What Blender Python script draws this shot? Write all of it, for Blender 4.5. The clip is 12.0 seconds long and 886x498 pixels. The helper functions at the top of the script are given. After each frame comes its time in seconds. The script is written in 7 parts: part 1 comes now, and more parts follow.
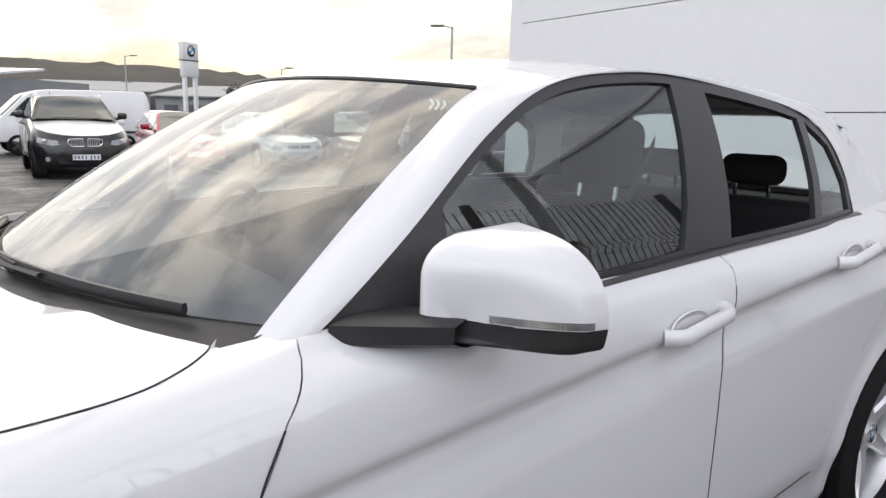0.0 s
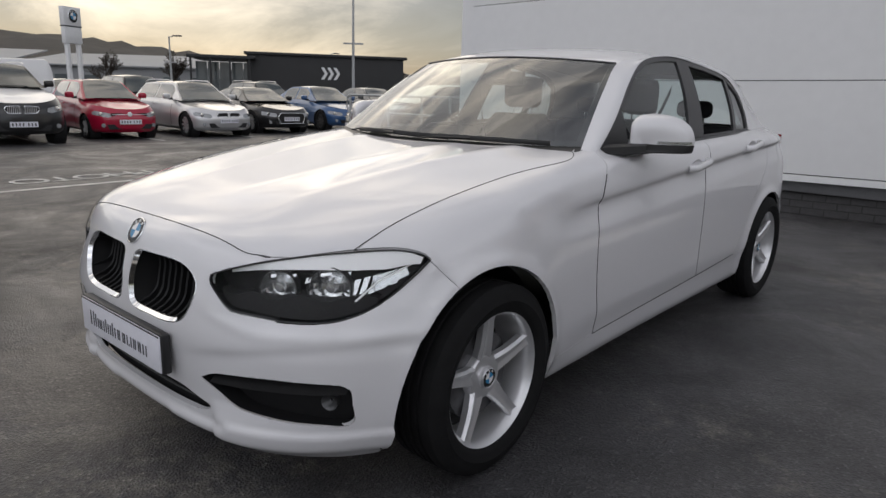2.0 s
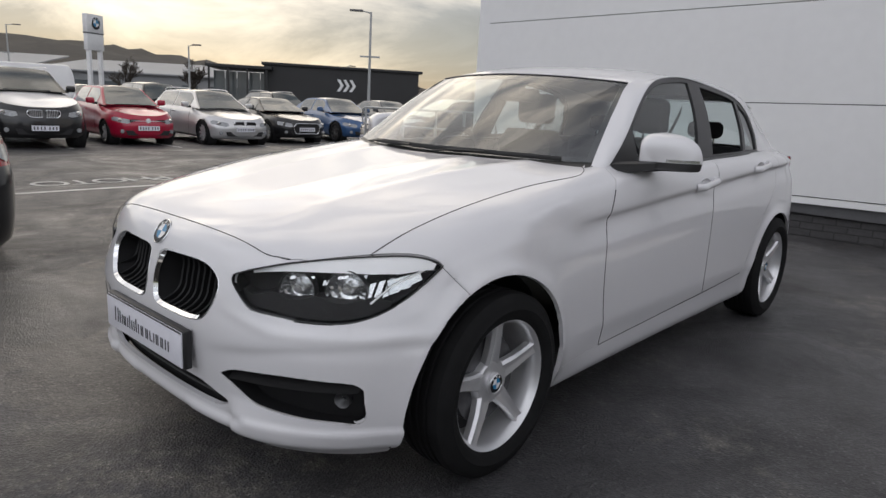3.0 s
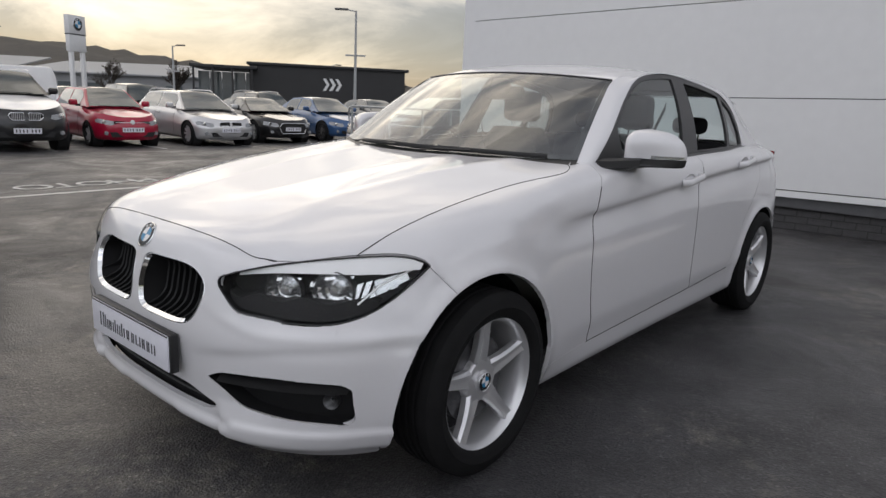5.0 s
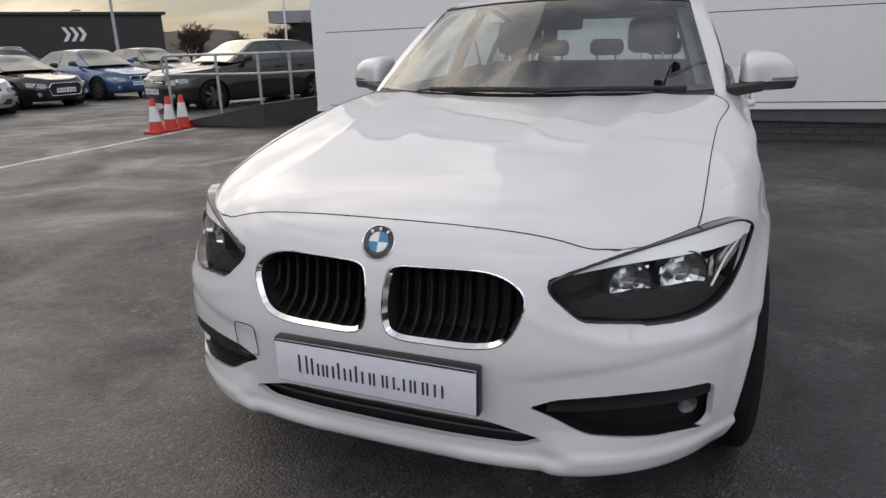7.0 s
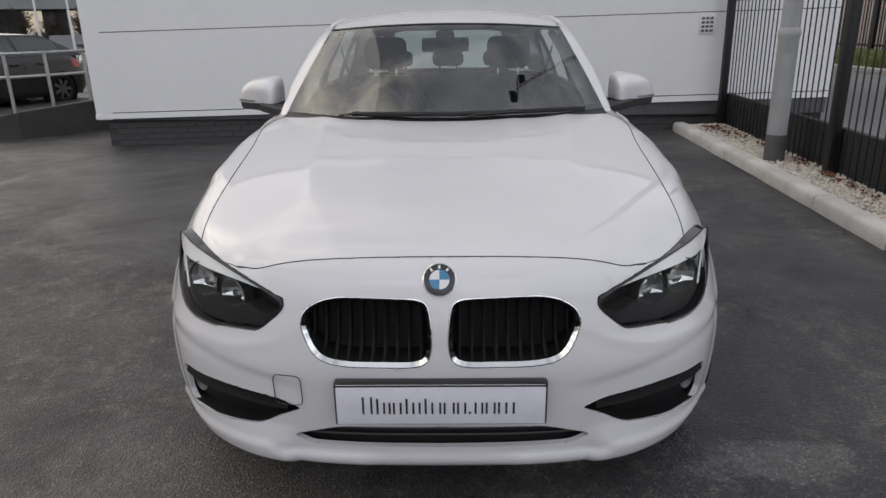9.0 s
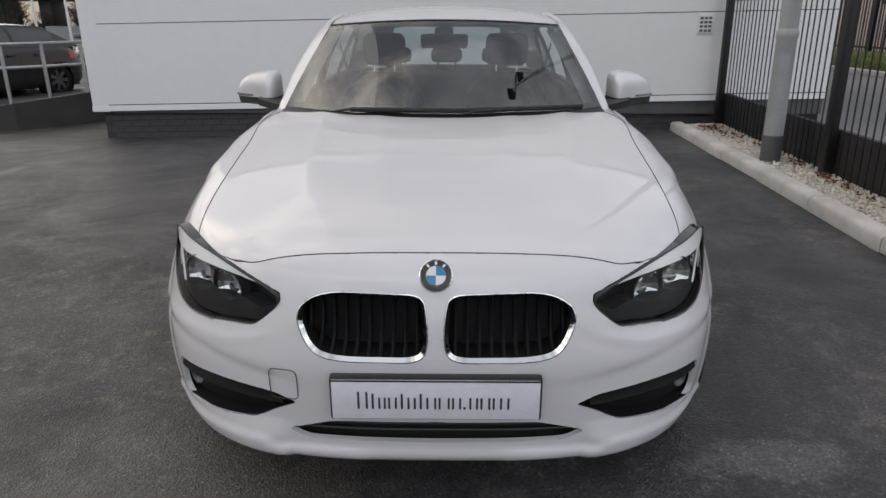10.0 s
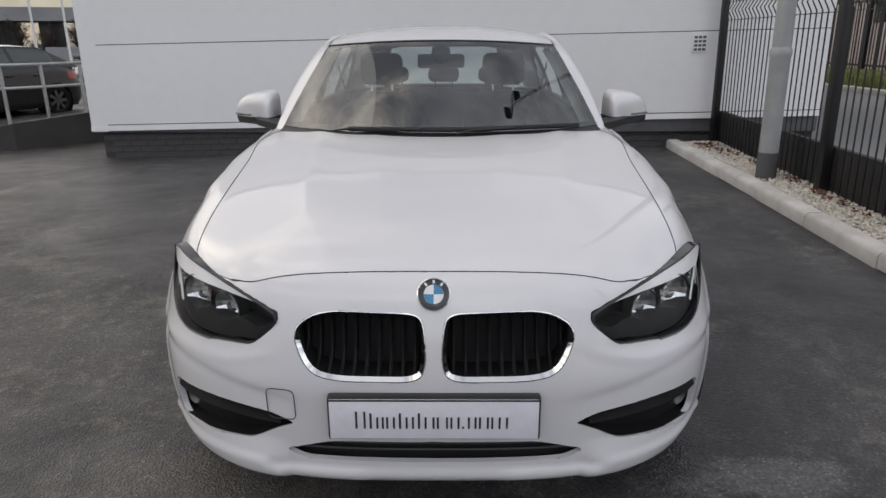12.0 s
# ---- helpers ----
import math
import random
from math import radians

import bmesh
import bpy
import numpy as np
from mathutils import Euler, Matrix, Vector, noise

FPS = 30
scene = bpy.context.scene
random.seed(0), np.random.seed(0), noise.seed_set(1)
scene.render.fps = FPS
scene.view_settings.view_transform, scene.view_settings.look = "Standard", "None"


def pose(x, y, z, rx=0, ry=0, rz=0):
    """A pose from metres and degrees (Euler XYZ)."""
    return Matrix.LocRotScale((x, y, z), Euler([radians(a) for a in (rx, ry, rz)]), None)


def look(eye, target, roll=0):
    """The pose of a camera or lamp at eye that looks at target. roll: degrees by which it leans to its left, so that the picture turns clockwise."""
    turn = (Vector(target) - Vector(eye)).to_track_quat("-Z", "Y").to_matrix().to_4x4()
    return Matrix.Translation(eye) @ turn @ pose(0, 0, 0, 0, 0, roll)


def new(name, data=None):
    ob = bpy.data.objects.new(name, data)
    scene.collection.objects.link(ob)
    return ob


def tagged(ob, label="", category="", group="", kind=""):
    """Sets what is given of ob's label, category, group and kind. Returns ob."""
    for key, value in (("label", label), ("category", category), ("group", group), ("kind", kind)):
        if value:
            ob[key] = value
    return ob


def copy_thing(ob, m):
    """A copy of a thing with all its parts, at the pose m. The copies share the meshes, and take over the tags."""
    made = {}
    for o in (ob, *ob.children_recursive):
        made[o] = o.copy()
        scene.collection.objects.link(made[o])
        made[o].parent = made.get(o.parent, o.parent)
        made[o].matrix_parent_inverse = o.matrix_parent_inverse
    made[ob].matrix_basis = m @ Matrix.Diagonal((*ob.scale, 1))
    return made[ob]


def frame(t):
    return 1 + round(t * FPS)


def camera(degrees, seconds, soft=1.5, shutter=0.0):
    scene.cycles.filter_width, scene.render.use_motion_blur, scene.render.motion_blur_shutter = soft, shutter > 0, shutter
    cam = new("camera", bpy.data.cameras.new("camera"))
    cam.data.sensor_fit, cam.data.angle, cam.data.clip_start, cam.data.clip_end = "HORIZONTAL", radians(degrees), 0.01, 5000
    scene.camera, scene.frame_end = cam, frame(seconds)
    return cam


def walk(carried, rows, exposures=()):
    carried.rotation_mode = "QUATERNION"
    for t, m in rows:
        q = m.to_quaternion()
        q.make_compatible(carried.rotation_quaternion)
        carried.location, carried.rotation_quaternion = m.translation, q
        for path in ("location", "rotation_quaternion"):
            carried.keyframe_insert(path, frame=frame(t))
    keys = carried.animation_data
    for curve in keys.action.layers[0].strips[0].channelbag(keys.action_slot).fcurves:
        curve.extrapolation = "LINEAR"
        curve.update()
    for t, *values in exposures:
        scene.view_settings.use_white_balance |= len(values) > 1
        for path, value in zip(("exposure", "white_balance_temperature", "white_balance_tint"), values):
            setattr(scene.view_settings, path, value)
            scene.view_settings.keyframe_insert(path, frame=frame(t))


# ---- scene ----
cam = camera(67.4, 12.0)
PATH = [
    (0, (1.500, 0.371, 1.272), (-0.022, 1.606, 0.874), 1.6),
    (0.3, (1.620, -0.011, 1.258), (0.093, 1.193, 0.788), 1.0),
    (0.7, (1.724, -0.534, 1.223), (0.277, 0.783, 0.809), 0.9),
    (1.1, (1.835, -0.962, 1.179), (0.377, 0.331, 0.728), 1.6),
    (1.5, (1.922, -1.276, 1.200), (0.541, 0.088, 0.715), 3.2),
    (2, (1.982, -1.570, 1.190), (0.711, -0.099, 0.721), 1.8),
    (2.5, (2.032, -1.638, 1.188), (0.761, -0.162, 0.734), 2.9),
    (3, (2.029, -1.634, 1.190), (0.728, -0.177, 0.760), 3.2),
    (5, (2.033, -1.630, 1.194), (0.758, -0.151, 0.760), 2.6),
    (5.5, (1.939, -1.677, 1.178), (0.702, -0.178, 0.703), 3.9),
    (6, (1.539, -1.868, 1.162), (0.296, -0.409, 0.593), 1.5),
    (6.5, (1.109, -1.943, 1.173), (-0.030, -0.425, 0.542), -1.2),
    (7, (0.691, -2.005, 1.192), (-0.025, -0.238, 0.588), -1.4),
    (7.2, (0.558, -2.012, 1.221), (-0.011, -0.209, 0.569), -2.7),
    (8.8, (0.046, -2.217, 1.345), (0.004, -0.318, 0.717), -1.5),
    (9, (0.039, -2.223, 1.343), (0.003, -0.329, 0.702), -0.8),
    (9.5, (0.037, -2.229, 1.340), (0.013, -0.348, 0.662), 0.3),
    (10, (0.037, -2.229, 1.344), (0.013, -0.338, 0.693), -0.0),
    (10.5, (0.039, -2.230, 1.344), (0.017, -0.332, 0.715), 0.1),
    (11, (0.038, -2.230, 1.346), (0.008, -0.329, 0.724), -0.1),
    (11.5, (0.041, -2.230, 1.344), (0.014, -0.324, 0.738), -0.3),
    (12, (0.038, -2.231, 1.347), (0.020, -0.324, 0.747), -0.2),
]
EXPOSURES = [(0.0, 0.95), (0.2, 0.64), (0.5, 0.12), (0.9, -0.18), (1.4, -0.10), (2.2, 0.14), (3.0, 0.24), (5.5, 0.22), (6.2, 0.28), (7.0, 0.29), (9.0, 0.20), (12.0, 0.25)]

walk(cam, [(t, look(eye, target, roll)) for t, eye, target, roll in PATH], EXPOSURES)

# ---- sky and sun: late-winter overcast, with a warm break in the cloud towards the sun ----
SUN_WAY = Vector((-0.815, 0.38, 0.45)).normalized()
world = bpy.data.worlds.new("overcast_sky")
scene.world = world
world.use_nodes = True
nt = world.node_tree
nt.nodes.clear()


def wnode(kind, **sets):
    n = nt.nodes.new(kind)
    for key, value in sets.items():
        n.inputs[key].default_value = value
    return n


w_out, w_bg, w_bg2, w_add = wnode("ShaderNodeOutputWorld"), wnode("ShaderNodeBackground", Strength=0.02), wnode("ShaderNodeBackground", Strength=1.0), wnode("ShaderNodeAddShader")
w_sky = wnode("ShaderNodeTexSky")
w_sky.sky_type, w_sky.sun_disc = "NISHITA", False
w_sky.sun_elevation, w_sky.sun_rotation = math.asin(SUN_WAY.z), math.atan2(SUN_WAY.x, SUN_WAY.y)
nt.links.new(w_sky.outputs[0], w_bg.inputs[0])
w_co, w_map = wnode("ShaderNodeTexCoord"), wnode("ShaderNodeMapping", Scale=(1.0, 1.0, 2.6))
nt.links.new(w_co.outputs["Generated"], w_map.inputs[0])
w_n = wnode("ShaderNodeTexNoise", Scale=2.9, Detail=8.0, Roughness=0.60, Distortion=0.5)
nt.links.new(w_map.outputs[0], w_n.inputs["Vector"])
w_ramp = wnode("ShaderNodeValToRGB")
w_ramp.color_ramp.elements[0].position, w_ramp.color_ramp.elements[0].color = 0.36, (0.455, 0.460, 0.497, 1)
w_ramp.color_ramp.elements[1].position, w_ramp.color_ramp.elements[1].color = 0.64, (1.045, 1.035, 1.07, 1)
nt.links.new(w_n.outputs[0], w_ramp.inputs[0])
# warm light round the sun's place behind the cloud
w_dot = wnode("ShaderNodeVectorMath")
w_dot.operation = "DOT_PRODUCT"
w_nrm = wnode("ShaderNodeVectorMath")
w_nrm.operation = "NORMALIZE"
nt.links.new(w_co.outputs["Generated"], w_nrm.inputs[0])
nt.links.new(w_nrm.outputs[0], w_dot.inputs[0])
w_dot.inputs[1].default_value = SUN_WAY
w_glow = wnode("ShaderNodeValToRGB")
w_glow.color_ramp.elements[0].position, w_glow.color_ramp.elements[0].color = 0.58, (0, 0, 0, 1)
w_mid = w_glow.color_ramp.elements.new(0.86)
w_mid.color = (0.12, 0.080, 0.040, 1)
w_core = w_glow.color_ramp.elements.new(0.93)
w_core.color = (0.42, 0.32, 0.20, 1)
w_glow.color_ramp.elements[1].position, w_glow.color_ramp.elements[1].color = 1.0, (3.2, 2.65, 1.85, 1)
nt.links.new(w_dot.outputs["Value"], w_glow.inputs[0])
w_mul = wnode("ShaderNodeMix")
w_mul.data_type, w_mul.blend_type = "RGBA", "MULTIPLY"
w_mul.inputs[0].default_value = 1.0
nt.links.new(w_glow.outputs[0], w_mul.inputs[6])
w_ramp2 = wnode("ShaderNodeValToRGB")
w_ramp2.color_ramp.elements[0].position, w_ramp2.color_ramp.elements[0].color = 0.42, (0.06, 0.06, 0.06, 1)
w_ramp2.color_ramp.elements[1].position, w_ramp2.color_ramp.elements[1].color = 0.66, (1, 1, 1, 1)
nt.links.new(w_n.outputs[0], w_ramp2.inputs[0])
nt.links.new(w_ramp2.outputs[0], w_mul.inputs[7])
w_sum = wnode("ShaderNodeMix")
w_sum.data_type, w_sum.blend_type = "RGBA", "ADD"
w_sum.inputs[0].default_value = 1.0
nt.links.new(w_ramp.outputs[0], w_sum.inputs[6])
nt.links.new(w_mul.outputs[2], w_sum.inputs[7])
# brighter cloud in a belt above the horizon, a heavy dark bank higher up
w_sep = wnode("ShaderNodeSeparateXYZ")
nt.links.new(w_nrm.outputs[0], w_sep.inputs[0])
w_el = wnode("ShaderNodeValToRGB")
for k, (at, tone) in enumerate(((0.0, 0.33), (0.10, 0.41), (0.25, 0.68), (0.45, 0.88), (0.62, 0.66), (0.80, 0.52), (1.0, 0.62))):
    w_stop = w_el.color_ramp.elements[k] if k < 1 else w_el.color_ramp.elements.new(at) if at < 1 else w_el.color_ramp.elements[-1]
    w_stop.position, w_stop.color = at, (tone, tone, tone, 1)
nt.links.new(w_sep.outputs[2], w_el.inputs[0])
# the cloud is thinner and brighter over the open side of the site
w_dot2, w_az, w_gain = wnode("ShaderNodeVectorMath"), wnode("ShaderNodeMapRange"), wnode("ShaderNodeMath")
w_dot2.operation, w_gain.operation = "DOT_PRODUCT", "MULTIPLY"
w_dot2.inputs[1].default_value = Vector((0.62, -0.75, 0.22)).normalized()
for key, value in (("From Min", -0.6), ("From Max", 0.9), ("To Min", 0.55), ("To Max", 1.78)):
    w_az.inputs[key].default_value = value
nt.links.new(w_nrm.outputs[0], w_dot2.inputs[0])
nt.links.new(w_dot2.outputs["Value"], w_az.inputs["Value"])
nt.links.new(w_az.outputs[0], w_gain.inputs[0])
nt.links.new(w_el.outputs[0], w_gain.inputs[1])
nt.links.new(w_gain.outputs[0], w_bg2.inputs[1])
nt.links.new(w_sum.outputs[2], w_bg2.inputs[0])
nt.links.new(w_bg.outputs[0], w_add.inputs[0])
nt.links.new(w_bg2.outputs[0], w_add.inputs[1])
nt.links.new(w_add.outputs[0], w_out.inputs[0])

sun = new("sun", bpy.data.lights.new("sun", "SUN"))
sun.data.energy, sun.data.angle, sun.data.color = 0.5, radians(80), (1.0, 0.94, 0.87)
sun.matrix_world = look((0, 0, 20), Vector((0, 0, 20)) - SUN_WAY)
# ---- materials ----
def mat(name, color, rough=0.5, metal=0.0, vary=0.12, scale=6.0, fine=60.0, bump=0.0, rvary=0.1, coat=0.0, spec=0.5, dark=None, space="Object", emit=0.0):
    """A surface with colour drift at two scales, uneven gloss and fine relief. scale, fine: per metre."""
    m = bpy.data.materials.new(name)
    m.use_nodes = True
    t = m.node_tree
    b = t.nodes["Principled BSDF"]
    b.inputs["Metallic"].default_value = metal
    b.inputs["Coat Weight"].default_value = coat
    b.inputs["Coat Roughness"].default_value = 0.03
    b.inputs["Specular IOR Level"].default_value = spec
    co = t.nodes.new("ShaderNodeTexCoord")
    big, small = t.nodes.new("ShaderNodeTexNoise"), t.nodes.new("ShaderNodeTexNoise")
    for n, s in ((big, scale), (small, fine)):
        n.inputs["Scale"].default_value, n.inputs["Detail"].default_value = s, 5.0
        t.links.new(co.outputs[space], n.inputs["Vector"])
    mix = t.nodes.new("ShaderNodeMath")
    mix.operation = "MULTIPLY_ADD"
    mix.inputs[1].default_value = 0.6
    t.links.new(big.outputs[0], mix.inputs[0])
    sm = t.nodes.new("ShaderNodeMath")
    sm.operation = "MULTIPLY"
    sm.inputs[1].default_value = 0.4
    t.links.new(small.outputs[0], sm.inputs[0])
    t.links.new(sm.outputs[0], mix.inputs[2])
    ramp = t.nodes.new("ShaderNodeValToRGB")
    lo = dark or [c * (1 - vary) for c in color]
    hi = [min(1, c * (1 + vary)) for c in color]
    ramp.color_ramp.elements[0].position, ramp.color_ramp.elements[0].color = 0.32, (*lo, 1)
    ramp.color_ramp.elements[1].position, ramp.color_ramp.elements[1].color = 0.66, (*hi, 1)
    t.links.new(mix.outputs[0], ramp.inputs[0])
    t.links.new(ramp.outputs[0], b.inputs["Base Color"])
    rr = t.nodes.new("ShaderNodeMapRange")
    rr.inputs["To Min"].default_value, rr.inputs["To Max"].default_value = max(0.0, rough - rvary), min(1.0, rough + rvary)
    t.links.new(mix.outputs[0], rr.inputs["Value"])
    t.links.new(rr.outputs[0], b.inputs["Roughness"])
    if bump:
        bp = t.nodes.new("ShaderNodeBump")
        bp.inputs["Strength"].default_value, bp.inputs["Distance"].default_value = 1.0, bump
        t.links.new(small.outputs[0], bp.inputs["Height"])
        t.links.new(bp.outputs[0], b.inputs["Normal"])
    if emit:
        b.inputs["Emission Color"].default_value, b.inputs["Emission Strength"].default_value = (*color, 1), emit
    return m


def thin_glass(name, tint, ior=1.5):
    """A pane: tinted see-through with a mirror gloss that grows towards grazing, two surfaces together."""
    m = bpy.data.materials.new(name)
    m.use_nodes = True
    t = m.node_tree
    t.nodes.clear()
    out, mx = t.nodes.new("ShaderNodeOutputMaterial"), t.nodes.new("ShaderNodeMixShader")
    tr, gl, lw = t.nodes.new("ShaderNodeBsdfTransparent"), t.nodes.new("ShaderNodeBsdfGlossy"), t.nodes.new("ShaderNodeLayerWeight")
    lw.inputs[0].default_value = 0.5
    p5, fr = t.nodes.new("ShaderNodeMath"), t.nodes.new("ShaderNodeMath")
    p5.operation, fr.operation = "POWER", "MULTIPLY_ADD"
    f0 = 2 * ((ior - 1) / (ior + 1)) ** 2
    p5.inputs[1].default_value, fr.inputs[1].default_value, fr.inputs[2].default_value = 5.0, 1 - f0, f0
    t.links.new(lw.outputs["Facing"], p5.inputs[0])
    t.links.new(p5.outputs[0], fr.inputs[0])
    tr.inputs[0].default_value = (*tint, 1)
    gl.inputs["Roughness"].default_value = 0.015
    gl.inputs["Color"].default_value = (0.95, 0.96, 0.97, 1)
    t.links.new(fr.outputs[0], mx.inputs[0])
    t.links.new(tr.outputs[0], mx.inputs[1])
    t.links.new(gl.outputs[0], mx.inputs[2])
    t.links.new(mx.outputs[0], out.inputs[0])
    return m


PAINT_WHITE = mat("white_car_paint", (0.70, 0.695, 0.715), 0.42, vary=0.02, scale=1.5, fine=300, coat=1.0, rvary=0.03, spec=0.25)
PAINT_WHITE.node_tree.nodes["Principled BSDF"].inputs["Coat IOR"].default_value = 1.75
PAINT_WHITE.node_tree.nodes["Principled BSDF"].inputs["Coat Roughness"].default_value = 0.012
SLAT_BLACK = mat("grille_slat_black", (0.011, 0.011, 0.012), 0.5, vary=0.2, spec=0.3)
SHELL_BLACK = mat("dark_underbody", (0.010, 0.010, 0.011), 0.7, vary=0.3)
PLASTIC_BLACK = mat("black_trim_plastic", (0.018, 0.018, 0.019), 0.42, vary=0.25, fine=400, bump=0.0002)
GLOSS_BLACK = mat("gloss_black", (0.008, 0.008, 0.009), 0.08, vary=0.2, coat=0.6, rvary=0.03)
TRIM_SATIN = mat("satin_black_window_trim", (0.03, 0.03, 0.032), 0.35, vary=0.2)
RUBBER = mat("tyre_rubber", (0.009, 0.009, 0.0095), 0.8, vary=0.35, scale=14, fine=220, bump=0.0006, spec=0.2)
ALLOY = mat("silver_alloy", (0.70, 0.70, 0.715), 0.30, metal=0.70, vary=0.03, scale=9, rvary=0.05)
ALLOY_DARK = mat("brake_steel", (0.12, 0.12, 0.125), 0.45, metal=0.8, vary=0.3)
CHROME = mat("chrome", (0.82, 0.83, 0.84), 0.06, metal=1.0, vary=0.04, rvary=0.03)
LAMP_CHROME = mat("lamp_reflector", (0.80, 0.81, 0.82), 0.14, metal=0.95, vary=0.10, scale=40)
BROW_WHITE = mat("lamp_brow_white", (0.94, 0.95, 0.96), 0.22, metal=0.0, coat=0.8, vary=0.01)
WINDSCREEN = thin_glass("windscreen_glass", (0.60, 0.66, 0.65), 1.80)
SIDE_GLASS = thin_glass("side_window_glass", (0.76, 0.84, 0.83), 1.64)
DARK_GLASS = thin_glass("dark_tinted_glass", (0.50, 0.55, 0.54), 1.55)
CLEAR = thin_glass("clear_lamp_cover", (0.97, 0.98, 0.98), 1.13)
SEAT = mat("anthracite_seat_cloth", (0.014, 0.014, 0.016), 0.9, vary=0.25, scale=12, fine=160)
CABIN = mat("cabin_trim", (0.020, 0.020, 0.020), 0.8, vary=0.25)
HEADLINER = mat("grey_headliner", (0.36, 0.36, 0.35), 0.9, vary=0.1)
BADGE_BLUE = mat("badge_blue", (0.035, 0.22, 0.42), 0.25, vary=0.1, coat=0.5)
BADGE_WHITE = mat("badge_white", (0.78, 0.79, 0.80), 0.25, vary=0.05, coat=0.5)
BADGE_BLACK = mat("badge_black", (0.012, 0.014, 0.018), 0.25, vary=0.1, coat=0.5)
PLATE_WHITE = mat("white_plate_plastic", (0.72, 0.72, 0.78), 0.35, vary=0.05, scale=20)
PLATE_YELLOW = mat("yellow_plate_plastic", (0.65, 0.48, 0.06), 0.35, vary=0.05, scale=20)
INK = mat("dark_lettering", (0.03, 0.03, 0.035), 0.5, vary=0.1)
RED_LAMP = mat("red_lamp_lens", (0.32, 0.012, 0.014), 0.12, vary=0.2, coat=0.8, scale=30)
ORANGE_LAMP = mat("amber_lamp_lens", (0.55, 0.18, 0.02), 0.2, vary=0.2, scale=30)
# ---- mesh helpers ----
def mesh_object(name, bm, material, parent=None, label="", smooth=40.0):
    me = bpy.data.meshes.new(name)
    bm.normal_update()
    bm.to_mesh(me)
    bm.free()
    for p in me.polygons:
        p.use_smooth = smooth > 0
    if smooth > 0:
        me.set_sharp_from_angle(angle=radians(smooth))
    if material:
        me.materials.append(material)
    ob = new(name, me)
    if parent:
        ob.parent = parent
    return tagged(ob, label)


def part(name, bm, material, parent, label="", smooth=40.0):
    return mesh_object(name, bm, material, parent, label, smooth)


def thing(name, label, category, m=None, group="", kind=""):
    ob = new(name)
    ob.empty_display_size = 0.2
    if m is not None:
        ob.matrix_world = m
    return tagged(ob, label, category, group, kind)


def grid(P, close_u=False, close_v=False):
    """A sheet of quads through points P[i, j]."""
    P = np.asarray(P, float)
    n, k = P.shape[:2]
    bm = bmesh.new()
    vs = [[bm.verts.new(P[i, j]) for j in range(k)] for i in range(n)]
    for i in range(n if close_u else n - 1):
        for j in range(k if close_v else k - 1):
            q = (vs[i][j], vs[(i + 1) % n][j], vs[(i + 1) % n][(j + 1) % k], vs[i][(j + 1) % k])
            bm.faces.new(q)
    return bm


def box(x0, y0, z0, x1, y1, z1, bevel=0.0, seg=2, bm=None):
    bm = bm or bmesh.new()
    r = bmesh.ops.create_cube(bm, size=1.0, matrix=Matrix.Translation(((x0 + x1) / 2, (y0 + y1) / 2, (z0 + z1) / 2)) @ Matrix.Diagonal((abs(x1 - x0), abs(y1 - y0), abs(z1 - z0), 1)))
    if bevel:
        es = list({e for v in r["verts"] for e in v.link_edges})
        bmesh.ops.bevel(bm, geom=es, offset=bevel, segments=seg, profile=0.5, affect="EDGES")
    return bm


def rod(a, b, r, r2=None, seg=12, bm=None):
    """A tapered round bar from a to b."""
    bm = bm or bmesh.new()
    a, b = Vector(a), Vector(b)
    q = (b - a).to_track_quat("Z", "Y").to_matrix().to_4x4()
    bmesh.ops.create_cone(bm, cap_ends=True, segments=seg, radius1=r, radius2=r if r2 is None else r2, depth=(b - a).length, matrix=Matrix.Translation((a + b) / 2) @ q)
    return bm


def lathe(profile, seg=48, axis="X", bm=None):
    """Turns (radius, along) pairs round an axis through the origin."""
    bm = bm or bmesh.new()
    rings = []
    for k in range(seg):
        a = 2 * math.pi * k / seg
        ring = []
        for r, h in profile:
            c, s = r * math.cos(a), r * math.sin(a)
            ring.append(bm.verts.new((h, c, s) if axis == "X" else (c, s, h) if axis == "Z" else (s, h, c)))
        rings.append(ring)
    for k in range(seg):
        for j in range(len(profile) - 1):
            bm.faces.new((rings[k][j], rings[(k + 1) % seg][j], rings[(k + 1) % seg][j + 1], rings[k][j + 1]))
    bmesh.ops.remove_doubles(bm, verts=bm.verts, dist=1e-5)
    bmesh.ops.recalc_face_normals(bm, faces=bm.faces)
    return bm


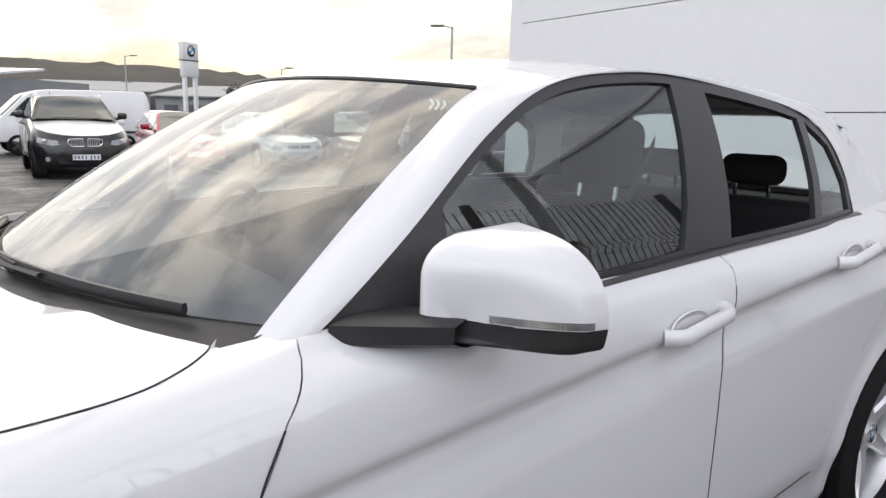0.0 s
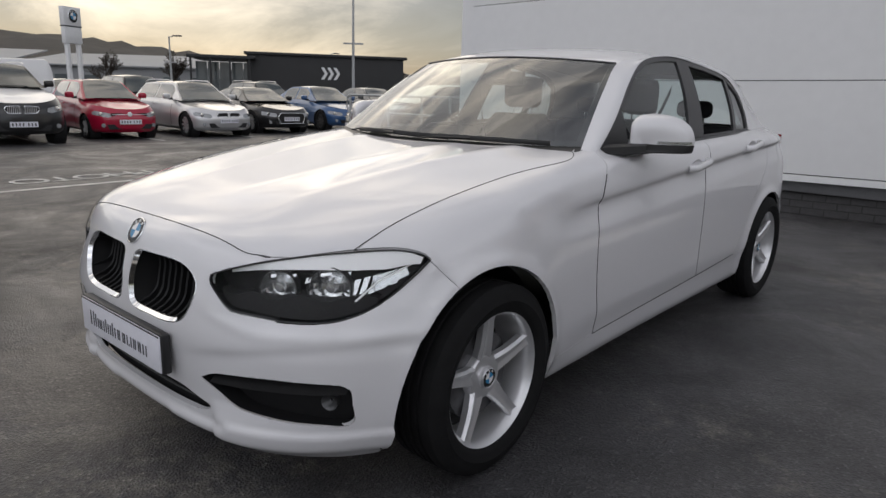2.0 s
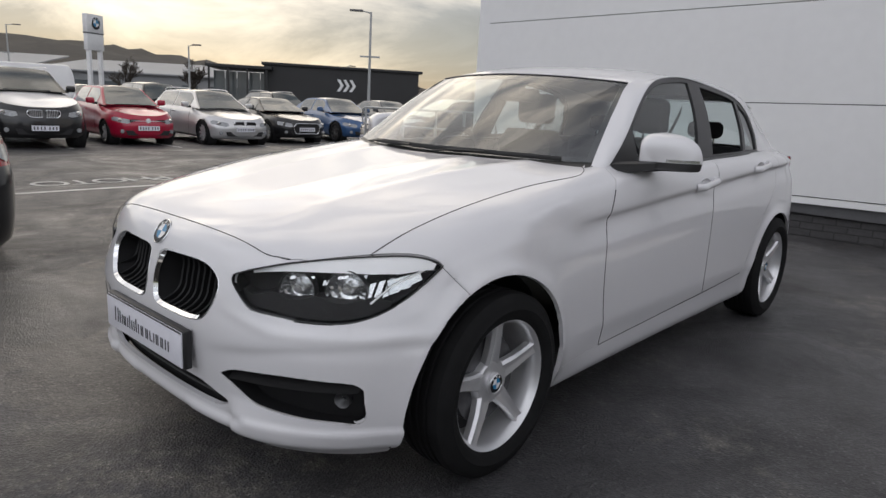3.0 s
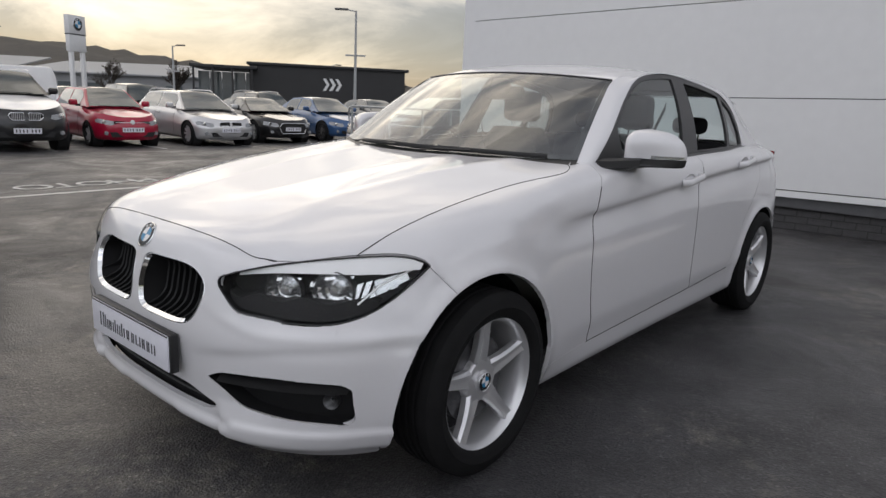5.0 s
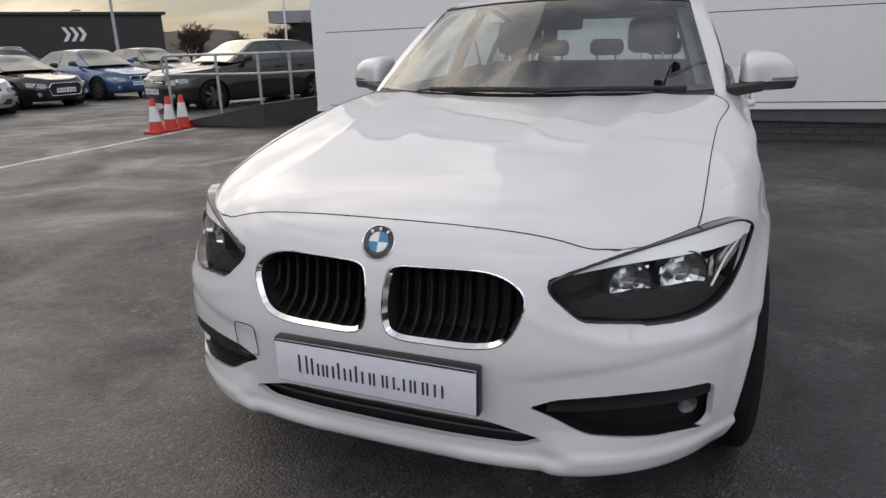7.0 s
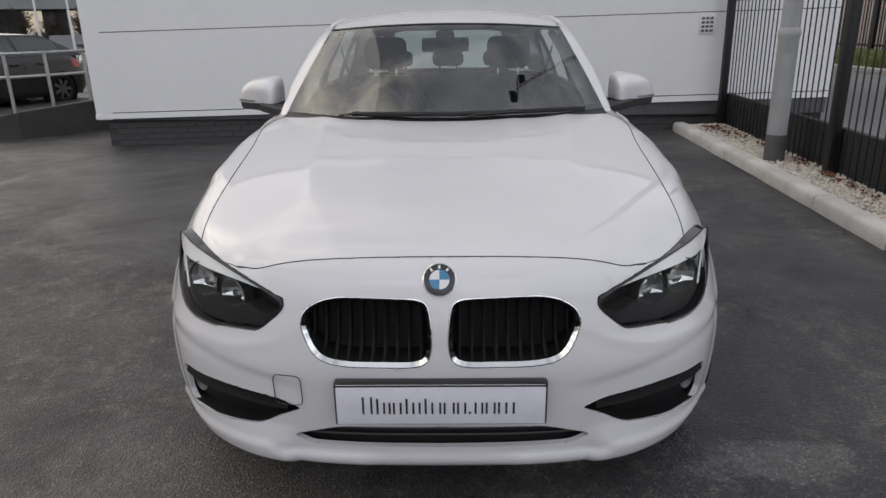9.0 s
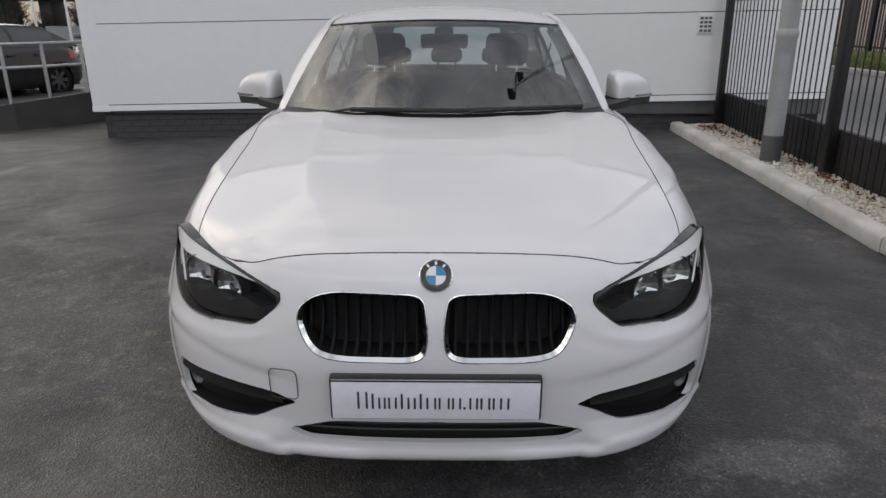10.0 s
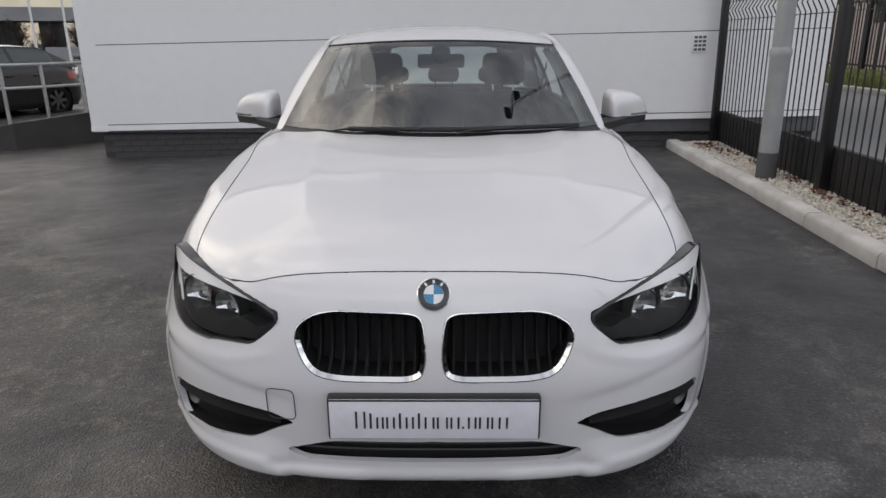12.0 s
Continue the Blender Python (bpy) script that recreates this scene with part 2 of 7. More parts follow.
def tube(points, r, seg=8, flat=1.0, closed=False, bm=None):
    """A round or flattened bar along points."""
    bm = bm or bmesh.new()
    pts = [Vector(p) for p in points]
    n = len(pts)
    rings = []
    up = Vector((0, 0, 1))
    for i, p in enumerate(pts):
        d = (pts[(i + 1) % n] - pts[i - 1]) if closed else (pts[min(i + 1, n - 1)] - pts[max(i - 1, 0)])
        d.normalize()
        s = d.cross(up) if abs(d.z) < 0.95 else d.cross(Vector((0, 1, 0)))
        s.normalize()
        w = s.cross(d)
        rings.append([bm.verts.new(p + s * (r * math.cos(2 * math.pi * k / seg)) + w * (r * flat * math.sin(2 * math.pi * k / seg))) for k in range(seg)])
    for i in range(n if closed else n - 1):
        for k in range(seg):
            bm.faces.new((rings[i][k], rings[i][(k + 1) % seg], rings[(i + 1) % n][(k + 1) % seg], rings[(i + 1) % n][k]))
    if not closed:
        bm.faces.new(rings[0][::-1])
        bm.faces.new(rings[-1])
    bmesh.ops.recalc_face_normals(bm, faces=bm.faces)
    return bm


def slab(outline, depth, way=(0, 1, 0), bevel=0.0, bm=None):
    """A plate of a closed outline of 3D points, extruded along way by depth."""
    bm = bm or bmesh.new()
    vs = [bm.verts.new(p) for p in outline]
    f = bm.faces.new(vs)
    r = bmesh.ops.extrude_face_region(bm, geom=[f])
    top = [v for v in r["geom"] if isinstance(v, bmesh.types.BMVert)]
    bmesh.ops.translate(bm, verts=top, vec=Vector(way) * depth)
    bmesh.ops.recalc_face_normals(bm, faces=bm.faces)
    if bevel:
        es = [e for e in bm.edges if e.calc_face_angle(0) > 0.9]
        bmesh.ops.bevel(bm, geom=es, offset=bevel, segments=2, profile=0.5, affect="EDGES")
    return bm


def rounded(corners, radius, seg=5):
    """2D outline with rounded corners."""
    out = []
    n = len(corners)
    for i in range(n):
        p, a, b = Vector(corners[i]), Vector(corners[i - 1]), Vector(corners[(i + 1) % n])
        r = radius[i] if isinstance(radius, (list, tuple)) else radius
        da, db = (a - p), (b - p)
        ra, rb = min(r, da.length * 0.48), min(r, db.length * 0.48)
        s, e = p + da.normalized() * ra, p + db.normalized() * rb
        for k in range(seg + 1):
            t = k / seg
            out.append((1 - t) ** 2 * s + 2 * t * (1 - t) * p + t * t * e)
    return out


def smooth_line(points, per=6):
    """Catmull-Rom through 2D or 3D points."""
    p = [np.array(q, float) for q in points]
    out = []
    for i in range(len(p) - 1):
        a, b, c, d = p[max(i - 1, 0)], p[i], p[i + 1], p[min(i + 2, len(p) - 1)]
        for k in range(per):
            t = k / per
            out.append(0.5 * (2 * b + (c - a) * t + (2 * a - 5 * b + 4 * c - d) * t * t + (3 * b - a - 3 * c + d) * t ** 3))
    out.append(p[-1])
    return out


def cut(bm, outline, to2d, way, near=None):
    """Cuts bm along a closed 2D outline swept along way. Returns the faces inside. to2d: a point's 2D place in the outline's plane."""
    pts = [Vector(to2d(p)) if len(p) == 3 else Vector(p) for p in outline]
    way = Vector(way).normalized()
    lo = Vector((min(p.x for p in pts), min(p.y for p in pts)))
    hi = Vector((max(p.x for p in pts), max(p.y for p in pts)))

    def span(f):
        q = [to2d(v.co) for v in f.verts]
        return min(a[0] for a in q), min(a[1] for a in q), max(a[0] for a in q), max(a[1] for a in q)

    def inside(x, y):
        hit, j = False, len(pts) - 1
        for i in range(len(pts)):
            a, b = pts[i], pts[j]
            if (a.y > y) != (b.y > y) and x < (b.x - a.x) * (y - a.y) / (b.y - a.y) + a.x:
                hit = not hit
            j = i
        return hit

    cand = set()
    for f in bm.faces:
        if near and not near(f.calc_center_median()):
            continue
        a = span(f)
        if a[0] <= hi.x and a[2] >= lo.x and a[1] <= hi.y and a[3] >= lo.y:
            cand.add(f)
    # basis of the plane, to turn a 2D edge into a plane in space
    o = Vector(to2d(Vector((0, 0, 0))))
    rows = [Vector(to2d(Vector(e))) - o for e in ((1, 0, 0), (0, 1, 0), (0, 0, 1))]
    for i in range(len(pts)):
        a, b = pts[i], pts[(i + 1) % len(pts)]
        d = b - a
        if d.length < 1e-6:
            continue
        n2 = Vector((-d.y, d.x)).normalized()
        n3 = Vector([n2.dot(r) for r in rows])
        co_d = n2.dot(a) - n2.dot(o)
        ex0, ey0, ex1, ey1 = min(a.x, b.x) - 1e-4, min(a.y, b.y) - 1e-4, max(a.x, b.x) + 1e-4, max(a.y, b.y) + 1e-4
        sel = []
        for f in cand:
            s = span(f)
            if s[0] <= ex1 and s[2] >= ex0 and s[1] <= ey1 and s[3] >= ey0:
                ds = [n3.dot(v.co) - co_d for v in f.verts]
                if min(ds) < -1e-6 and max(ds) > 1e-6:
                    sel.append(f)
        if not sel:
            continue
        geom = list({v for f in sel for v in f.verts}) + list({e for f in sel for e in f.edges}) + sel
        before = set(sel)
        r = bmesh.ops.bisect_plane(bm, geom=geom, dist=1e-6, plane_co=n3 * (co_d / n3.length_squared), plane_no=n3.normalized())
        cand = {f for f in cand if f.is_valid}
        cand.update(g for g in r["geom"] if isinstance(g, bmesh.types.BMFace))
        for g in r["geom_cut"]:
            if isinstance(g, bmesh.types.BMEdge):
                cand.update(f for f in g.link_faces if not near or near(f.calc_center_median()))
    res = []
    for f in cand:
        c = to2d(f.calc_center_median())
        if inside(c[0], c[1]):
            res.append(f)
    return res


def lift(bm, faces):
    """A new bmesh of these faces."""
    out = bmesh.new()
    vm = {}
    for f in faces:
        loop = []
        for v in f.verts:
            if v not in vm:
                vm[v] = out.verts.new(v.co)
            loop.append(vm[v])
        try:
            out.faces.new(loop)
        except ValueError:
            pass
    out.normal_update()
    return out


def mirrored(bm, join=False):
    """The bmesh mirrored in x; join: together with itself, sewn at the middle."""
    out = bm.copy()
    bmesh.ops.scale(out, verts=out.verts, vec=(-1, 1, 1))
    bmesh.ops.reverse_faces(out, faces=out.faces)
    if join:
        me = bpy.data.meshes.new("tmp")
        out.to_mesh(me)
        out.free()
        out = bm.copy()
        out.from_mesh(me)
        bpy.data.meshes.remove(me)
        mid = [v for v in out.verts if abs(v.co.x) < 2e-4]
        bmesh.ops.remove_doubles(out, verts=mid, dist=4e-4)
    return out


def rim(bm, gap=0.002, depth=0.012, keep_mid=True, fold=None):
    """Pulls the open edges of a panel back by gap and folds them inwards by depth."""
    border = {v for e in bm.edges if e.is_boundary for v in e.verts}
    bmesh.ops.remove_doubles(bm, verts=list(border), dist=0.0014)
    bm.normal_update()
    edges = [e for e in bm.edges if e.is_boundary and not (keep_mid and all(abs(v.co.x) < 2e-4 for v in e.verts))]
    verts = {v for e in edges for v in e.verts}
    move, norm = {}, {}
    for v in verts:
        n = v.normal.copy()
        if keep_mid and abs(v.co.x) < 2e-4:
            n.x = 0
            n.normalize()
        t = Vector()
        for e in v.link_edges:
            if e.is_boundary and not (keep_mid and all(abs(w.co.x) < 2e-4 for w in e.verts)):
                d = (e.other_vert(v).co - v.co)
                for f in e.link_faces:
                    into = n.cross(d)
                    if into.length > 1e-9:
                        t += into.normalized() * (1 if into.dot(f.calc_center_median() - v.co) > 0 else -1)
        t -= n * t.dot(n)
        if keep_mid and abs(v.co.x) < 2e-4:
            t.x = 0
        move[v] = t.normalized() * gap if t.length > 1e-6 else Vector()
        norm[v] = n
    for _ in range(2):
        even = {}
        for v in verts:
            near = [e.other_vert(v) for e in v.link_edges if e.is_boundary and e.other_vert(v) in move]
            m_ = move[v] * 2 + sum((move[w] for w in near if move[w].dot(move[v]) > 0), Vector())
            even[v] = m_.normalized() * gap if m_.length > 1e-9 else move[v]
        move = even
    for v in verts:
        v.co += move[v]
    r = bmesh.ops.extrude_edge_only(bm, edges=edges)
    new_v = [g for g in r["geom"] if isinstance(g, bmesh.types.BMVert)]
    old = {tuple(round(c, 7) for c in v.co): v for v in verts}
    for w in new_v:
        v = old.get(tuple(round(c, 7) for c in w.co))
        n = norm[v] if v else w.normal
        w.co -= n * depth
        if v:
            w.co -= move[v] * 0.3
    bm.normal_update()
    return bm


def text_mesh(words, size, material, m, name, parent=None, depth=0.001, spacing=1.0):
    cu = bpy.data.curves.new(name, "FONT")
    cu.body, cu.size, cu.extrude, cu.align_x, cu.align_y, cu.space_character = words, size, depth, "CENTER", "CENTER", spacing
    tmp = new(name + "_tmp", cu)
    me = bpy.data.meshes.new_from_object(tmp.evaluated_get(bpy.context.evaluated_depsgraph_get()))
    bpy.data.objects.remove(tmp)
    me.materials.clear()
    me.materials.append(material)
    ob = new(name, me)
    ob.matrix_world = m
    if parent:
        ob.parent = parent
    return ob
# ---- setting: ground, kerb, gravel, building, fence ----
def tarmac(name):
    """Damp surface-dressed tarmac: dark and pale drifts, silt patches with ragged rims, bright chippings."""
    m = bpy.data.materials.new(name)
    m.use_nodes = True
    t = m.node_tree
    b = t.nodes["Principled BSDF"]
    co = t.nodes.new("ShaderNodeTexCoord")

    def noise(scale, detail=6.0, rough=0.6, dist=0.0):
        n = t.nodes.new("ShaderNodeTexNoise")
        for key, value in (("Scale", scale), ("Detail", detail), ("Roughness", rough), ("Distortion", dist)):
            n.inputs[key].default_value = value
        t.links.new(co.outputs["Object"], n.inputs["Vector"])
        return n.outputs[0]

    def ramp(src, *stops):
        r = t.nodes.new("ShaderNodeValToRGB")
        e = r.color_ramp.elements
        for i, (at, c) in enumerate(stops):
            k = e[i] if i < 2 else e.new(at)
            k.position, k.color = at, (*(c if isinstance(c, tuple) else (c, c, c)), 1)
        t.links.new(src, r.inputs[0])
        return r.outputs[0]

    def mix(kind, f, a, c):
        x = t.nodes.new("ShaderNodeMix")
        x.data_type, x.blend_type = "RGBA", kind
        for i, v in ((0, f), (6, a), (7, c)):
            if isinstance(v, (float, tuple)):
                x.inputs[i].default_value = v
            else:
                t.links.new(v, x.inputs[i])
        return x.outputs[2]

    def ramp_far(src):
        r = t.nodes.new("ShaderNodeMapRange")
        for key, value in (("From Min", 1.95), ("From Max", 2.25), ("To Min", 0.85), ("To Max", 0.0)):
            r.inputs[key].default_value = value
        t.links.new(src, r.inputs["Value"])
        return r.outputs[0]

    def mul(a, c):
        x = t.nodes.new("ShaderNodeMath")
        x.operation = "MULTIPLY"
        t.links.new(a, x.inputs[0])
        t.links.new(c, x.inputs[1])
        return x.outputs[0]

    wet = ramp(noise(0.42, 5, 0.6, 0.8), (0.38, 0.0), (0.60, 1.0))
    drift = ramp(noise(2.1, 8, 0.72, 0.5), (0.36, 0.62), (0.64, 1.28))
    base = mix("MIX", wet, (0.051, 0.050, 0.0525, 1.0), (0.070, 0.068, 0.070, 1.0))
    base = mix("MULTIPLY", 1.0, base, drift)
    silt = ramp(mul(noise(0.9, 8, 0.6, 0.6), noise(9.0, 7, 0.75)), (0.275, 0.0), (0.36, 0.8))
    base = mix("MIX", silt, base, (0.135, 0.125, 0.112, 1.0))
    # dried puddle stains with ragged rims ahead of the parked car
    for at, size, tone in (((-0.98, -1.12, 0.0), (0.40, 0.26, 1.0), (0.185, 0.180, 0.176, 1.0)), ((-0.75, -0.62, 0.0), (0.75, 0.45, 1.0), (0.10, 0.093, 0.085, 1.0)), ((1.08, -0.41, 0.0), (0.30, 0.14, 1.0), (0.14, 0.137, 0.133, 1.0)), ((-2.3, 0.6, 0.0), (0.9, 0.25, 1.0), (0.085, 0.083, 0.081, 1.0))):
        mp, ln, ad = t.nodes.new("ShaderNodeMapping"), t.nodes.new("ShaderNodeVectorMath"), t.nodes.new("ShaderNodeMath")
        mp.vector_type = "TEXTURE"
        mp.inputs["Location"].default_value, mp.inputs["Scale"].default_value = at, size
        t.links.new(co.outputs["Object"], mp.inputs[0])
        ln.operation, ad.operation = "LENGTH", "MULTIPLY_ADD"
        t.links.new(mp.outputs[0], ln.inputs[0])
        ad.inputs[1].default_value = 2.6
        t.links.new(noise(5.5, 9, 0.7, 0.4), ad.inputs[0])
        t.links.new(ln.outputs["Value"], ad.inputs[2])
        base = mix("MIX", ramp_far(ad.outputs[0]), base, tone)
    # chippings, each with its own tone
    vor = t.nodes.new("ShaderNodeTexVoronoi")
    vor.inputs["Scale"].default_value = 120.0
    t.links.new(co.outputs["Object"], vor.inputs["Vector"])
    tone = ramp(vor.outputs["Color"], (0.15, 0.55), (0.80, 1.25), (0.97, 2.6))
    base = mix("MULTIPLY", 0.85, base, tone)
    t.links.new(base, b.inputs["Base Color"])
    t.links.new(ramp(noise(0.75, 7, 0.68, 0.7), (0.36, 0.30), (0.64, 0.72)), b.inputs["Roughness"])
    low, bp = t.nodes.new("ShaderNodeBump"), t.nodes.new("ShaderNodeBump")
    low.inputs["Distance"].default_value, low.inputs["Strength"].default_value = 0.012, 0.5
    t.links.new(noise(14.0, 6, 0.7), low.inputs["Height"])
    bp.inputs["Distance"].default_value, bp.inputs["Strength"].default_value = 0.004, 0.8
    t.links.new(vor.outputs["Distance"], bp.inputs["Height"])
    t.links.new(low.outputs[0], bp.inputs["Normal"])
    t.links.new(bp.outputs[0], b.inputs["Normal"])
    return m


TARMAC = tarmac("damp_tarmac")
ROAD = mat("grey_road", (0.19, 0.19, 0.19), 0.8, vary=0.2, scale=0.4, fine=90, bump=0.003)
CONCRETE = mat("kerb_concrete", (0.54, 0.525, 0.50), 0.85, vary=0.22, scale=5, fine=120, bump=0.002)
GRAVEL_BED = mat("gravel_bed", (0.48, 0.45, 0.39), 0.95, vary=0.4, scale=20, fine=160, bump=0.01)
CLAD = mat("light_grey_cladding", (0.80, 0.80, 0.805), 0.5, vary=0.03, scale=0.4, fine=8, rvary=0.05)
CLAD_DARK = mat("panel_joint", (0.10, 0.10, 0.105), 0.7, vary=0.2)
BRICK = mat("dark_engineering_brick", (0.060, 0.058, 0.060), 0.7, vary=0.45, scale=7, fine=130, bump=0.002)
MORTAR = mat("dark_mortar", (0.045, 0.044, 0.044), 0.9, vary=0.3, fine=150, bump=0.002)
FENCE_BLACK = mat("black_coated_steel", (0.012, 0.012, 0.013), 0.45, vary=0.3, scale=4)
BOARD = mat("dark_gravel_board", (0.022, 0.021, 0.021), 0.75, vary=0.4, scale=3, fine=60, bump=0.003)
GALV = mat("galvanised_steel", (0.42, 0.43, 0.44), 0.42, metal=0.7, vary=0.18, scale=9)
POST_GREY = mat("grey_painted_post", (0.36, 0.37, 0.375), 0.5, vary=0.12, scale=5)
POST_DARK = mat("dark_post_foot", (0.10, 0.10, 0.105), 0.6, vary=0.2)
STONE = mat("pale_pebbles", (0.62, 0.585, 0.515), 0.85, vary=0.5, scale=25, fine=80)
LEAF = mat("dead_leaves", (0.13, 0.045, 0.025), 0.85, vary=0.6, scale=40)
LINE_WHITE = mat("worn_road_paint", (0.62, 0.61, 0.59), 0.7, vary=0.35, scale=6, fine=90, dark=(0.22, 0.22, 0.21))
GRASS_M = mat("winter_grass", (0.12, 0.14, 0.035), 0.95, vary=0.6, scale=3, fine=70, bump=0.02)

def lie(x):
    """Height of the ground: level under the car, falling gently away from the fence side."""
    return max(0.021 * (x + 0.9), -0.317 + 0.006 * (x + 16)) if x < -0.9 else 0.0 if x < 0.9 else min(0.035 * (x - 0.9), 0.065)


# the fence side stands plumb on ground that falls across the site
SITE = pose(2.75, 0, 0.065, 0, -math.degrees(0.019), 0) @ pose(-2.75, 0, 0)
ground = tagged(mesh_object("ground", grid([[(x, y, lie(x)) for y in (-2500, -60, -12, -4, 0, 4, 8, 14, 30, 60, 120, 3000)] for x in (-3000, -120, -60, -30, -16, -8, -4, -0.9, 0, 0.9, 2.757, 3.6, 30, 200, 2500)]), TARMAC, smooth=0), "dark patchy damp tarmac of a car park", "tarmac", kind="structure")


def kerb_x(y): return 2.735 - 0.042 * (6.1 - y)
def fence_x(y): return 3.29 - 0.06 * (6.02 - y)


# kerb of separate concrete stones
kerb = thing("kerb", "pale concrete kerb along the gravel strip", "kerb", SITE, kind="structure")
prof = [(0.0, 0.0), (0.0, 0.075), (0.012, 0.095), (0.03, 0.105), (0.128, 0.105), (0.132, 0.10), (0.132, 0.0)]
stone = bmesh.new()
rows = [[stone.verts.new((x, y, z)) for x, z in prof] for y in (0.0, 0.006, 0.901, 0.907)]
for v in rows[0] + rows[3]:
    v.co.x, v.co.z = 0.004 + v.co.x * 0.97, v.co.z * 0.985
for a, b in zip(rows, rows[1:]):
    for j in range(len(prof) - 1):
        stone.faces.new((a[j], a[j + 1], b[j + 1], b[j]))
stone.faces.new(rows[0])
stone.faces.new(rows[3][::-1])
bmesh.ops.recalc_face_normals(stone, faces=stone.faces)
k0 = part("kerbstone", stone, CONCRETE, kerb)
rng = random.Random(4)
for i in range(14):
    o = k0 if i == 0 else copy_thing(k0, Matrix())
    y = 6.05 - 0.914 * (i + 1)
    o.matrix_basis = pose(kerb_x(y) + rng.uniform(-0.004, 0.004), y, rng.uniform(-0.004, 0.003), 0, 0, -math.degrees(math.atan(0.042)) + rng.uniform(-0.3, 0.3))

bed = grid([[(kerb_x(y) + 0.125 if u == 0 else fence_x(y) + 0.09, y, 0.055 + 0.012 * math.sin(5 * y + u)) for u in (0, 1)] for y in np.linspace(-7, 6.05, 50)])
tagged(mesh_object("gravel_bed", bed, GRAVEL_BED), "bed of pale gravel between kerb and fence", "gravel", kind="structure").matrix_world = SITE
nr = np.random.RandomState(7)
V, F = [], []
OCT = np.array([(1, 0, 0), (-1, 0, 0), (0, 1, 0), (0, -1, 0), (0, 0, 1), (0, 0, -1), (0.7, 0.7, 0.2), (-0.7, 0.6, -0.1)])
for i in range(9000):
    y = 6.02 - 9.0 * nr.rand() ** 1.35
    x = kerb_x(y) + 0.14 + nr.rand() * (fence_x(y) - 0.05 - kerb_x(y))
    r = 0.008 + 0.010 * nr.rand() ** 2
    sc = r * (0.7 + 0.6 * nr.rand(6, 3))
    b = len(V)
    for k in range(6):
        V.append((x + OCT[k, 0] * sc[k, 0], y + OCT[k, 1] * sc[k, 1], 0.062 + 0.010 * nr.rand() + OCT[k, 2] * sc[k, 2] * 0.8))
    for f in ((0, 2, 4), (2, 1, 4), (1, 3, 4), (3, 0, 4), (2, 0, 5), (1, 2, 5), (3, 1, 5), (0, 3, 5)):
        F.append((b + f[0], b + f[1], b + f[2]))
me = bpy.data.meshes.new("gravel")
me.from_pydata(V, [], F)
me.materials.append(STONE)
tagged(new("gravel", me), "loose pale pebbles in the strip by the fence", "gravel", kind="stuff").matrix_world = SITE
V, F = [], []
for i in range(300):
    y, x = (5.8 - abs(nr.randn()) * 0.45, 3.16 - abs(nr.randn()) * 0.12) if i < 110 else (5.8 - 5 * nr.rand(), 3.20 - 0.16 * nr.rand())
    if i >= 110:
        x = fence_x(y) - 0.02 - 0.10 * nr.rand()
    a, r, tl = nr.rand() * 6.28, 0.012 + 0.022 * nr.rand(), nr.rand() * 0.02
    b = len(V)
    for k in range(4):
        V.append((x + r * math.cos(a + k * 1.57) * (1 if k % 2 else 0.55), y + r * math.sin(a + k * 1.57) * (1 if k % 2 else 0.55), 0.082 + 0.02 * nr.rand() + tl * (k % 2)))
    F.append((b, b + 1, b + 2, b + 3))
me = bpy.data.meshes.new("leaf_litter")
me.from_pydata(V, [], F)
me.materials.append(LEAF)
tagged(new("leaf_litter", me), "scattered reddish dead leaves on the gravel", "leaves", kind="stuff").matrix_world = SITE

# ---- building behind the car: panelled upper wall over a recessed brick plinth ----
TILT = 0.019
def bz_(z, x): return z + TILT * (x + 4.35)


WX0, WX1, WY = -4.43, 4.6, 6.12
WALL = wall = thing("wall_rear", "light grey metal-clad wall above dark brick", "wall", kind="structure")


def clad_panel(x0, x1, z0, z1, name="cladding_panel"):
    """A flat panel with turned edges and faint horizontal ribs."""
    bm = bmesh.new()
    g = 0.005
    n = max(2, int((z1 - z0) / 0.09))
    zs = np.linspace(z0 + g, z1 - g, n + 1)
    loops = []
    for i, z in enumerate(zs):
        d = 0.0008 if i % 2 else 0.0
        loops.append([bm.verts.new((x, WY + d, bz_(z, x))) for x in (x0 + 0.002, x1 - 0.002)])
    for a, b in zip(loops, loops[1:]):
        bm.faces.new((a[0], a[1], b[1], b[0]))
    edge = [e for e in bm.edges if e.is_boundary]
    r = bmesh.ops.extrude_edge_only(bm, edges=edge)
    for v in r["geom"]:
        if isinstance(v, bmesh.types.BMVert):
            v.co.y += 0.03
    bmesh.ops.recalc_face_normals(bm, faces=bm.faces)
    return part(name, bm, CLAD, wall, smooth=20)


part("wall_core", box(WX0 + 0.01, WY + 0.028, 0.25, WX1, WY + 0.20, 3.9), CLAD_DARK, wall, smooth=0)
seams = [0.345, 1.300, 2.325, 3.35, 3.90]
for a, b in zip(seams, seams[1:]):
    clad_panel(WX0 + 0.19, WX1, a, b)
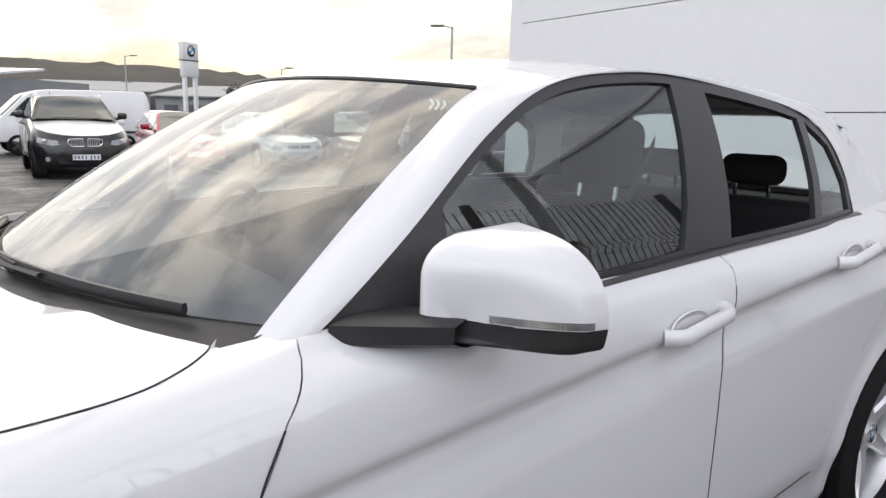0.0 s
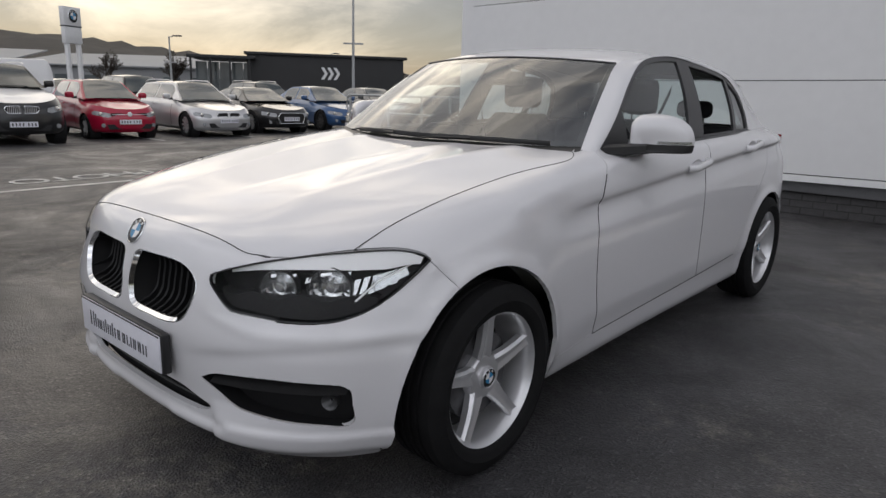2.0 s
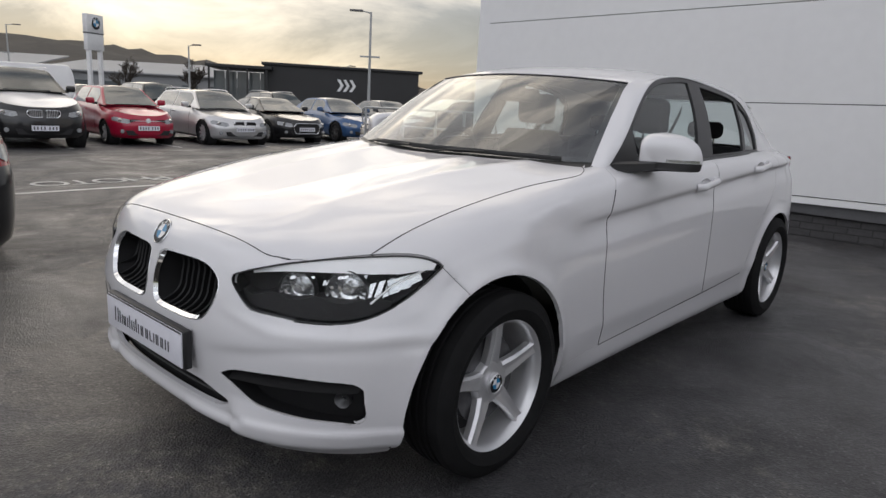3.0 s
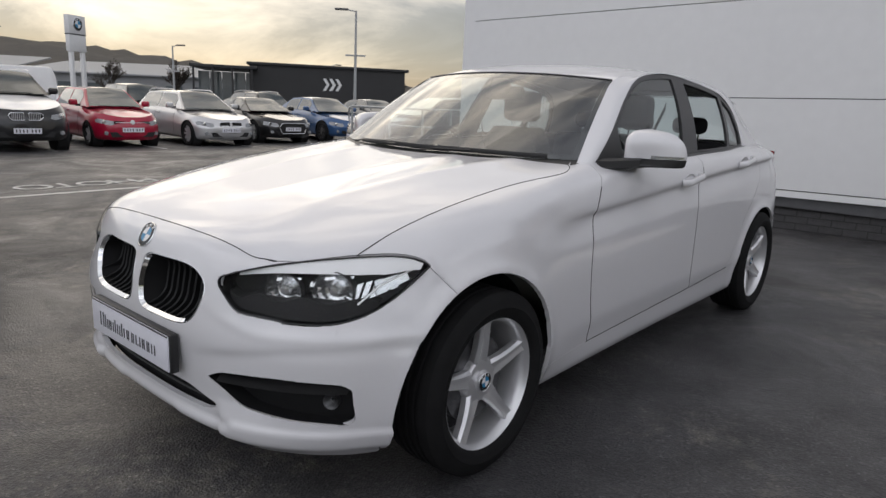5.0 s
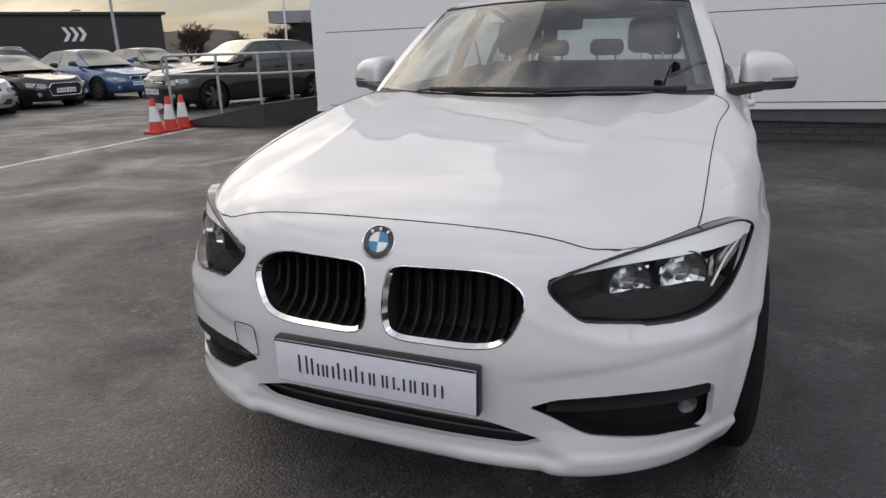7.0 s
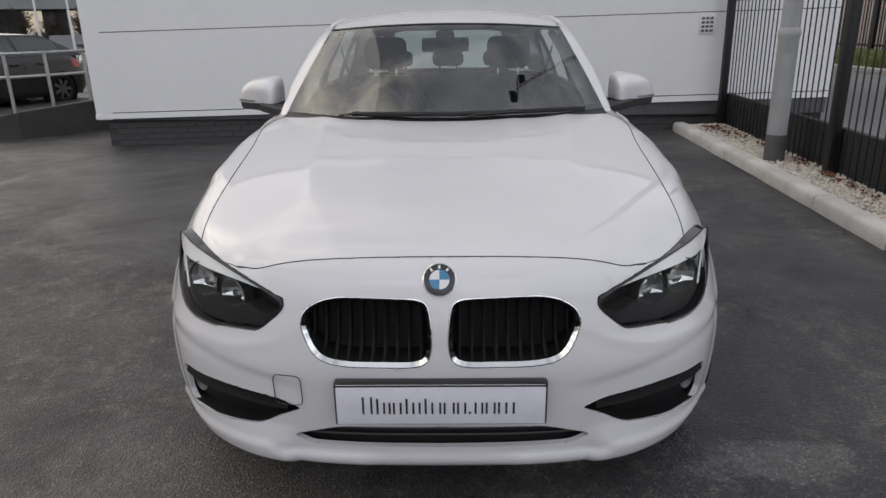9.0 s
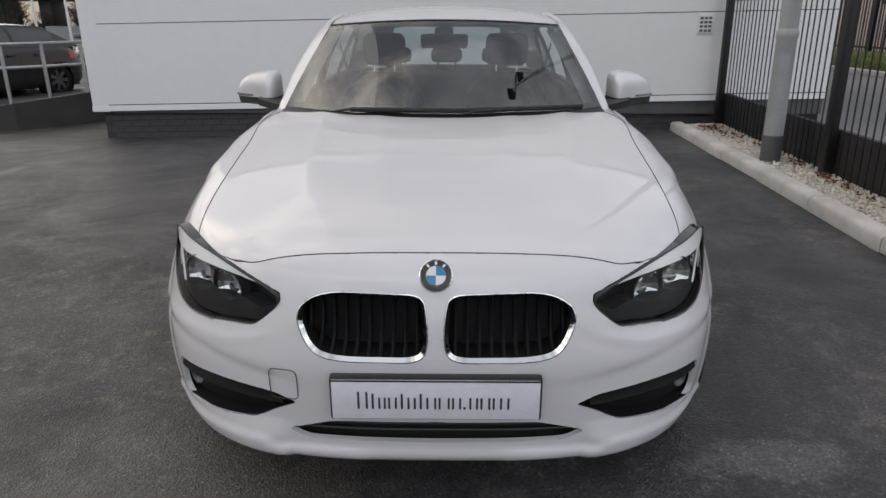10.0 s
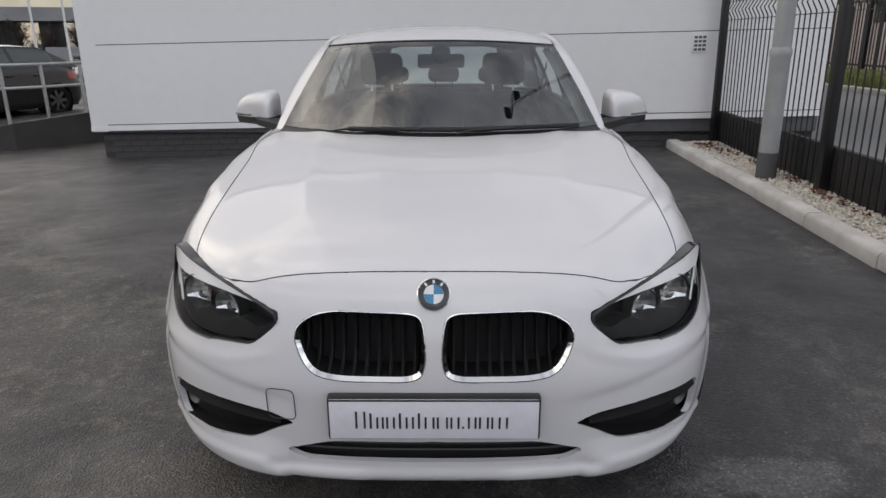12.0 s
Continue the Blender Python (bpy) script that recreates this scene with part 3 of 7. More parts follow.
# corner flashing and drip flashing
fl = bmesh.new()
q = [fl.verts.new((x, y, z)) for z in (0.262, 3.92) for x, y in ((WX0 + 0.205, WY - 0.003), (WX0, WY - 0.003), (WX0, WY + 0.22))]
fl.faces.new((q[0], q[1], q[4], q[3]))
fl.faces.new((q[1], q[2], q[5], q[4]))
part("corner_flashing", fl, CLAD, wall, smooth=0)
dr = grid([[(x, y, bz_(z, x)) for y, z in ((WY + 0.02, 0.338), (WY - 0.012, 0.330), (WY - 0.016, 0.272), (WY + 0.10, 0.262))] for x in (WX0 - 0.005, WX1)])
part("drip_flashing", dr, CLAD, wall, smooth=0)
side = grid([[(WX0 + 0.004, y, z) for z in (0.27, 3.92)] for y in np.linspace(WY + 0.2, 30, 4)])
part("side_cladding", side, CLAD, wall, smooth=0)
coping = slab([(WX0 - 0.03, WY - 0.04, 3.90), (WX1, WY - 0.04, 4.07), (WX1, 30, 4.07), (WX0 - 0.03, 30, 3.90)], 0.08, (0, 0, 1))
part("roof_coping", coping, CLAD, wall, smooth=0)
part("plinth_core", box(WX0 + 0.09, WY + 0.085, -0.2, WX1, WY + 0.3, 0.29), MORTAR, wall, smooth=0)
part("plinth_side", box(WX0 + 0.085, WY + 0.086, -0.1, WX0 + 0.3, 30, 0.30), MORTAR, wall, smooth=0)
# wall vent
vent = thing("wall_vent", "white louvred vent in the clad wall", "vent", pose(3.04, WY - 0.004, 1.305, 0, -1.1, 0))
part("frame", box(-0.092, -0.014, -0.112, 0.092, 0.002, 0.112, 0.004), CLAD, vent)
for i in range(3):
    for j in range(4):
        part("slot", box(-0.070 + i * 0.050, -0.017, -0.090 + j * 0.047, -0.033 + i * 0.050, -0.013, -0.062 + j * 0.047), CLAD_DARK, vent, smooth=0)

# ---- boundary fence: welded mesh panels on black posts, a dark board along the foot ----
fence = thing("boundary_fence", "black welded-mesh fence along the gravel strip", "fence", SITE)
FY = [6.02 - 2.80 * i for i in range(6)]
for y in FY:
    part("fence_post", box(fence_x(y) - 0.032, y - 0.042, 0.0, fence_x(y) + 0.032, y + 0.042, 2.5, 0.004), FENCE_BLACK, fence)
for y0, y1 in zip(FY, FY[1:]):
    pw = bmesh.new()
    n = int((y0 - y1 - 0.08) / 0.104)
    for i in range(n + 1):
        y = y0 - 0.04 - (y0 - y1 - 0.08) * i / n
        x = fence_x(y) + 0.036
        for (za, da), (zb, db) in zip(((0.06, 0), (1.50, 0), (1.58, -0.045), (1.66, 0), (2.42, 0)), ((1.50, 0), (1.58, -0.045), (1.66, 0), (2.42, 0))):
            r = 0.0047
            vs = [pw.verts.new((x + dd + s * r, y + t * r, z)) for z, dd in ((za, da), (zb, db)) for s, t in ((-1, -1), (1, -1), (1, 1), (-1, 1))]
            for k in range(4):
                pw.faces.new((vs[k], vs[(k + 1) % 4], vs[4 + (k + 1) % 4], vs[4 + k]))
    for z in (0.10, 1.48, 1.68, 2.40):
        rod((fence_x(y0) + 0.044, y0 - 0.04, z), (fence_x(y1) + 0.044, y1 + 0.04, z), 0.004, seg=6, bm=pw)
    part("mesh_panel", pw, FENCE_BLACK, fence, smooth=0)
    part("gravel_board", slab([(fence_x(y0) + 0.065, y0 - 0.01, 0.0), (fence_x(y0) + 0.115, y0 - 0.01, 0.0), (fence_x(y1) + 0.115, y1 + 0.01, 0.0), (fence_x(y1) + 0.065, y1 + 0.01, 0.0)], 0.43, (0, 0, 1)), BOARD, fence, smooth=0)
    if y0 == FY[0]:
        part("end_board", box(3.35, 5.99, 0, 3.43, 6.1, 0.43), BOARD, fence)

# lamp post in the gravel
lp = thing("lamp_post", "grey tubular lamp post with twin floodlights, standing in gravel", "lamp post", SITE @ pose(2.94, 3.80, 0))
part("foot", lathe([(0.0, 0.05), (0.088, 0.05), (0.086, 0.30), (0.0, 0.30)], 28, "Z"), POST_DARK, lp)
part("lower_shaft", lathe([(0.083, 0.30), (0.083, 1.12), (0.092, 1.14), (0.092, 1.18), (0.082, 1.20), (0.076, 1.21)], 28, "Z"), POST_GREY, lp)
part("upper_shaft", lathe([(0.076, 1.21), (0.068, 4.0), (0.050, 8.6), (0.0, 8.6)], 24, "Z"), POST_GREY, lp)
part("access_door", grid([[(0.0855 * math.cos(a), 0.0855 * math.sin(a), z) for z in (0.45, 1.0)] for a in np.linspace(-2.3, -1.4, 7)]), POST_GREY, lp)
part("cross_arm", rod((0.05, -0.5, 8.55), (-0.05, 0.5, 8.55), 0.03), POST_DARK, lp)
for dx in (-0.45, 0.45):
    fl = part("floodlight", box(-0.24, -0.17, -0.05, 0.24, 0.17, 0.06, 0.03), PLASTIC_BLACK, lp)
    fl.matrix_local = pose(-0.15 * (1 if dx < 0 else -1), dx, 8.52, -25, 10, 110)

# ---- road, verge and fence beyond the boundary ----
tagged(mesh_object("road", grid([[(x, y, 0.008) for y in (-40, 0, 20, 60)] for x in (3.62, 9.15)]), ROAD, smooth=0), "grey access road beyond the fence", "road", kind="structure").matrix_world = SITE
tagged(mesh_object("road_kerb", box(9.15, -40, 0, 9.31, 60, 0.12, 0.01), CONCRETE), "pale kerb of the access road", "kerb", kind="structure").matrix_world = SITE
V, F = [], []
for i in range(5200):
    x, y = 9.35 + 2.3 * nr.rand(), 4 + 22 * nr.rand()
    h, a = 0.10 + 0.20 * nr.rand(), nr.rand() * 6.28
    b = len(V)
    V += [(x - 0.02 * math.cos(a), y - 0.02 * math.sin(a), 0.05), (x + 0.02 * math.cos(a), y + 0.02 * math.sin(a), 0.05), (x + 0.08 * (nr.rand() - 0.5), y + 0.08 * (nr.rand() - 0.5), 0.08 + h)]
    F.append((b, b + 1, b + 2))
me = bpy.data.meshes.new("verge_grass")
me.from_pydata(V, [], F)
me.materials.append(GRASS_M)
tagged(new("verge_grass", me), "rough yellow-green grass on the far verge", "grass", kind="stuff").matrix_world = SITE
tagged(mesh_object("verge", grid([[(x, y, 0.06 + 0.10 * (x - 9.3)) for y in (-40, 0, 20, 60)] for x in (9.31, 11.7)]), GRASS_M, smooth=0), "grass verge beside the access road", "grass", kind="structure").matrix_world = SITE
ff = thing("far_fence", "dark palisade fence beyond the road", "fence", SITE)
for i in range(12):
    y = 4 + 2.2 * i
    part("fence_post", box(11.6, y - 0.05, 0, 11.7, y + 0.05, 2.5), FENCE_BLACK, ff, smooth=0)
pw = bmesh.new()
for i in range(190):
    y = 3.5 + 0.14 * i
    box(11.70, y - 0.02, 0.1, 11.715, y + 0.02, 2.4, bm=pw)
for z in (0.4, 2.1):
    box(11.66, 3, z - 0.03, 11.70, 30, z + 0.03, bm=pw)
part("palisade", pw, FENCE_BLACK, ff, smooth=0)
SHED = mat("pinkish_grey_render", (0.46, 0.40, 0.39), 0.8, vary=0.15, scale=0.8)
shed = thing("far_workshop", "low pinkish-grey industrial building beyond the far fence", "building", SITE)
part("wall", box(16, 4, -0.8, 30, 40, 5.2), SHED, shed, smooth=0)
part("roof", box(15.7, 3.7, 5.2, 30.3, 40.3, 5.5), CLAD_DARK, shed, smooth=0)
for i in range(6):
    part("window", box(15.96, 7 + 5 * i, 1.6, 16.02, 9.2 + 5 * i, 3.0), GLOSS_BLACK, shed, smooth=0)
part("bin_store", box(13.5, 14, 0, 14.8, 18, 1.6, 0.03), CLAD_DARK, shed)

# ---- painted lines and the word on the ground ----
def strip(x0, y0, x1, y1, w, z=0.004):
    d = Vector((x1 - x0, y1 - y0)).normalized()
    n = Vector((-d.y, d.x)) * w / 2
    bm = bmesh.new()
    k = max(2, int(math.hypot(x1 - x0, y1 - y0) / 0.5))
    L = [[bm.verts.new((x0 + (x1 - x0) * t + s * n.x, y0 + (y1 - y0) * t + s * n.y, z + lie(x0 + (x1 - x0) * t))) for s in (-1, 1)] for t in np.linspace(0, 1, k)]
    for a, b in zip(L, L[1:]):
        bm.faces.new((a[0], b[0], b[1], a[1]))
    return bm


tagged(mesh_object("bay_line", strip(-6.42, -5.0, -7.22, 6.75, 0.10), LINE_WHITE, smooth=0), "worn white painted line on the tarmac", "road marking", kind="structure")
word = text_mesh("PHOTO", 0.62, LINE_WHITE, Matrix.Translation((-7.67, 2.06, 0.012 + lie(-7.67))) @ Matrix.Rotation(radians(-87), 4, "Z"), "ground_word", depth=0.0008, spacing=0.82)
tagged(word, "white painted word PHOTO on the tarmac", "road marking", kind="structure")
for i in range(8):
    y = -1.2 + 2.55 * i
    tagged(mesh_object("bay_line", strip(-14.2, y, -19.0, y + 0.3, 0.10), LINE_WHITE, smooth=0), "white painted parking bay line", "road marking", kind="structure")
from mathutils.bvhtree import BVHTree

# ---- hero car: surfaces as functions (x to the car's left, y towards the tail, front axle at y = 0) ----
def spline(*pairs):
    """A smooth curve without overshoot through (t, value) pairs."""
    xs = np.array([p[0] for p in pairs], float)
    ys = np.array([p[1] for p in pairs], float)
    h, d = np.diff(xs), np.diff(ys) / np.diff(xs)
    m = np.zeros(len(xs))
    m[0], m[-1] = d[0], d[-1]
    for i in range(1, len(xs) - 1):
        if d[i - 1] * d[i] > 0:
            w1, w2 = 2 * h[i] + h[i - 1], h[i] + 2 * h[i - 1]
            m[i] = (w1 + w2) / (w1 / d[i - 1] + w2 / d[i])

    def at(t):
        t = np.clip(t, xs[0], xs[-1])
        i = np.clip(np.searchsorted(xs, t) - 1, 0, len(xs) - 2)
        u = (t - xs[i]) / h[i]
        return ((1 + 2 * u) * (1 - u) ** 2 * ys[i] + u * (1 - u) ** 2 * h[i] * m[i]
                + u * u * (3 - 2 * u) * ys[i + 1] + u * u * (u - 1) * h[i] * m[i + 1])
    return at


YC, YR, SUP = 0.10, 2.80, 2.66          # where the front and rear corners begin; squareness of the corners
nose = spline((0.14, -0.60), (0.19, -0.68), (0.235, -0.715), (0.30, -0.722), (0.42, -0.737), (0.52, -0.745), (0.60, -0.738), (0.68, -0.718), (0.745, -0.690), (0.80, -0.640), (0.83, -0.58), (0.88, -0.40))
tail = spline((0.14, 3.42), (0.22, 3.52), (0.35, 3.56), (0.55, 3.57), (0.62, 3.53), (0.90, 3.48), (1.05, 3.38))
plan_w = spline((-0.1, 0.878), (0.1, 0.881), (0.5, 0.874), (1.2, 0.868), (2.0, 0.874), (2.69, 0.882), (3.0, 0.878))
belt_z = spline((0.0, 0.875), (0.3, 0.925), (0.75, 0.962), (1.88, 0.992), (2.61, 1.008), (3.0, 1.01))
crease_z = spline((0.0, 0.79), (0.5, 0.805), (1.46, 0.86), (2.22, 0.91), (2.8, 0.94))
crease_on = spline((0.0, 0.0), (0.25, 0.1), (0.7, 1.0), (2.9, 1.0))
belt_in = spline((0.0, 0.120), (0.4, 0.118), (0.75, 0.122), (1.3, 0.112), (1.9, 0.116), (2.6, 0.14), (3.0, 0.19))


def side_x(y, z):
    """Half-width of the lower body at (y, z), arrays alike."""
    y, z = np.broadcast_arrays(np.asarray(y, float), np.asarray(z, float))
    out = np.empty(y.shape)
    for i in np.ndindex(y.shape):
        yy, zz = float(y[i]), float(z[i])
        zb, zc, k = float(belt_z(yy)), float(crease_z(yy)), float(crease_on(yy))
        zc = min(zc, zb - 0.06)
        f = spline((0.12, -0.13), (0.185, -0.062), (0.215, -0.047), (0.30, -0.034 + 0.022 * (1 - k)), (0.40, -0.016 + 0.012 * (1 - k)), (0.55, -0.014 + 0.014 * (1 - k)),
                   (zc - 0.12, -0.024 + 0.012 * (1 - k)), (zc - 0.016, -0.046 + 0.016 * (1 - k)), (zc + 0.006, -0.034 - 0.004 * (1 - k)), (zb - 0.03, -0.062), (zb, -float(belt_in(yy))))
        out[i] = plan_w(yy) + f(zz)
    return out


square = spline((0.12, 3.05), (0.48, 3.05), (0.60, 2.75), (0.70, SUP), (1.2, SUP))      # squareness of the front corner by height


def glass_x(y, z):
    """Half-width of the side windows and pillars."""
    h = z - 1.0
    return 0.735 - 0.25 * h - 0.52 * h * h - 0.10 * np.clip((y - 2.1) / 0.9, 0, 2) ** 2 - 0.02 * np.clip((1.3 - y) / 0.6, 0, 1) ** 2


hood_mid = spline((-0.74, 0.745), (-0.69, 0.775), (-0.65, 0.797), (-0.55, 0.832), (-0.4, 0.868), (-0.1, 0.918), (0.2, 0.955), (0.45, 0.978), (0.9, 1.0))
hood_drop = spline((-0.7, 0.06), (-0.47, 0.086), (-0.25, 0.074), (0.0, 0.060), (0.4, 0.037), (0.7, 0.018), (0.9, 0.015))
hood_half = spline((-0.7, 0.60), (-0.47, 0.70), (0.0, 0.765), (0.35, 0.768), (0.7, 0.747), (0.9, 0.745))


def hood_z(x, y):
    r = np.abs(x) / hood_half(y)
    d1, d2 = np.abs(x) - 0.43 - 0.12 * y, np.abs(x) - 0.20 - 0.13 * y
    bulge = 0.013 * np.exp(-np.sqrt(d1 * d1 + 0.0002) / 0.055) * np.clip((y + 0.62) / 0.5, 0, 1) + 0.006 * np.exp(-np.sqrt(d2 * d2 + 0.0002) / 0.05) * np.clip((y + 0.50) / 0.5, 0, 1)
    return hood_mid(y) - hood_drop(y) * r ** 3.2 + bulge
# ---- hero car: skin ----
def superellipse(n, front=True):
    """Angles of n equal steps along the corner curve, from the middle of the nose to the flank."""
    a = np.linspace(0, math.pi / 2, 2000)
    x, y = 0.86 * np.sin(a) ** (2 / SUP), 0.84 * np.cos(a) ** (2 / SUP)
    s = np.concatenate([[0], np.cumsum(np.hypot(np.diff(x), np.diff(y)))])
    return np.interp(np.linspace(0, s[-1], n), s, a)


NF, NS, NR, NV, NH = 76, 110, 22, 80, 44
ang = superellipse(NF)
ys = np.linspace(YC, YR, NS + 1)[1:]
angr = superellipse(NR)[::-1][1:]
ncol = NF + NS + NR - 1
bottom = spline((-0.8, 0.186), (-0.58, 0.184), (-0.42, 0.172), (-0.30, 0.170), (0.35, 0.175), (2.3, 0.185), (2.95, 0.20), (3.6, 0.22))


def shoulder(col):
    """Where the flank hands over to the bonnet or the window line."""
    if col < NF:
        a = ang[col]
        x, y = hood_half(YC) * math.sin(a) ** (2 / SUP), YC - (YC + 0.668) * math.cos(a) ** (2 / SUP)
        return np.array((x, y, float(hood_z(x, y))))
    if col < NF + NS:
        y = ys[col - NF]
        k = float(np.clip((y - 0.55) / 0.25, 0, 1))
        k = k * k * (3 - 2 * k)
        xh, zh = float(hood_half(y)), float(hood_z(hood_half(y), y))
        zb = float(belt_z(y))
        return np.array((xh * (1 - k) + float(plan_w(y) - belt_in(y)) * k, y, zh * (1 - k) + zb * k))
    a = angr[col - NF - NS]
    z = 1.0
    return np.array((float(plan_w(YR) - belt_in(YR)) * math.sin(a) ** (2 / 2.5), YR + (float(tail(z)) - YR) * math.cos(a) ** (2 / 2.5), z))


SKIN = np.zeros((ncol, NV, 3))
rr = np.linspace(0, 1, NV)
for c in range(ncol):
    top = shoulder(c)
    yb = top[1]
    z0 = float(bottom(yb))
    zs = z0 + (top[2] - z0) * rr
    if c < NF:
        w, n0 = side_x(np.full(NV, YC), zs), nose(zs)
        x, y = w * math.sin(ang[c]) ** (2 / square(zs)), YC - (YC - n0) * math.cos(ang[c]) ** (2 / square(zs))
    elif c < NF + NS:
        y = np.full(NV, ys[c - NF])
        x = side_x(y, zs)
    else:
        a = angr[c - NF - NS]
        w = side_x(np.full(NV, YR), np.minimum(zs, float(belt_z(YR))))
        x, y = w * math.sin(a) ** (2 / 2.5), YR + (tail(zs) - YR) * math.cos(a) ** (2 / 2.5)
    P = np.stack([x, y, zs], 1)
    P += (rr ** 7)[:, None] * (top - P[-1])
    SKIN[c] = P

# sculpting of the front bumper: a crease under the lamps, a hollow round the fog openings, a lip below
for c in range(NF + 24):
    for r in range(NV):
        x, y, z = SKIN[c, r]
        if y < 0.12:
            out = np.array((x / 0.86, (y - YC) / 0.84, 0.0))
            out /= max(np.linalg.norm(out), 1e-6)
            ax = abs(x)
            # crease that runs from under the kidney to the wheel arch, with the face below it set back
            line = np.interp(ax, [0.28, 0.38, 0.63, 0.82], [0.455, 0.468, 0.515, 0.530])
            k = 1 / (1 + math.exp((z - line) / 0.007)) * math.exp(-max(0, line - z) / 0.05) * np.clip((ax - 0.30) / 0.15, 0, 1) * np.clip((0.12 - y) / 0.3, 0, 1)
            SKIN[c, r] -= out * 0.010 * k
            # soft hollow at the lamp's lower edge
            k2 = math.exp(-((z - 0.552 - 0.05 * np.clip((0.55 - ax) / 0.2, 0, 1)) / 0.016) ** 2) * np.clip((ax - 0.36) / 0.08, 0, 1) * np.clip((-0.30 - y) / 0.15, 0, 1)
            SKIN[c, r] += out * 0.003 * k2
            # shelf under the fog opening
            lip = 0.285 if ax > 0.44 else 0.262
            k3 = np.clip((lip - z) / 0.02, 0, 1) * np.clip((z - 0.19) / 0.03, 0, 1) * np.clip((ax - 0.1) / 0.1, 0.6, 1)
            SKIN[c, r] += out * 0.012 * k3
            # corner blade that stands ahead of the middle lip, with a step between them
            s4 = np.clip((ax - 0.392) / 0.016, 0, 1)
            k4 = s4 * s4 * (3 - 2 * s4) * np.clip((0.335 - z) / 0.05, 0, 1) * np.clip((0.74 - ax) / 0.25, 0, 1)
            SKIN[c, r] += out * 0.016 * k4

# flare of the wheel arches
for c in range(ncol):
    for r in range(NV):
        x, y, z = SKIN[c, r]
        for yc, ry, rz in ((-0.035, 0.360, 0.384), (2.69, 0.350, 0.350)):
            d = 0.352 * math.hypot((y - yc) / ry, (z - 0.302) / rz)
            if z > 0.2:
                SKIN[c, r, 0] += 0.010 * math.exp(-((d - 0.352) / 0.030) ** 2)

# bonnet columns fan from the shoulder to the middle line
hcol = int(np.searchsorted(ys, 0.86)) + NF
HOOD = np.zeros((hcol, NH, 3))
for c in range(hcol):
    a = SKIN[c, -1]
    goal = np.array((0.0, 0.0 + 0.86 * c / (hcol - 1)))
    for j in range(NH):
        w = j / (NH - 1)
        x, y = a[0] * (1 - w) + goal[0] * w, a[1] * (1 - w) + goal[1] * w
        HOOD[c, j] = (x, y, float(hood_z(x, y)))
ALL = np.concatenate([SKIN[:hcol], HOOD[:, 1:]], 1)
fade = np.array([np.clip((0.76 - SKIN[c, -1, 1]) / 0.2, 0, 1) for c in range(hcol)])[:, None, None]
for it in range(14):
    lo, hi = NV - 12, NV + 9
    mid = ALL[:, lo:hi].copy()
    mid = 0.5 * mid + 0.25 * (ALL[:, lo - 1:hi - 1] + ALL[:, lo + 1:hi + 1])
    ALL[:, lo:hi] += (mid - ALL[:, lo:hi]) * fade
SKIN[:hcol] = ALL[:, :NV]
HOOD = ALL[:, NV - 1:]
SKIN[0, :, 0] = 0
HOOD[0, :, 0] = 0
HOOD[:, -1, 0] = 0

skin = grid(SKIN)
vv = [skin.verts.new(HOOD[c, j]) for c in range(hcol) for j in range(NH)]
for c in range(hcol - 1):
    for j in range(NH - 1):
        skin.faces.new((vv[c * NH + j], vv[(c + 1) * NH + j], vv[(c + 1) * NH + j + 1], vv[c * NH + j + 1]))
bmesh.ops.remove_doubles(skin, verts=skin.verts, dist=2e-5)
bmesh.ops.recalc_face_normals(skin, faces=skin.faces)
skin.normal_update()
probe = max(skin.faces, key=lambda f: f.calc_center_median().x)
if probe.normal.x < 0:
    bmesh.ops.reverse_faces(skin, faces=skin.faces)
skin.normal_update()

# the dark shell behind the panels, set inwards
inner = skin.copy()
inner.normal_update()
for v in inner.verts:
    v.co -= v.normal * 0.016
    v.co.x = max(v.co.x, 0)

PART = skin.faces.layers.int.new("part")
(P_FENDER, P_GONE, P_HOOD, P_BUMPER, P_DOOR, P_REAR_DOOR, P_QUARTER, P_LAMP, P_SILL, P_KIDNEY, P_FOG, P_INTAKE, P_TOW) = range(1, 14)
for f in skin.faces:
    c = f.calc_center_median()
    f[PART] = P_FENDER if c.y < 1.2 else P_QUARTER


def mark(outline, to2d, way, k, near=None, only=None):
    for f in cut(skin, outline, to2d, way, near):
        if only is None or f[PART] in only:
            f[PART] = k


def plan(p): return (p[0], p[1])
def flank(p): return (p[1], p[2])
def face(p): return (p[0], p[2])
DIAG = Vector((0.62, -0.78, 0)).normalized()
def diag(p): return (p[0] * 0.78 + p[1] * 0.62, p[2])


def front_only(c): return c.y < 0.3 and c.z < 0.8


# front bumper: everything ahead of a seam that runs from the lamp's tip down to the wheel arch
mark([(-0.95, 0.1), (-0.95, 0.9), (-0.505, 0.9), (-0.505, 0.735), (-0.262, 0.735), (-0.20, 0.66), (-0.15, 0.60), (0.1, 0.5), (0.1, 0.1)], flank, (1, 0, 0), P_BUMPER)
# bonnet
hood_line = smooth_line([(0.0, -0.652), (0.25, -0.648), (0.44, -0.628), (0.510, -0.602)], 5)[:-1] + [(0.540, -0.586), (0.64, -0.512)] + smooth_line([(0.674, -0.482), (0.690, -0.40), (0.694, -0.27), (0.700, -0.02), (0.712, 0.24), (0.740, 0.45), (0.740, 0.545), (0.724, 0.605), (0.704, 0.638), (0.686, 0.652)], 5)
hood_line += [(0.69 * u, 0.435 + 0.220 * u * u) for u in np.linspace(0.975, 0, 14)]
mark([(-0.05, -0.652)] + list(hood_line) + [(-0.05, 0.435)], plan, (0, 0, 1), P_HOOD, near=lambda c: c.z > 0.68)
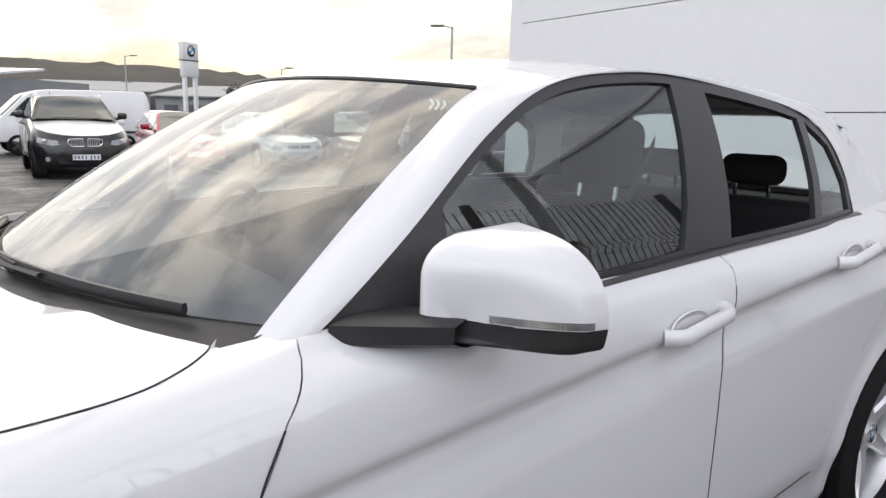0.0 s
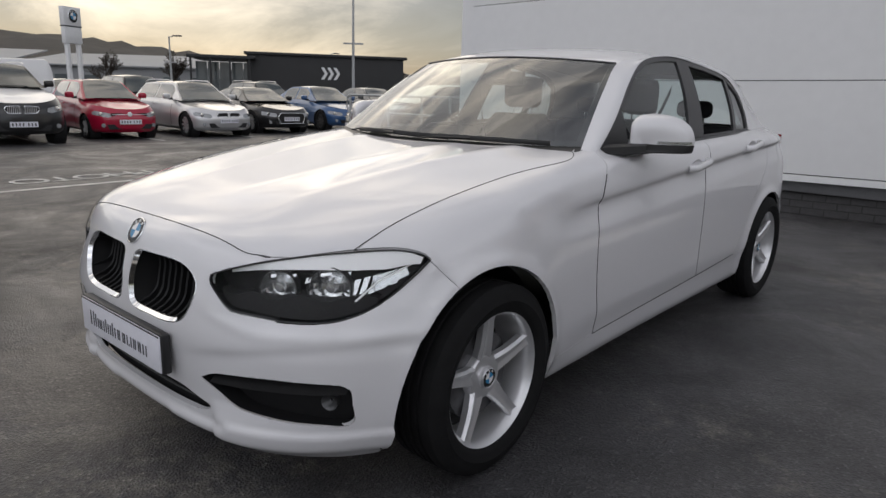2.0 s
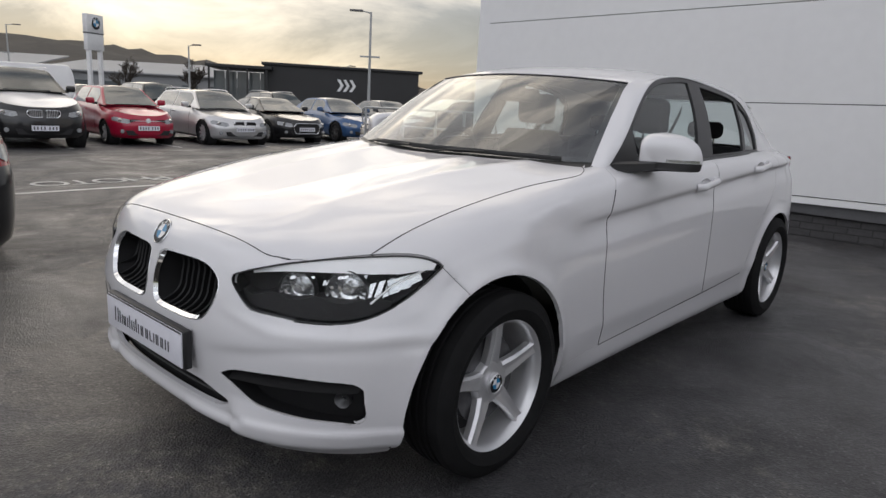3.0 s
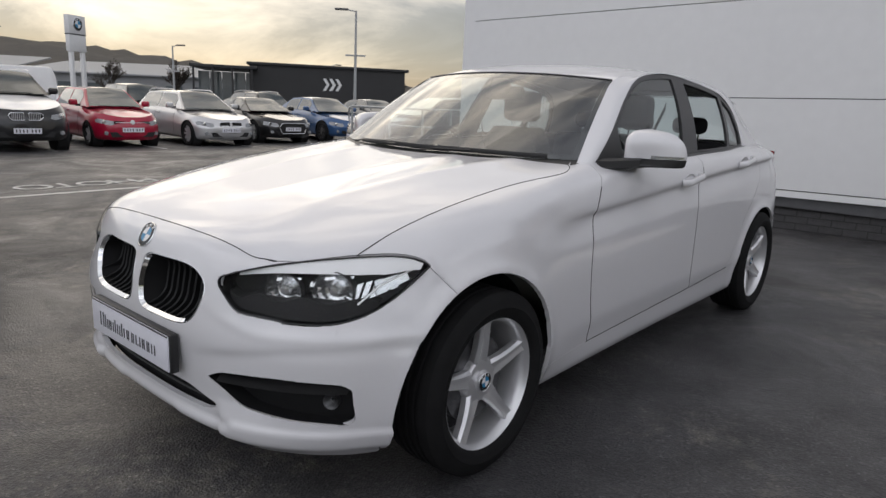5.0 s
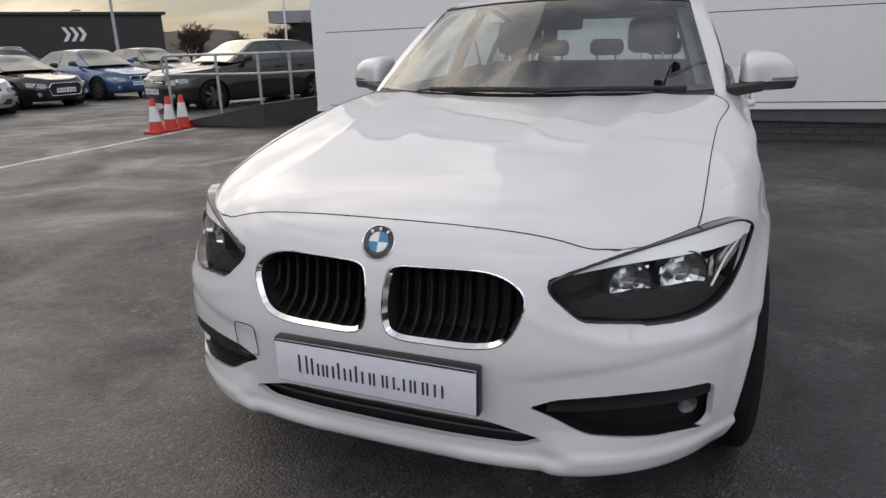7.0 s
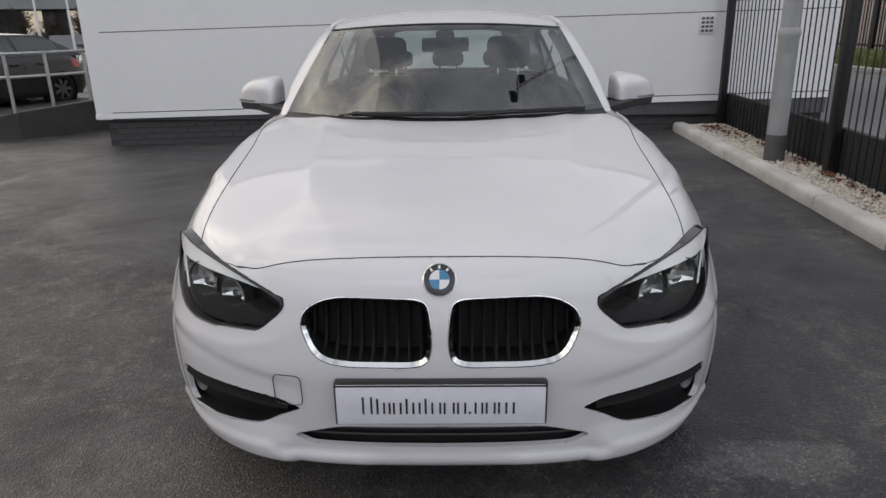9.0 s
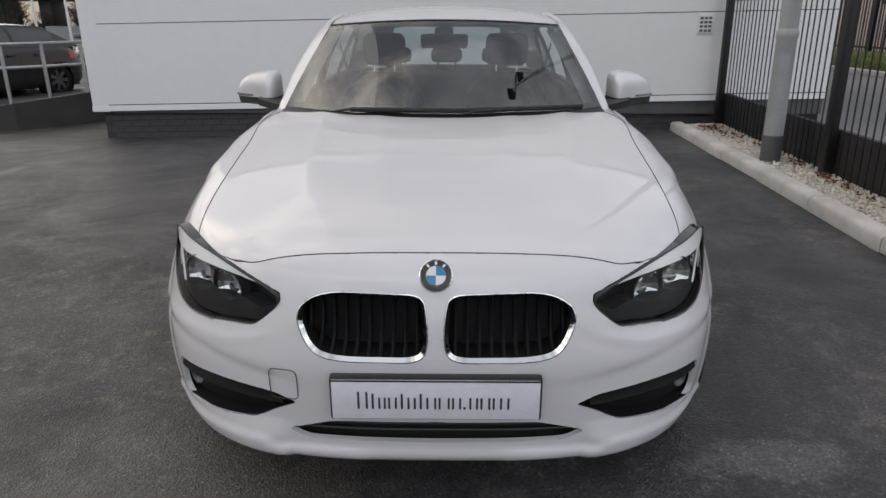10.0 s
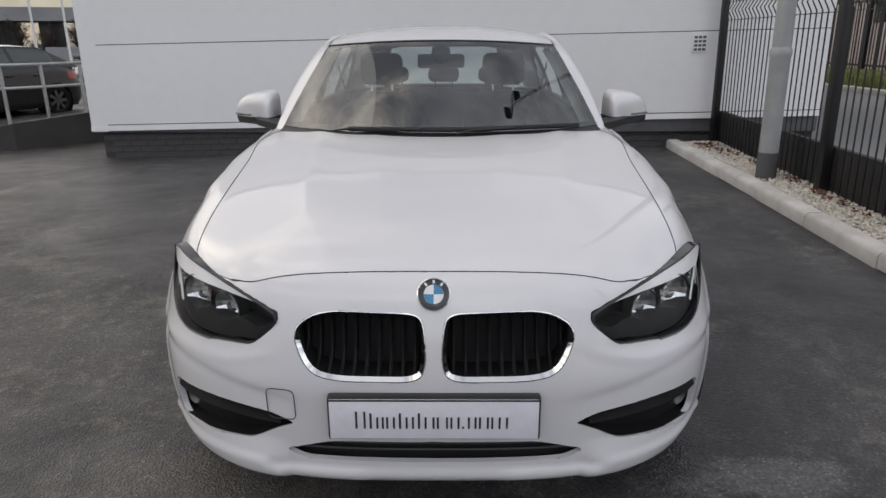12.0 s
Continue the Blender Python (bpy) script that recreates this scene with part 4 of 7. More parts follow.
# behind the bonnet the skin ends at the foot of the windscreen
mark([(-0.05, 0.44)] + [(0.700 * u, 0.438 + 0.220 * u * u) for u in np.linspace(0, 1, 14)] + [(0.706, 0.77), (0.714, 0.86), (0.72, 1.2), (-0.05, 1.2)], plan, (0, 0, 1), P_GONE, near=lambda c: c.z > 0.68)
# doors and sill
door_front = [(0.760, 1.0), (0.742, 0.958), (0.692, 0.905), (0.648, 0.83), (0.618, 0.70), (0.604, 0.58), (0.618, 0.47), (0.645, 0.36), (0.655, 0.285)]
door_mid = [(1.690, 0.318), (1.655, 0.40), (1.650, 0.55), (1.668, 0.76), (1.715, 0.90), (1.765, 1.02)]
mark(door_front + [(1.1, 0.296)] + door_mid, flank, (1, 0, 0), P_DOOR, near=lambda c: c.y > 0.4 and c.x > 0.66)
door_back = [(2.20, 0.347), (2.30, 0.50), (2.38, 0.62), (2.50, 0.72), (2.60, 0.84), (2.655, 1.03)]
mark([door_mid[0]] + door_back + [(1.765, 1.03)] + door_mid[:0:-1], flank, (1, 0, 0), P_REAR_DOOR, near=lambda c: c.y > 0.4 and c.x > 0.6)
mark([(0.2, 0.1), (0.2, 0.268), (0.655, 0.285), (1.1, 0.296), (1.690, 0.318), (2.20, 0.347), (2.5, 0.36), (2.5, 0.1)], flank, (1, 0, 0), P_SILL, near=lambda c: c.y > 0.2)
# wheel openings
for yc, ry, rz in ((-0.035, 0.360, 0.384), (2.69, 0.350, 0.350)):
    mark([(yc + ry * math.cos(a), 0.300 + rz * math.sin(a)) for a in np.linspace(-0.12, math.pi + 0.12, 40)] + [(yc - ry * 0.94, 0.1), (yc + ry * 0.94, 0.1)], flank, (1, 0, 0), P_GONE)
# headlamp
lamp_outline = smooth_line([(0.408, -0.690, 0.690), (0.405, -0.69, 0.665), (0.440, -0.682, 0.625), (0.475, -0.672, 0.603), (0.53, -0.648, 0.598), (0.59, -0.618, 0.593), (0.60, -0.610, 0.588), (0.68, -0.55, 0.588), (0.735, -0.485, 0.602), (0.773, -0.41, 0.635), (0.800, -0.325, 0.692), (0.813, -0.268, 0.735)], 3)[:-1] + smooth_line([(0.813, -0.268, 0.735), (0.800, -0.295, 0.754), (0.765, -0.36, 0.769), (0.690, -0.470, 0.766), (0.56, -0.590, 0.742), (0.46, -0.658, 0.712), (0.408, -0.690, 0.690)], 3)[:-1]
mark(lamp_outline, diag, DIAG, P_LAMP, near=lambda c: c.y < 0.0)
# kidney
kidney = rounded([(0.022, 0.660), (0.035, 0.702), (0.285, 0.707), (0.362, 0.655), (0.330, 0.560), (0.275, 0.528), (0.035, 0.528), (0.018, 0.580)], [0.035, 0.045, 0.075, 0.04, 0.07, 0.08, 0.055, 0.05], 5)
mark(kidney, face, (0, 1, 0), P_KIDNEY, near=front_only)
# fog opening and the lower intake
fog = rounded([(0.368, 0.393), (0.425, 0.419), (0.60, 0.436), (0.738, 0.426), (0.754, 0.41), (0.754, 0.315), (0.738, 0.300), (0.59, 0.316), (0.485, 0.329), (0.425, 0.368)], [0.01, 0.03, 0.06, 0.012, 0.01, 0.012, 0.012, 0.05, 0.03, 0.03], 4)
mark([(p[0], p[1]) for p in fog], face, (0, 1, 0), P_FOG, near=front_only)
mark(rounded([(-0.1, 0.346), (0.27, 0.343), (0.398, 0.306), (0.350, 0.283), (-0.1, 0.279)], 0.02, 4), face, (0, 1, 0), P_INTAKE, near=front_only)

# where the bonnet's shut line lies on the skin
SKIN_TREE = BVHTree.FromBMesh(skin)


def on_skin(x, y, dz=0.0):
    hit = SKIN_TREE.ray_cast(Vector((x, y, 1.6)), Vector((0, 0, -1)))[0]
    return (x, y, (hit.z if hit else float(hood_z(x, y))) + dz)


SHUT = [on_skin(p[0], p[1], 0.0002) for p in smooth_line([(0.0, -0.652), (0.25, -0.648), (0.44, -0.628), (0.512, -0.602), (0.536, -0.589)], 8)]
SHUT_SIDE = [on_skin(p[0], p[1], 0.0002) for p in smooth_line([(0.670, -0.486), (0.688, -0.40), (0.694, -0.27), (0.700, -0.02), (0.712, 0.24), (0.738, 0.45), (0.740, 0.545), (0.724, 0.605), (0.704, 0.638), (0.690, 0.650)], 8)]

PANELS = {}
for f in skin.faces:
    PANELS.setdefault(f[PART], []).append(f)
PANELS = {k: lift(skin, v) for k, v in PANELS.items()}
skin.free()

HERO = thing("hatchback_car", "white compact five-door hatchback parked on dark tarmac, rear window lowered", "car")


def both_sides(name, bm, material, label="", smooth=40.0, parent=None):
    """The part on the car's left and its mirror image on the right."""
    other = mirrored(bm)
    return part(name, bm, material, parent or HERO, label, smooth), part(name, other, material, parent or HERO, label, smooth)


shell = mirrored(inner, join=True)
for yc in (-0.035, 2.69):
    gone = [f for f in shell.faces if math.hypot(f.calc_center_median().y - yc, f.calc_center_median().z - 0.3) < (0.41 if yc < 1 else 0.375) and f.calc_center_median().z < 0.75]
    bmesh.ops.delete(shell, geom=gone, context="FACES")
for k, lo, hi in ((P_LAMP, None, None),):
    gone = [f for f in shell.faces if 0.38 < abs(f.calc_center_median().x) < 0.85 and f.calc_center_median().y < -0.2 and 0.565 < f.calc_center_median().z < 0.79]
    bmesh.ops.delete(shell, geom=gone, context="FACES")
gone = [f for f in shell.faces if (abs(f.calc_center_median().x) < 0.40 and f.calc_center_median().y < -0.5 and (0.505 < f.calc_center_median().z < 0.725 or 0.25 < f.calc_center_median().z < 0.355))
        or (0.35 < abs(f.calc_center_median().x) < 0.78 and f.calc_center_median().y < -0.3 and 0.28 < f.calc_center_median().z < 0.45)
        or (f.calc_center_median().y > 0.42 and f.calc_center_median().z > 0.90 and abs(f.calc_center_median().x) < 0.70)]
bmesh.ops.delete(shell, geom=list(set(gone)), context="FACES")
part("inner_shell", shell, SHELL_BLACK, HERO, "dark inner body shell")

BONNET = part("bonnet", rim(mirrored(PANELS[P_HOOD], join=True), 0.0006, 0.014), PAINT_WHITE, HERO)
for line, both_ways in ((SHUT, True), (SHUT_SIDE, False)):
    if both_ways:
        part("shut_line", tube([(-p[0], p[1], p[2]) for p in line[:0:-1]] + line, 0.0015, 6), SHELL_BLACK, BONNET)
    else:
        for sgn in (1, -1):
            part("shut_line", tube([(sgn * p[0], p[1], p[2]) for p in line], 0.0015, 6), SHELL_BLACK, BONNET)
part("front_bumper", rim(mirrored(PANELS[P_BUMPER], join=True), 0.0016, 0.016), PAINT_WHITE, HERO)
both_sides("front_wing", rim(PANELS[P_FENDER], 0.0008, 0.016), PAINT_WHITE)
DOOR_L, DOOR_R = both_sides("front_door", rim(PANELS[P_DOOR], 0.0017, 0.014), PAINT_WHITE)
RDOOR_L, RDOOR_R = both_sides("rear_door", rim(PANELS[P_REAR_DOOR], 0.0024, 0.014), PAINT_WHITE)
both_sides("sill", rim(PANELS[P_SILL], 0.0015, 0.014), PAINT_WHITE)


def flank_seam(path, parents, r=0.0016):
    """Dark shut gap along (y, z) points of the flank, on both doors."""
    pts = [(float(side_x(y, z)) + 0.0004, y, z) for y, z in path]
    for sgn, door in zip((1, -1), parents):
        part("shut_line", tube([(sgn * p[0], p[1], p[2]) for p in pts], r, 6), SHELL_BLACK, door)


for edge, top, doors, r in ((door_front, 0.90, (DOOR_L, DOOR_R), 0.0016), (door_mid, 0.93, (RDOOR_L, RDOOR_R), 0.0011)):
    edge_y = spline(*sorted((z, y) for y, z in edge))
    low = min(z for y, z in edge)
    flank_seam([(float(edge_y(z)), z) for z in np.linspace(low, top, 48)], doors, r)
foot_z = spline((0.655, 0.285), (1.1, 0.296), (1.690, 0.318), (2.20, 0.347))
flank_seam([(y, float(foot_z(y))) for y in np.linspace(0.655, 1.685, 40)], (DOOR_L, DOOR_R))
flank_seam([(y, float(foot_z(y))) for y in np.linspace(1.695, 2.20, 24)], (RDOOR_L, RDOOR_R))
part("rear_body", rim(mirrored(PANELS[P_QUARTER], join=True), 0.001, 0.014), PAINT_WHITE, HERO)

# ---- roof, pillars and glass ----
roof_mid = spline((1.05, 1.334), (1.2, 1.368), (1.4, 1.402), (1.75, 1.424), (2.2, 1.413), (2.7, 1.382), (3.2, 1.328))
roof_half = spline((1.1, 0.560), (1.6, 0.558), (2.1, 0.548), (2.7, 0.505), (3.2, 0.44))


def roof_z(x, y):
    return roof_mid(y) - 0.052 * (np.abs(x) / roof_half(y)) ** 2.6


def screen(u, v):
    """Windscreen: u from -1 to 1 across, v from the foot to the roof."""
    a = np.array((0.690 * u, 0.478 + 0.245 * u * u, 0.983 + 0.006 * u * u))
    b = np.array((0.556 * u, 1.095 + 0.105 * u * u, 1.343 - 0.024 * u * u))
    p = a * (1 - v) + b * v
    return p + np.array((0, -0.5, 0.86)) * 0.016 * 4 * v * (1 - v) * (1 - 0.3 * u * u)


pane = grid([[screen(u, v) for v in np.linspace(0, 1, 16)] for u in np.linspace(-1, 1, 40)])
WS = part("windscreen", pane, WINDSCREEN, HERO, "raked windscreen reflecting a cloudy sky")
WS.visible_shadow = False
frit = bmesh.new()
for us, vsn in (((-1.0, -0.965), (0, 1)), ((0.965, 1.0), (0, 1)), ((-0.965, 0.965), (0.0, 0.055)), ((-0.965, 0.965), (0.965, 1.0))):
    g = grid([[screen(u, v) - np.array((0, -0.5, 0.86)) * 0.003 for v in np.linspace(vsn[0], vsn[1], 10)] for u in np.linspace(us[0], us[1], 30)])
    me = bpy.data.meshes.new("t")
    g.to_mesh(me)
    g.free()
    frit.from_mesh(me)
    bpy.data.meshes.remove(me)
part("windscreen_border", frit, SHELL_BLACK, HERO, "black printed border of the windscreen")
part("screen_seal", tube([screen(u, 1.0) + np.array((0, 0.004, 0.002)) for u in np.linspace(-1, 1, 40)], 0.005, 6), TRIM_SATIN, HERO)

roof = grid([[(x, y, float(roof_z(x, y))) for y in (1.10 + 0.105 * (s * s)) + np.linspace(0, 1, 40) * (3.08 - 1.10 - 0.105 * s * s)
              for x in (s * float(roof_half(y)),)] for s in np.linspace(-1, 1, 44)])
part("roof", roof, PAINT_WHITE, HERO)

# pillars and roof rail, from the edge of screen and roof down to the upper edge of the side windows
edge_in = smooth_line([tuple(screen(1, v)) for v in (-0.10, 0.08, 0.36, 0.66)] + [(0.560, 1.206, float(roof_z(0.560, 1.206)) + 0.003)] + [(float(roof_half(y)) + 0.002, y, float(roof_z(roof_half(y), y))) for y in (1.42, 1.75, 2.2, 2.65)] + [(0.495, 2.96, 1.292), (0.56, 3.12, 1.14), (0.63, 3.22, 1.0)], 8)
DLO_TOP = [(0.735, 0.952), (0.812, 0.999), (0.952, 1.099), (1.161, 1.246), (1.36, 1.335), (1.60, 1.371), (1.88, 1.373), (2.383, 1.316), (2.585, 1.235), (2.652, 1.12), (2.668, 1.006)]
edge_out = smooth_line([(float(glass_x(y, z)) + 0.008, y, z) for y, z in [(0.665, 0.915)] + DLO_TOP], 8)
edge_in, edge_out = np.array(edge_in), np.array(edge_out)


def resample(P, n, keys):
    """n points along P, with key places (fractions of index) kept in step."""
    t = np.linspace(0, 1, n)
    return np.stack([np.interp(np.interp(t, keys[0], keys[1]) * (len(P) - 1), np.arange(len(P)), P[:, k]) for k in range(3)], 1)


ea = resample(edge_in, 90, ([0, 0.3, 0.75, 1], [0, 0.3, 0.78, 1]))
eb = resample(edge_out, 90, ([0, 0.3, 0.75, 1], [0, 0.3, 0.74, 1]))
RAIL = []
for i in range(90):
    a, b = ea[i], eb[i]
    d = b - a
    along = ea[min(i + 1, 89)] - ea[max(i - 1, 0)]
    n = np.cross(along, d)
    n /= max(np.linalg.norm(n), 1e-9)
    if n[0] < 0:
        n = -n
    RAIL.append([a + d * v + n * ((0.020 if i < 26 else 0.020 - 0.010 * min(1, (i - 26) / 6) if i < 40 else 0.010 + 0.016 * min(1, (i - 40) / 20)) * min(1, np.linalg.norm(d) / 0.13) * (1 - 0.75 * max(0, (i - 62) / 27))) * 4 * v * (1 - v) * (0.12 + 0.88 * v) for v in np.linspace(0, 1, 14)])
rail = grid(RAIL)
bmesh.ops.recalc_face_normals(rail, faces=rail.faces)
both_sides("roof_pillar", rail, PAINT_WHITE)
# quarter below the rear of the window line, down to the flank
QUART = []
for y in np.linspace(2.60, 3.24, 16):
    k = (y - 2.60) / 0.64
    a = np.array((float(glass_x(2.66, 1.006)) + 0.010 - 0.075 * k, 2.66 + (3.22 - 2.66) * k, 1.008))
    b = np.array((float(plan_w(2.7) - belt_in(2.62)) - 0.08 * k * k, 2.60 + (3.26 - 2.60) * k, 0.99))
    QUART.append([a * (1 - v) + b * v for v in np.linspace(0, 1, 4)])
both_sides("quarter_panel", grid(QUART), PAINT_WHITE)


def side_patch(outline, off=0.0, step=0.03):
    """A piece of the side window surface inside an outline of (y, z)."""
    y0, y1 = min(p[0] for p in outline) - 0.02, max(p[0] for p in outline) + 0.02
    z0, z1 = min(p[1] for p in outline) - 0.02, max(p[1] for p in outline) + 0.02
    ny, nz = max(3, int((y1 - y0) / step)), max(3, int((z1 - z0) / step))
    g = grid([[(float(glass_x(y, z)) + off, y, z) for z in np.linspace(z0, z1, nz)] for y in np.linspace(y0, y1, ny)])
    got = lift(g, cut(g, outline, flank, (1, 0, 0)))
    g.free()
    bmesh.ops.recalc_face_normals(got, faces=got.faces)
    if got.faces and max(got.faces, key=lambda f: f.calc_area()).normal.x < 0:
        bmesh.ops.reverse_faces(got, faces=got.faces)
    return got


def thick(bm, t):
    bmesh.ops.solidify(bm, geom=bm.faces[:], thickness=t)
    return bm


def belt_line(y):
    return float(np.interp(y, [0.735, 1.39, 1.84, 2.33, 2.668], [0.952, 0.977, 0.993, 1.003, 1.006]))


dlo = [tuple(p) for p in smooth_line(DLO_TOP, 6)]
def top_at(y): return float(np.interp(y, [p[0] for p in dlo[:48]], [p[1] for p in dlo[:48]]))


win_front = [(y, belt_line(y) + 0.012) for y in np.linspace(1.02, 1.655, 8)] + [(1.70, 1.10), (1.745, 1.23), (1.783, top_at(1.783) - 0.022)] + [(y, top_at(y) - 0.022) for y in np.linspace(1.76, 1.02, 16)]
win_rear = [(1.855, belt_line(1.855) + 0.012), (2.325, belt_line(2.33) + 0.012), (2.36, 1.12), (2.392, top_at(2.392) - 0.025)] + [(y, top_at(y) - 0.028) for y in np.linspace(2.37, 1.92, 10)] + [(1.905, 1.25), (1.88, 1.12)]
win_quarter = [(2.375, belt_line(2.38) + 0.012), (2.635, 1.018), (2.632, 1.10), (2.575, 1.21), (2.44, top_at(2.44) - 0.024), (2.41, 1.12)]
# black surround of the window line with the openings cut through
frame_bm = side_patch([(y, belt_line(y)) for y in np.linspace(0.735, 2.668, 30)] + dlo[::-1], 0.004, 0.02)
holes = []
for o in (win_front, win_rear, win_quarter):
    holes += [f for f in cut(frame_bm, o, flank, (1, 0, 0)) if f not in holes]
bmesh.ops.delete(frame_bm, geom=list({f for f in holes if f.is_valid}), context="FACES")
for o in (win_front, win_rear, win_quarter):
    left = cut(frame_bm, o, flank, (1, 0, 0))
    if left:
        bmesh.ops.delete(frame_bm, geom=left, context="FACES")
both_sides("window_surround", rim(frame_bm, 0.0, 0.014, keep_mid=False), TRIM_SATIN, "satin black window surround and pillars")
for pair in (both_sides("front_side_window", side_patch(win_front, -0.004), SIDE_GLASS), both_sides("rear_quarter_window", side_patch(win_quarter, -0.004), DARK_GLASS)):
    for p in pair:
        p.visible_shadow = False
# lowered rear pane: a narrow strip still stands above the sill on the far side only
far_pane = mirrored(side_patch(win_rear, -0.004))
part("rear_side_window", far_pane, SIDE_GLASS, HERO).visible_shadow = False
# outer waist seal
both_sides("waist_seal", tube([(float(glass_x(y, belt_line(y))) + 0.018, y, belt_line(y) - 0.004) for y in np.linspace(0.80, 2.665, 40)], 0.016, 8, 0.45), TRIM_SATIN)
LEDGE = [[(float(glass_x(y, belt_line(y))) + 0.010 + (float(plan_w(y) - belt_in(y)) - float(glass_x(y, belt_line(y))) - 0.010) * v, y, belt_line(y) - 0.012 + (float(belt_z(y)) - belt_line(y) + 0.010) * v) for v in (0, 0.5, 1.0)] for y in np.linspace(0.74, 2.66, 40)]
both_sides("door_shoulder", grid(LEDGE), PAINT_WHITE)

# tailgate and rear glass
def back(u, v):
    a = np.array((0.485 * u, 3.03 - 0.05 * u * u, float(roof_z(0.41 * u, 3.03)) - 0.012 * u * u))
    b = np.array((0.60 * u, 3.34 - 0.14 * u * u, 1.0))
    return a * (1 - v) + b * v


part("rear_window", grid([[back(u, v) for v in np.linspace(0.10, 0.97, 8)] for u in np.linspace(-0.80, 0.80, 16)]), SIDE_GLASS, HERO).visible_shadow = False
rest = bmesh.new()
for us, vsn in (((-1.0, -0.80), (0, 1)), ((0.80, 1.0), (0, 1)), ((-0.80, 0.80), (0, 0.10)), ((-1.0, 1.0), (0.97, 1.0))):
    g = grid([[back(u, v) + np.array((0, 0.004, 0)) for v in np.linspace(vsn[0], vsn[1], 6)] for u in np.linspace(us[0], us[1], 12)])
    me = bpy.data.meshes.new("t")
    g.to_mesh(me)
    g.free()
    rest.from_mesh(me)
    bpy.data.meshes.remove(me)
part("tailgate", rest, PAINT_WHITE, HERO)
part("tailgate_shelf", grid([[(x, y, 1.0 - (y - 3.33) * 0.1) for x in np.linspace(-0.48, 0.48, 8)] for y in (3.20, 3.34, 3.42)]), PAINT_WHITE, HERO)
both_sides("tail_lamp", thick(grid([[(0.775 - 0.20 * a, 3.12 + 0.22 * a + 0.06 * a * (1 - a), z) for z in np.linspace(0.83, 0.97, 5)] for a in np.linspace(0, 1, 8)]), 0.02), RED_LAMP, "red tail lamp on the rear corner")
part("roof_spoiler", slab([(-0.40, 3.03, 1.30), (0.40, 3.03, 1.30), (0.34, 3.15, 1.296), (-0.34, 3.15, 1.296)], 0.035, (0, 0, 1), 0.01), PAINT_WHITE, HERO)

# underbody, wheel liners
part("underbody", box(-0.62, -0.35, 0.17, 0.62, 3.35, 0.30, 0.02), SHELL_BLACK, HERO)
for yc, lr, lx in ((-0.035, 0.384, 0.775), (2.69, 0.365, 0.845)):
    liner = bmesh.new()
    for k in range(25):
        a = math.pi * (k / 24) * 1.16 - 0.25
        liner.verts.new((0.45, yc + lr * math.cos(a), 0.30 + lr * math.sin(a)))
        liner.verts.new((lx, yc + lr * math.cos(a), 0.30 + lr * math.sin(a)))
    liner.verts.ensure_lookup_table()
    for k in range(24):
        liner.faces.new((liner.verts[2 * k], liner.verts[2 * k + 1], liner.verts[2 * k + 3], liner.verts[2 * k + 2]))
    liner.faces.new([liner.verts[2 * k] for k in range(25)])
    both_sides("wheel_arch_liner", liner, SHELL_BLACK, "black wheel arch liner")
# ---- hero car: front details ----
def front_y(x, z, n=None):
    """The nose surface ahead of the corner: y at (x, z)."""
    w = float(side_x(YC, z))
    n = float(square(z))
    k = max(0.0, 1 - (abs(x) / w) ** n) ** (1 / n)
    return YC - (YC - float(nose(z))) * k


def ring(outline, depth0, depth1, inset0, inset1, offset=0.0):
    """A band that follows a closed outline on the nose, between two insets and depths."""
    c = Vector((sum(p[0] for p in outline) / len(outline), sum(p[1] for p in outline) / len(outline)))
    n = len(outline)
    bm = bmesh.new()
    loops = []
    for ins, dep in ((inset0, depth0), (0.5 * (inset0 + inset1), min(depth0, depth1) - 0.004), (inset1, depth1)):
        loop = []
        for i in range(n):
            p, a, b = Vector(outline[i]), Vector(outline[i - 1]), Vector(outline[(i + 1) % n])
            d = (b - a).normalized()
            nn = Vector((-d.y, d.x))
            if nn.dot(c - p) < 0:
                nn = -nn
            q = p + nn * ins
            loop.append(bm.verts.new((q.x, front_y(p.x, p.y) + dep + offset, q.y)))
        loops.append(loop)
    for a, b in zip(loops, loops[1:]):
        for i in range(n):
            bm.faces.new((a[i], a[(i + 1) % n], b[(i + 1) % n], b[i]))
    bmesh.ops.recalc_face_normals(bm, faces=bm.faces)
    return bm


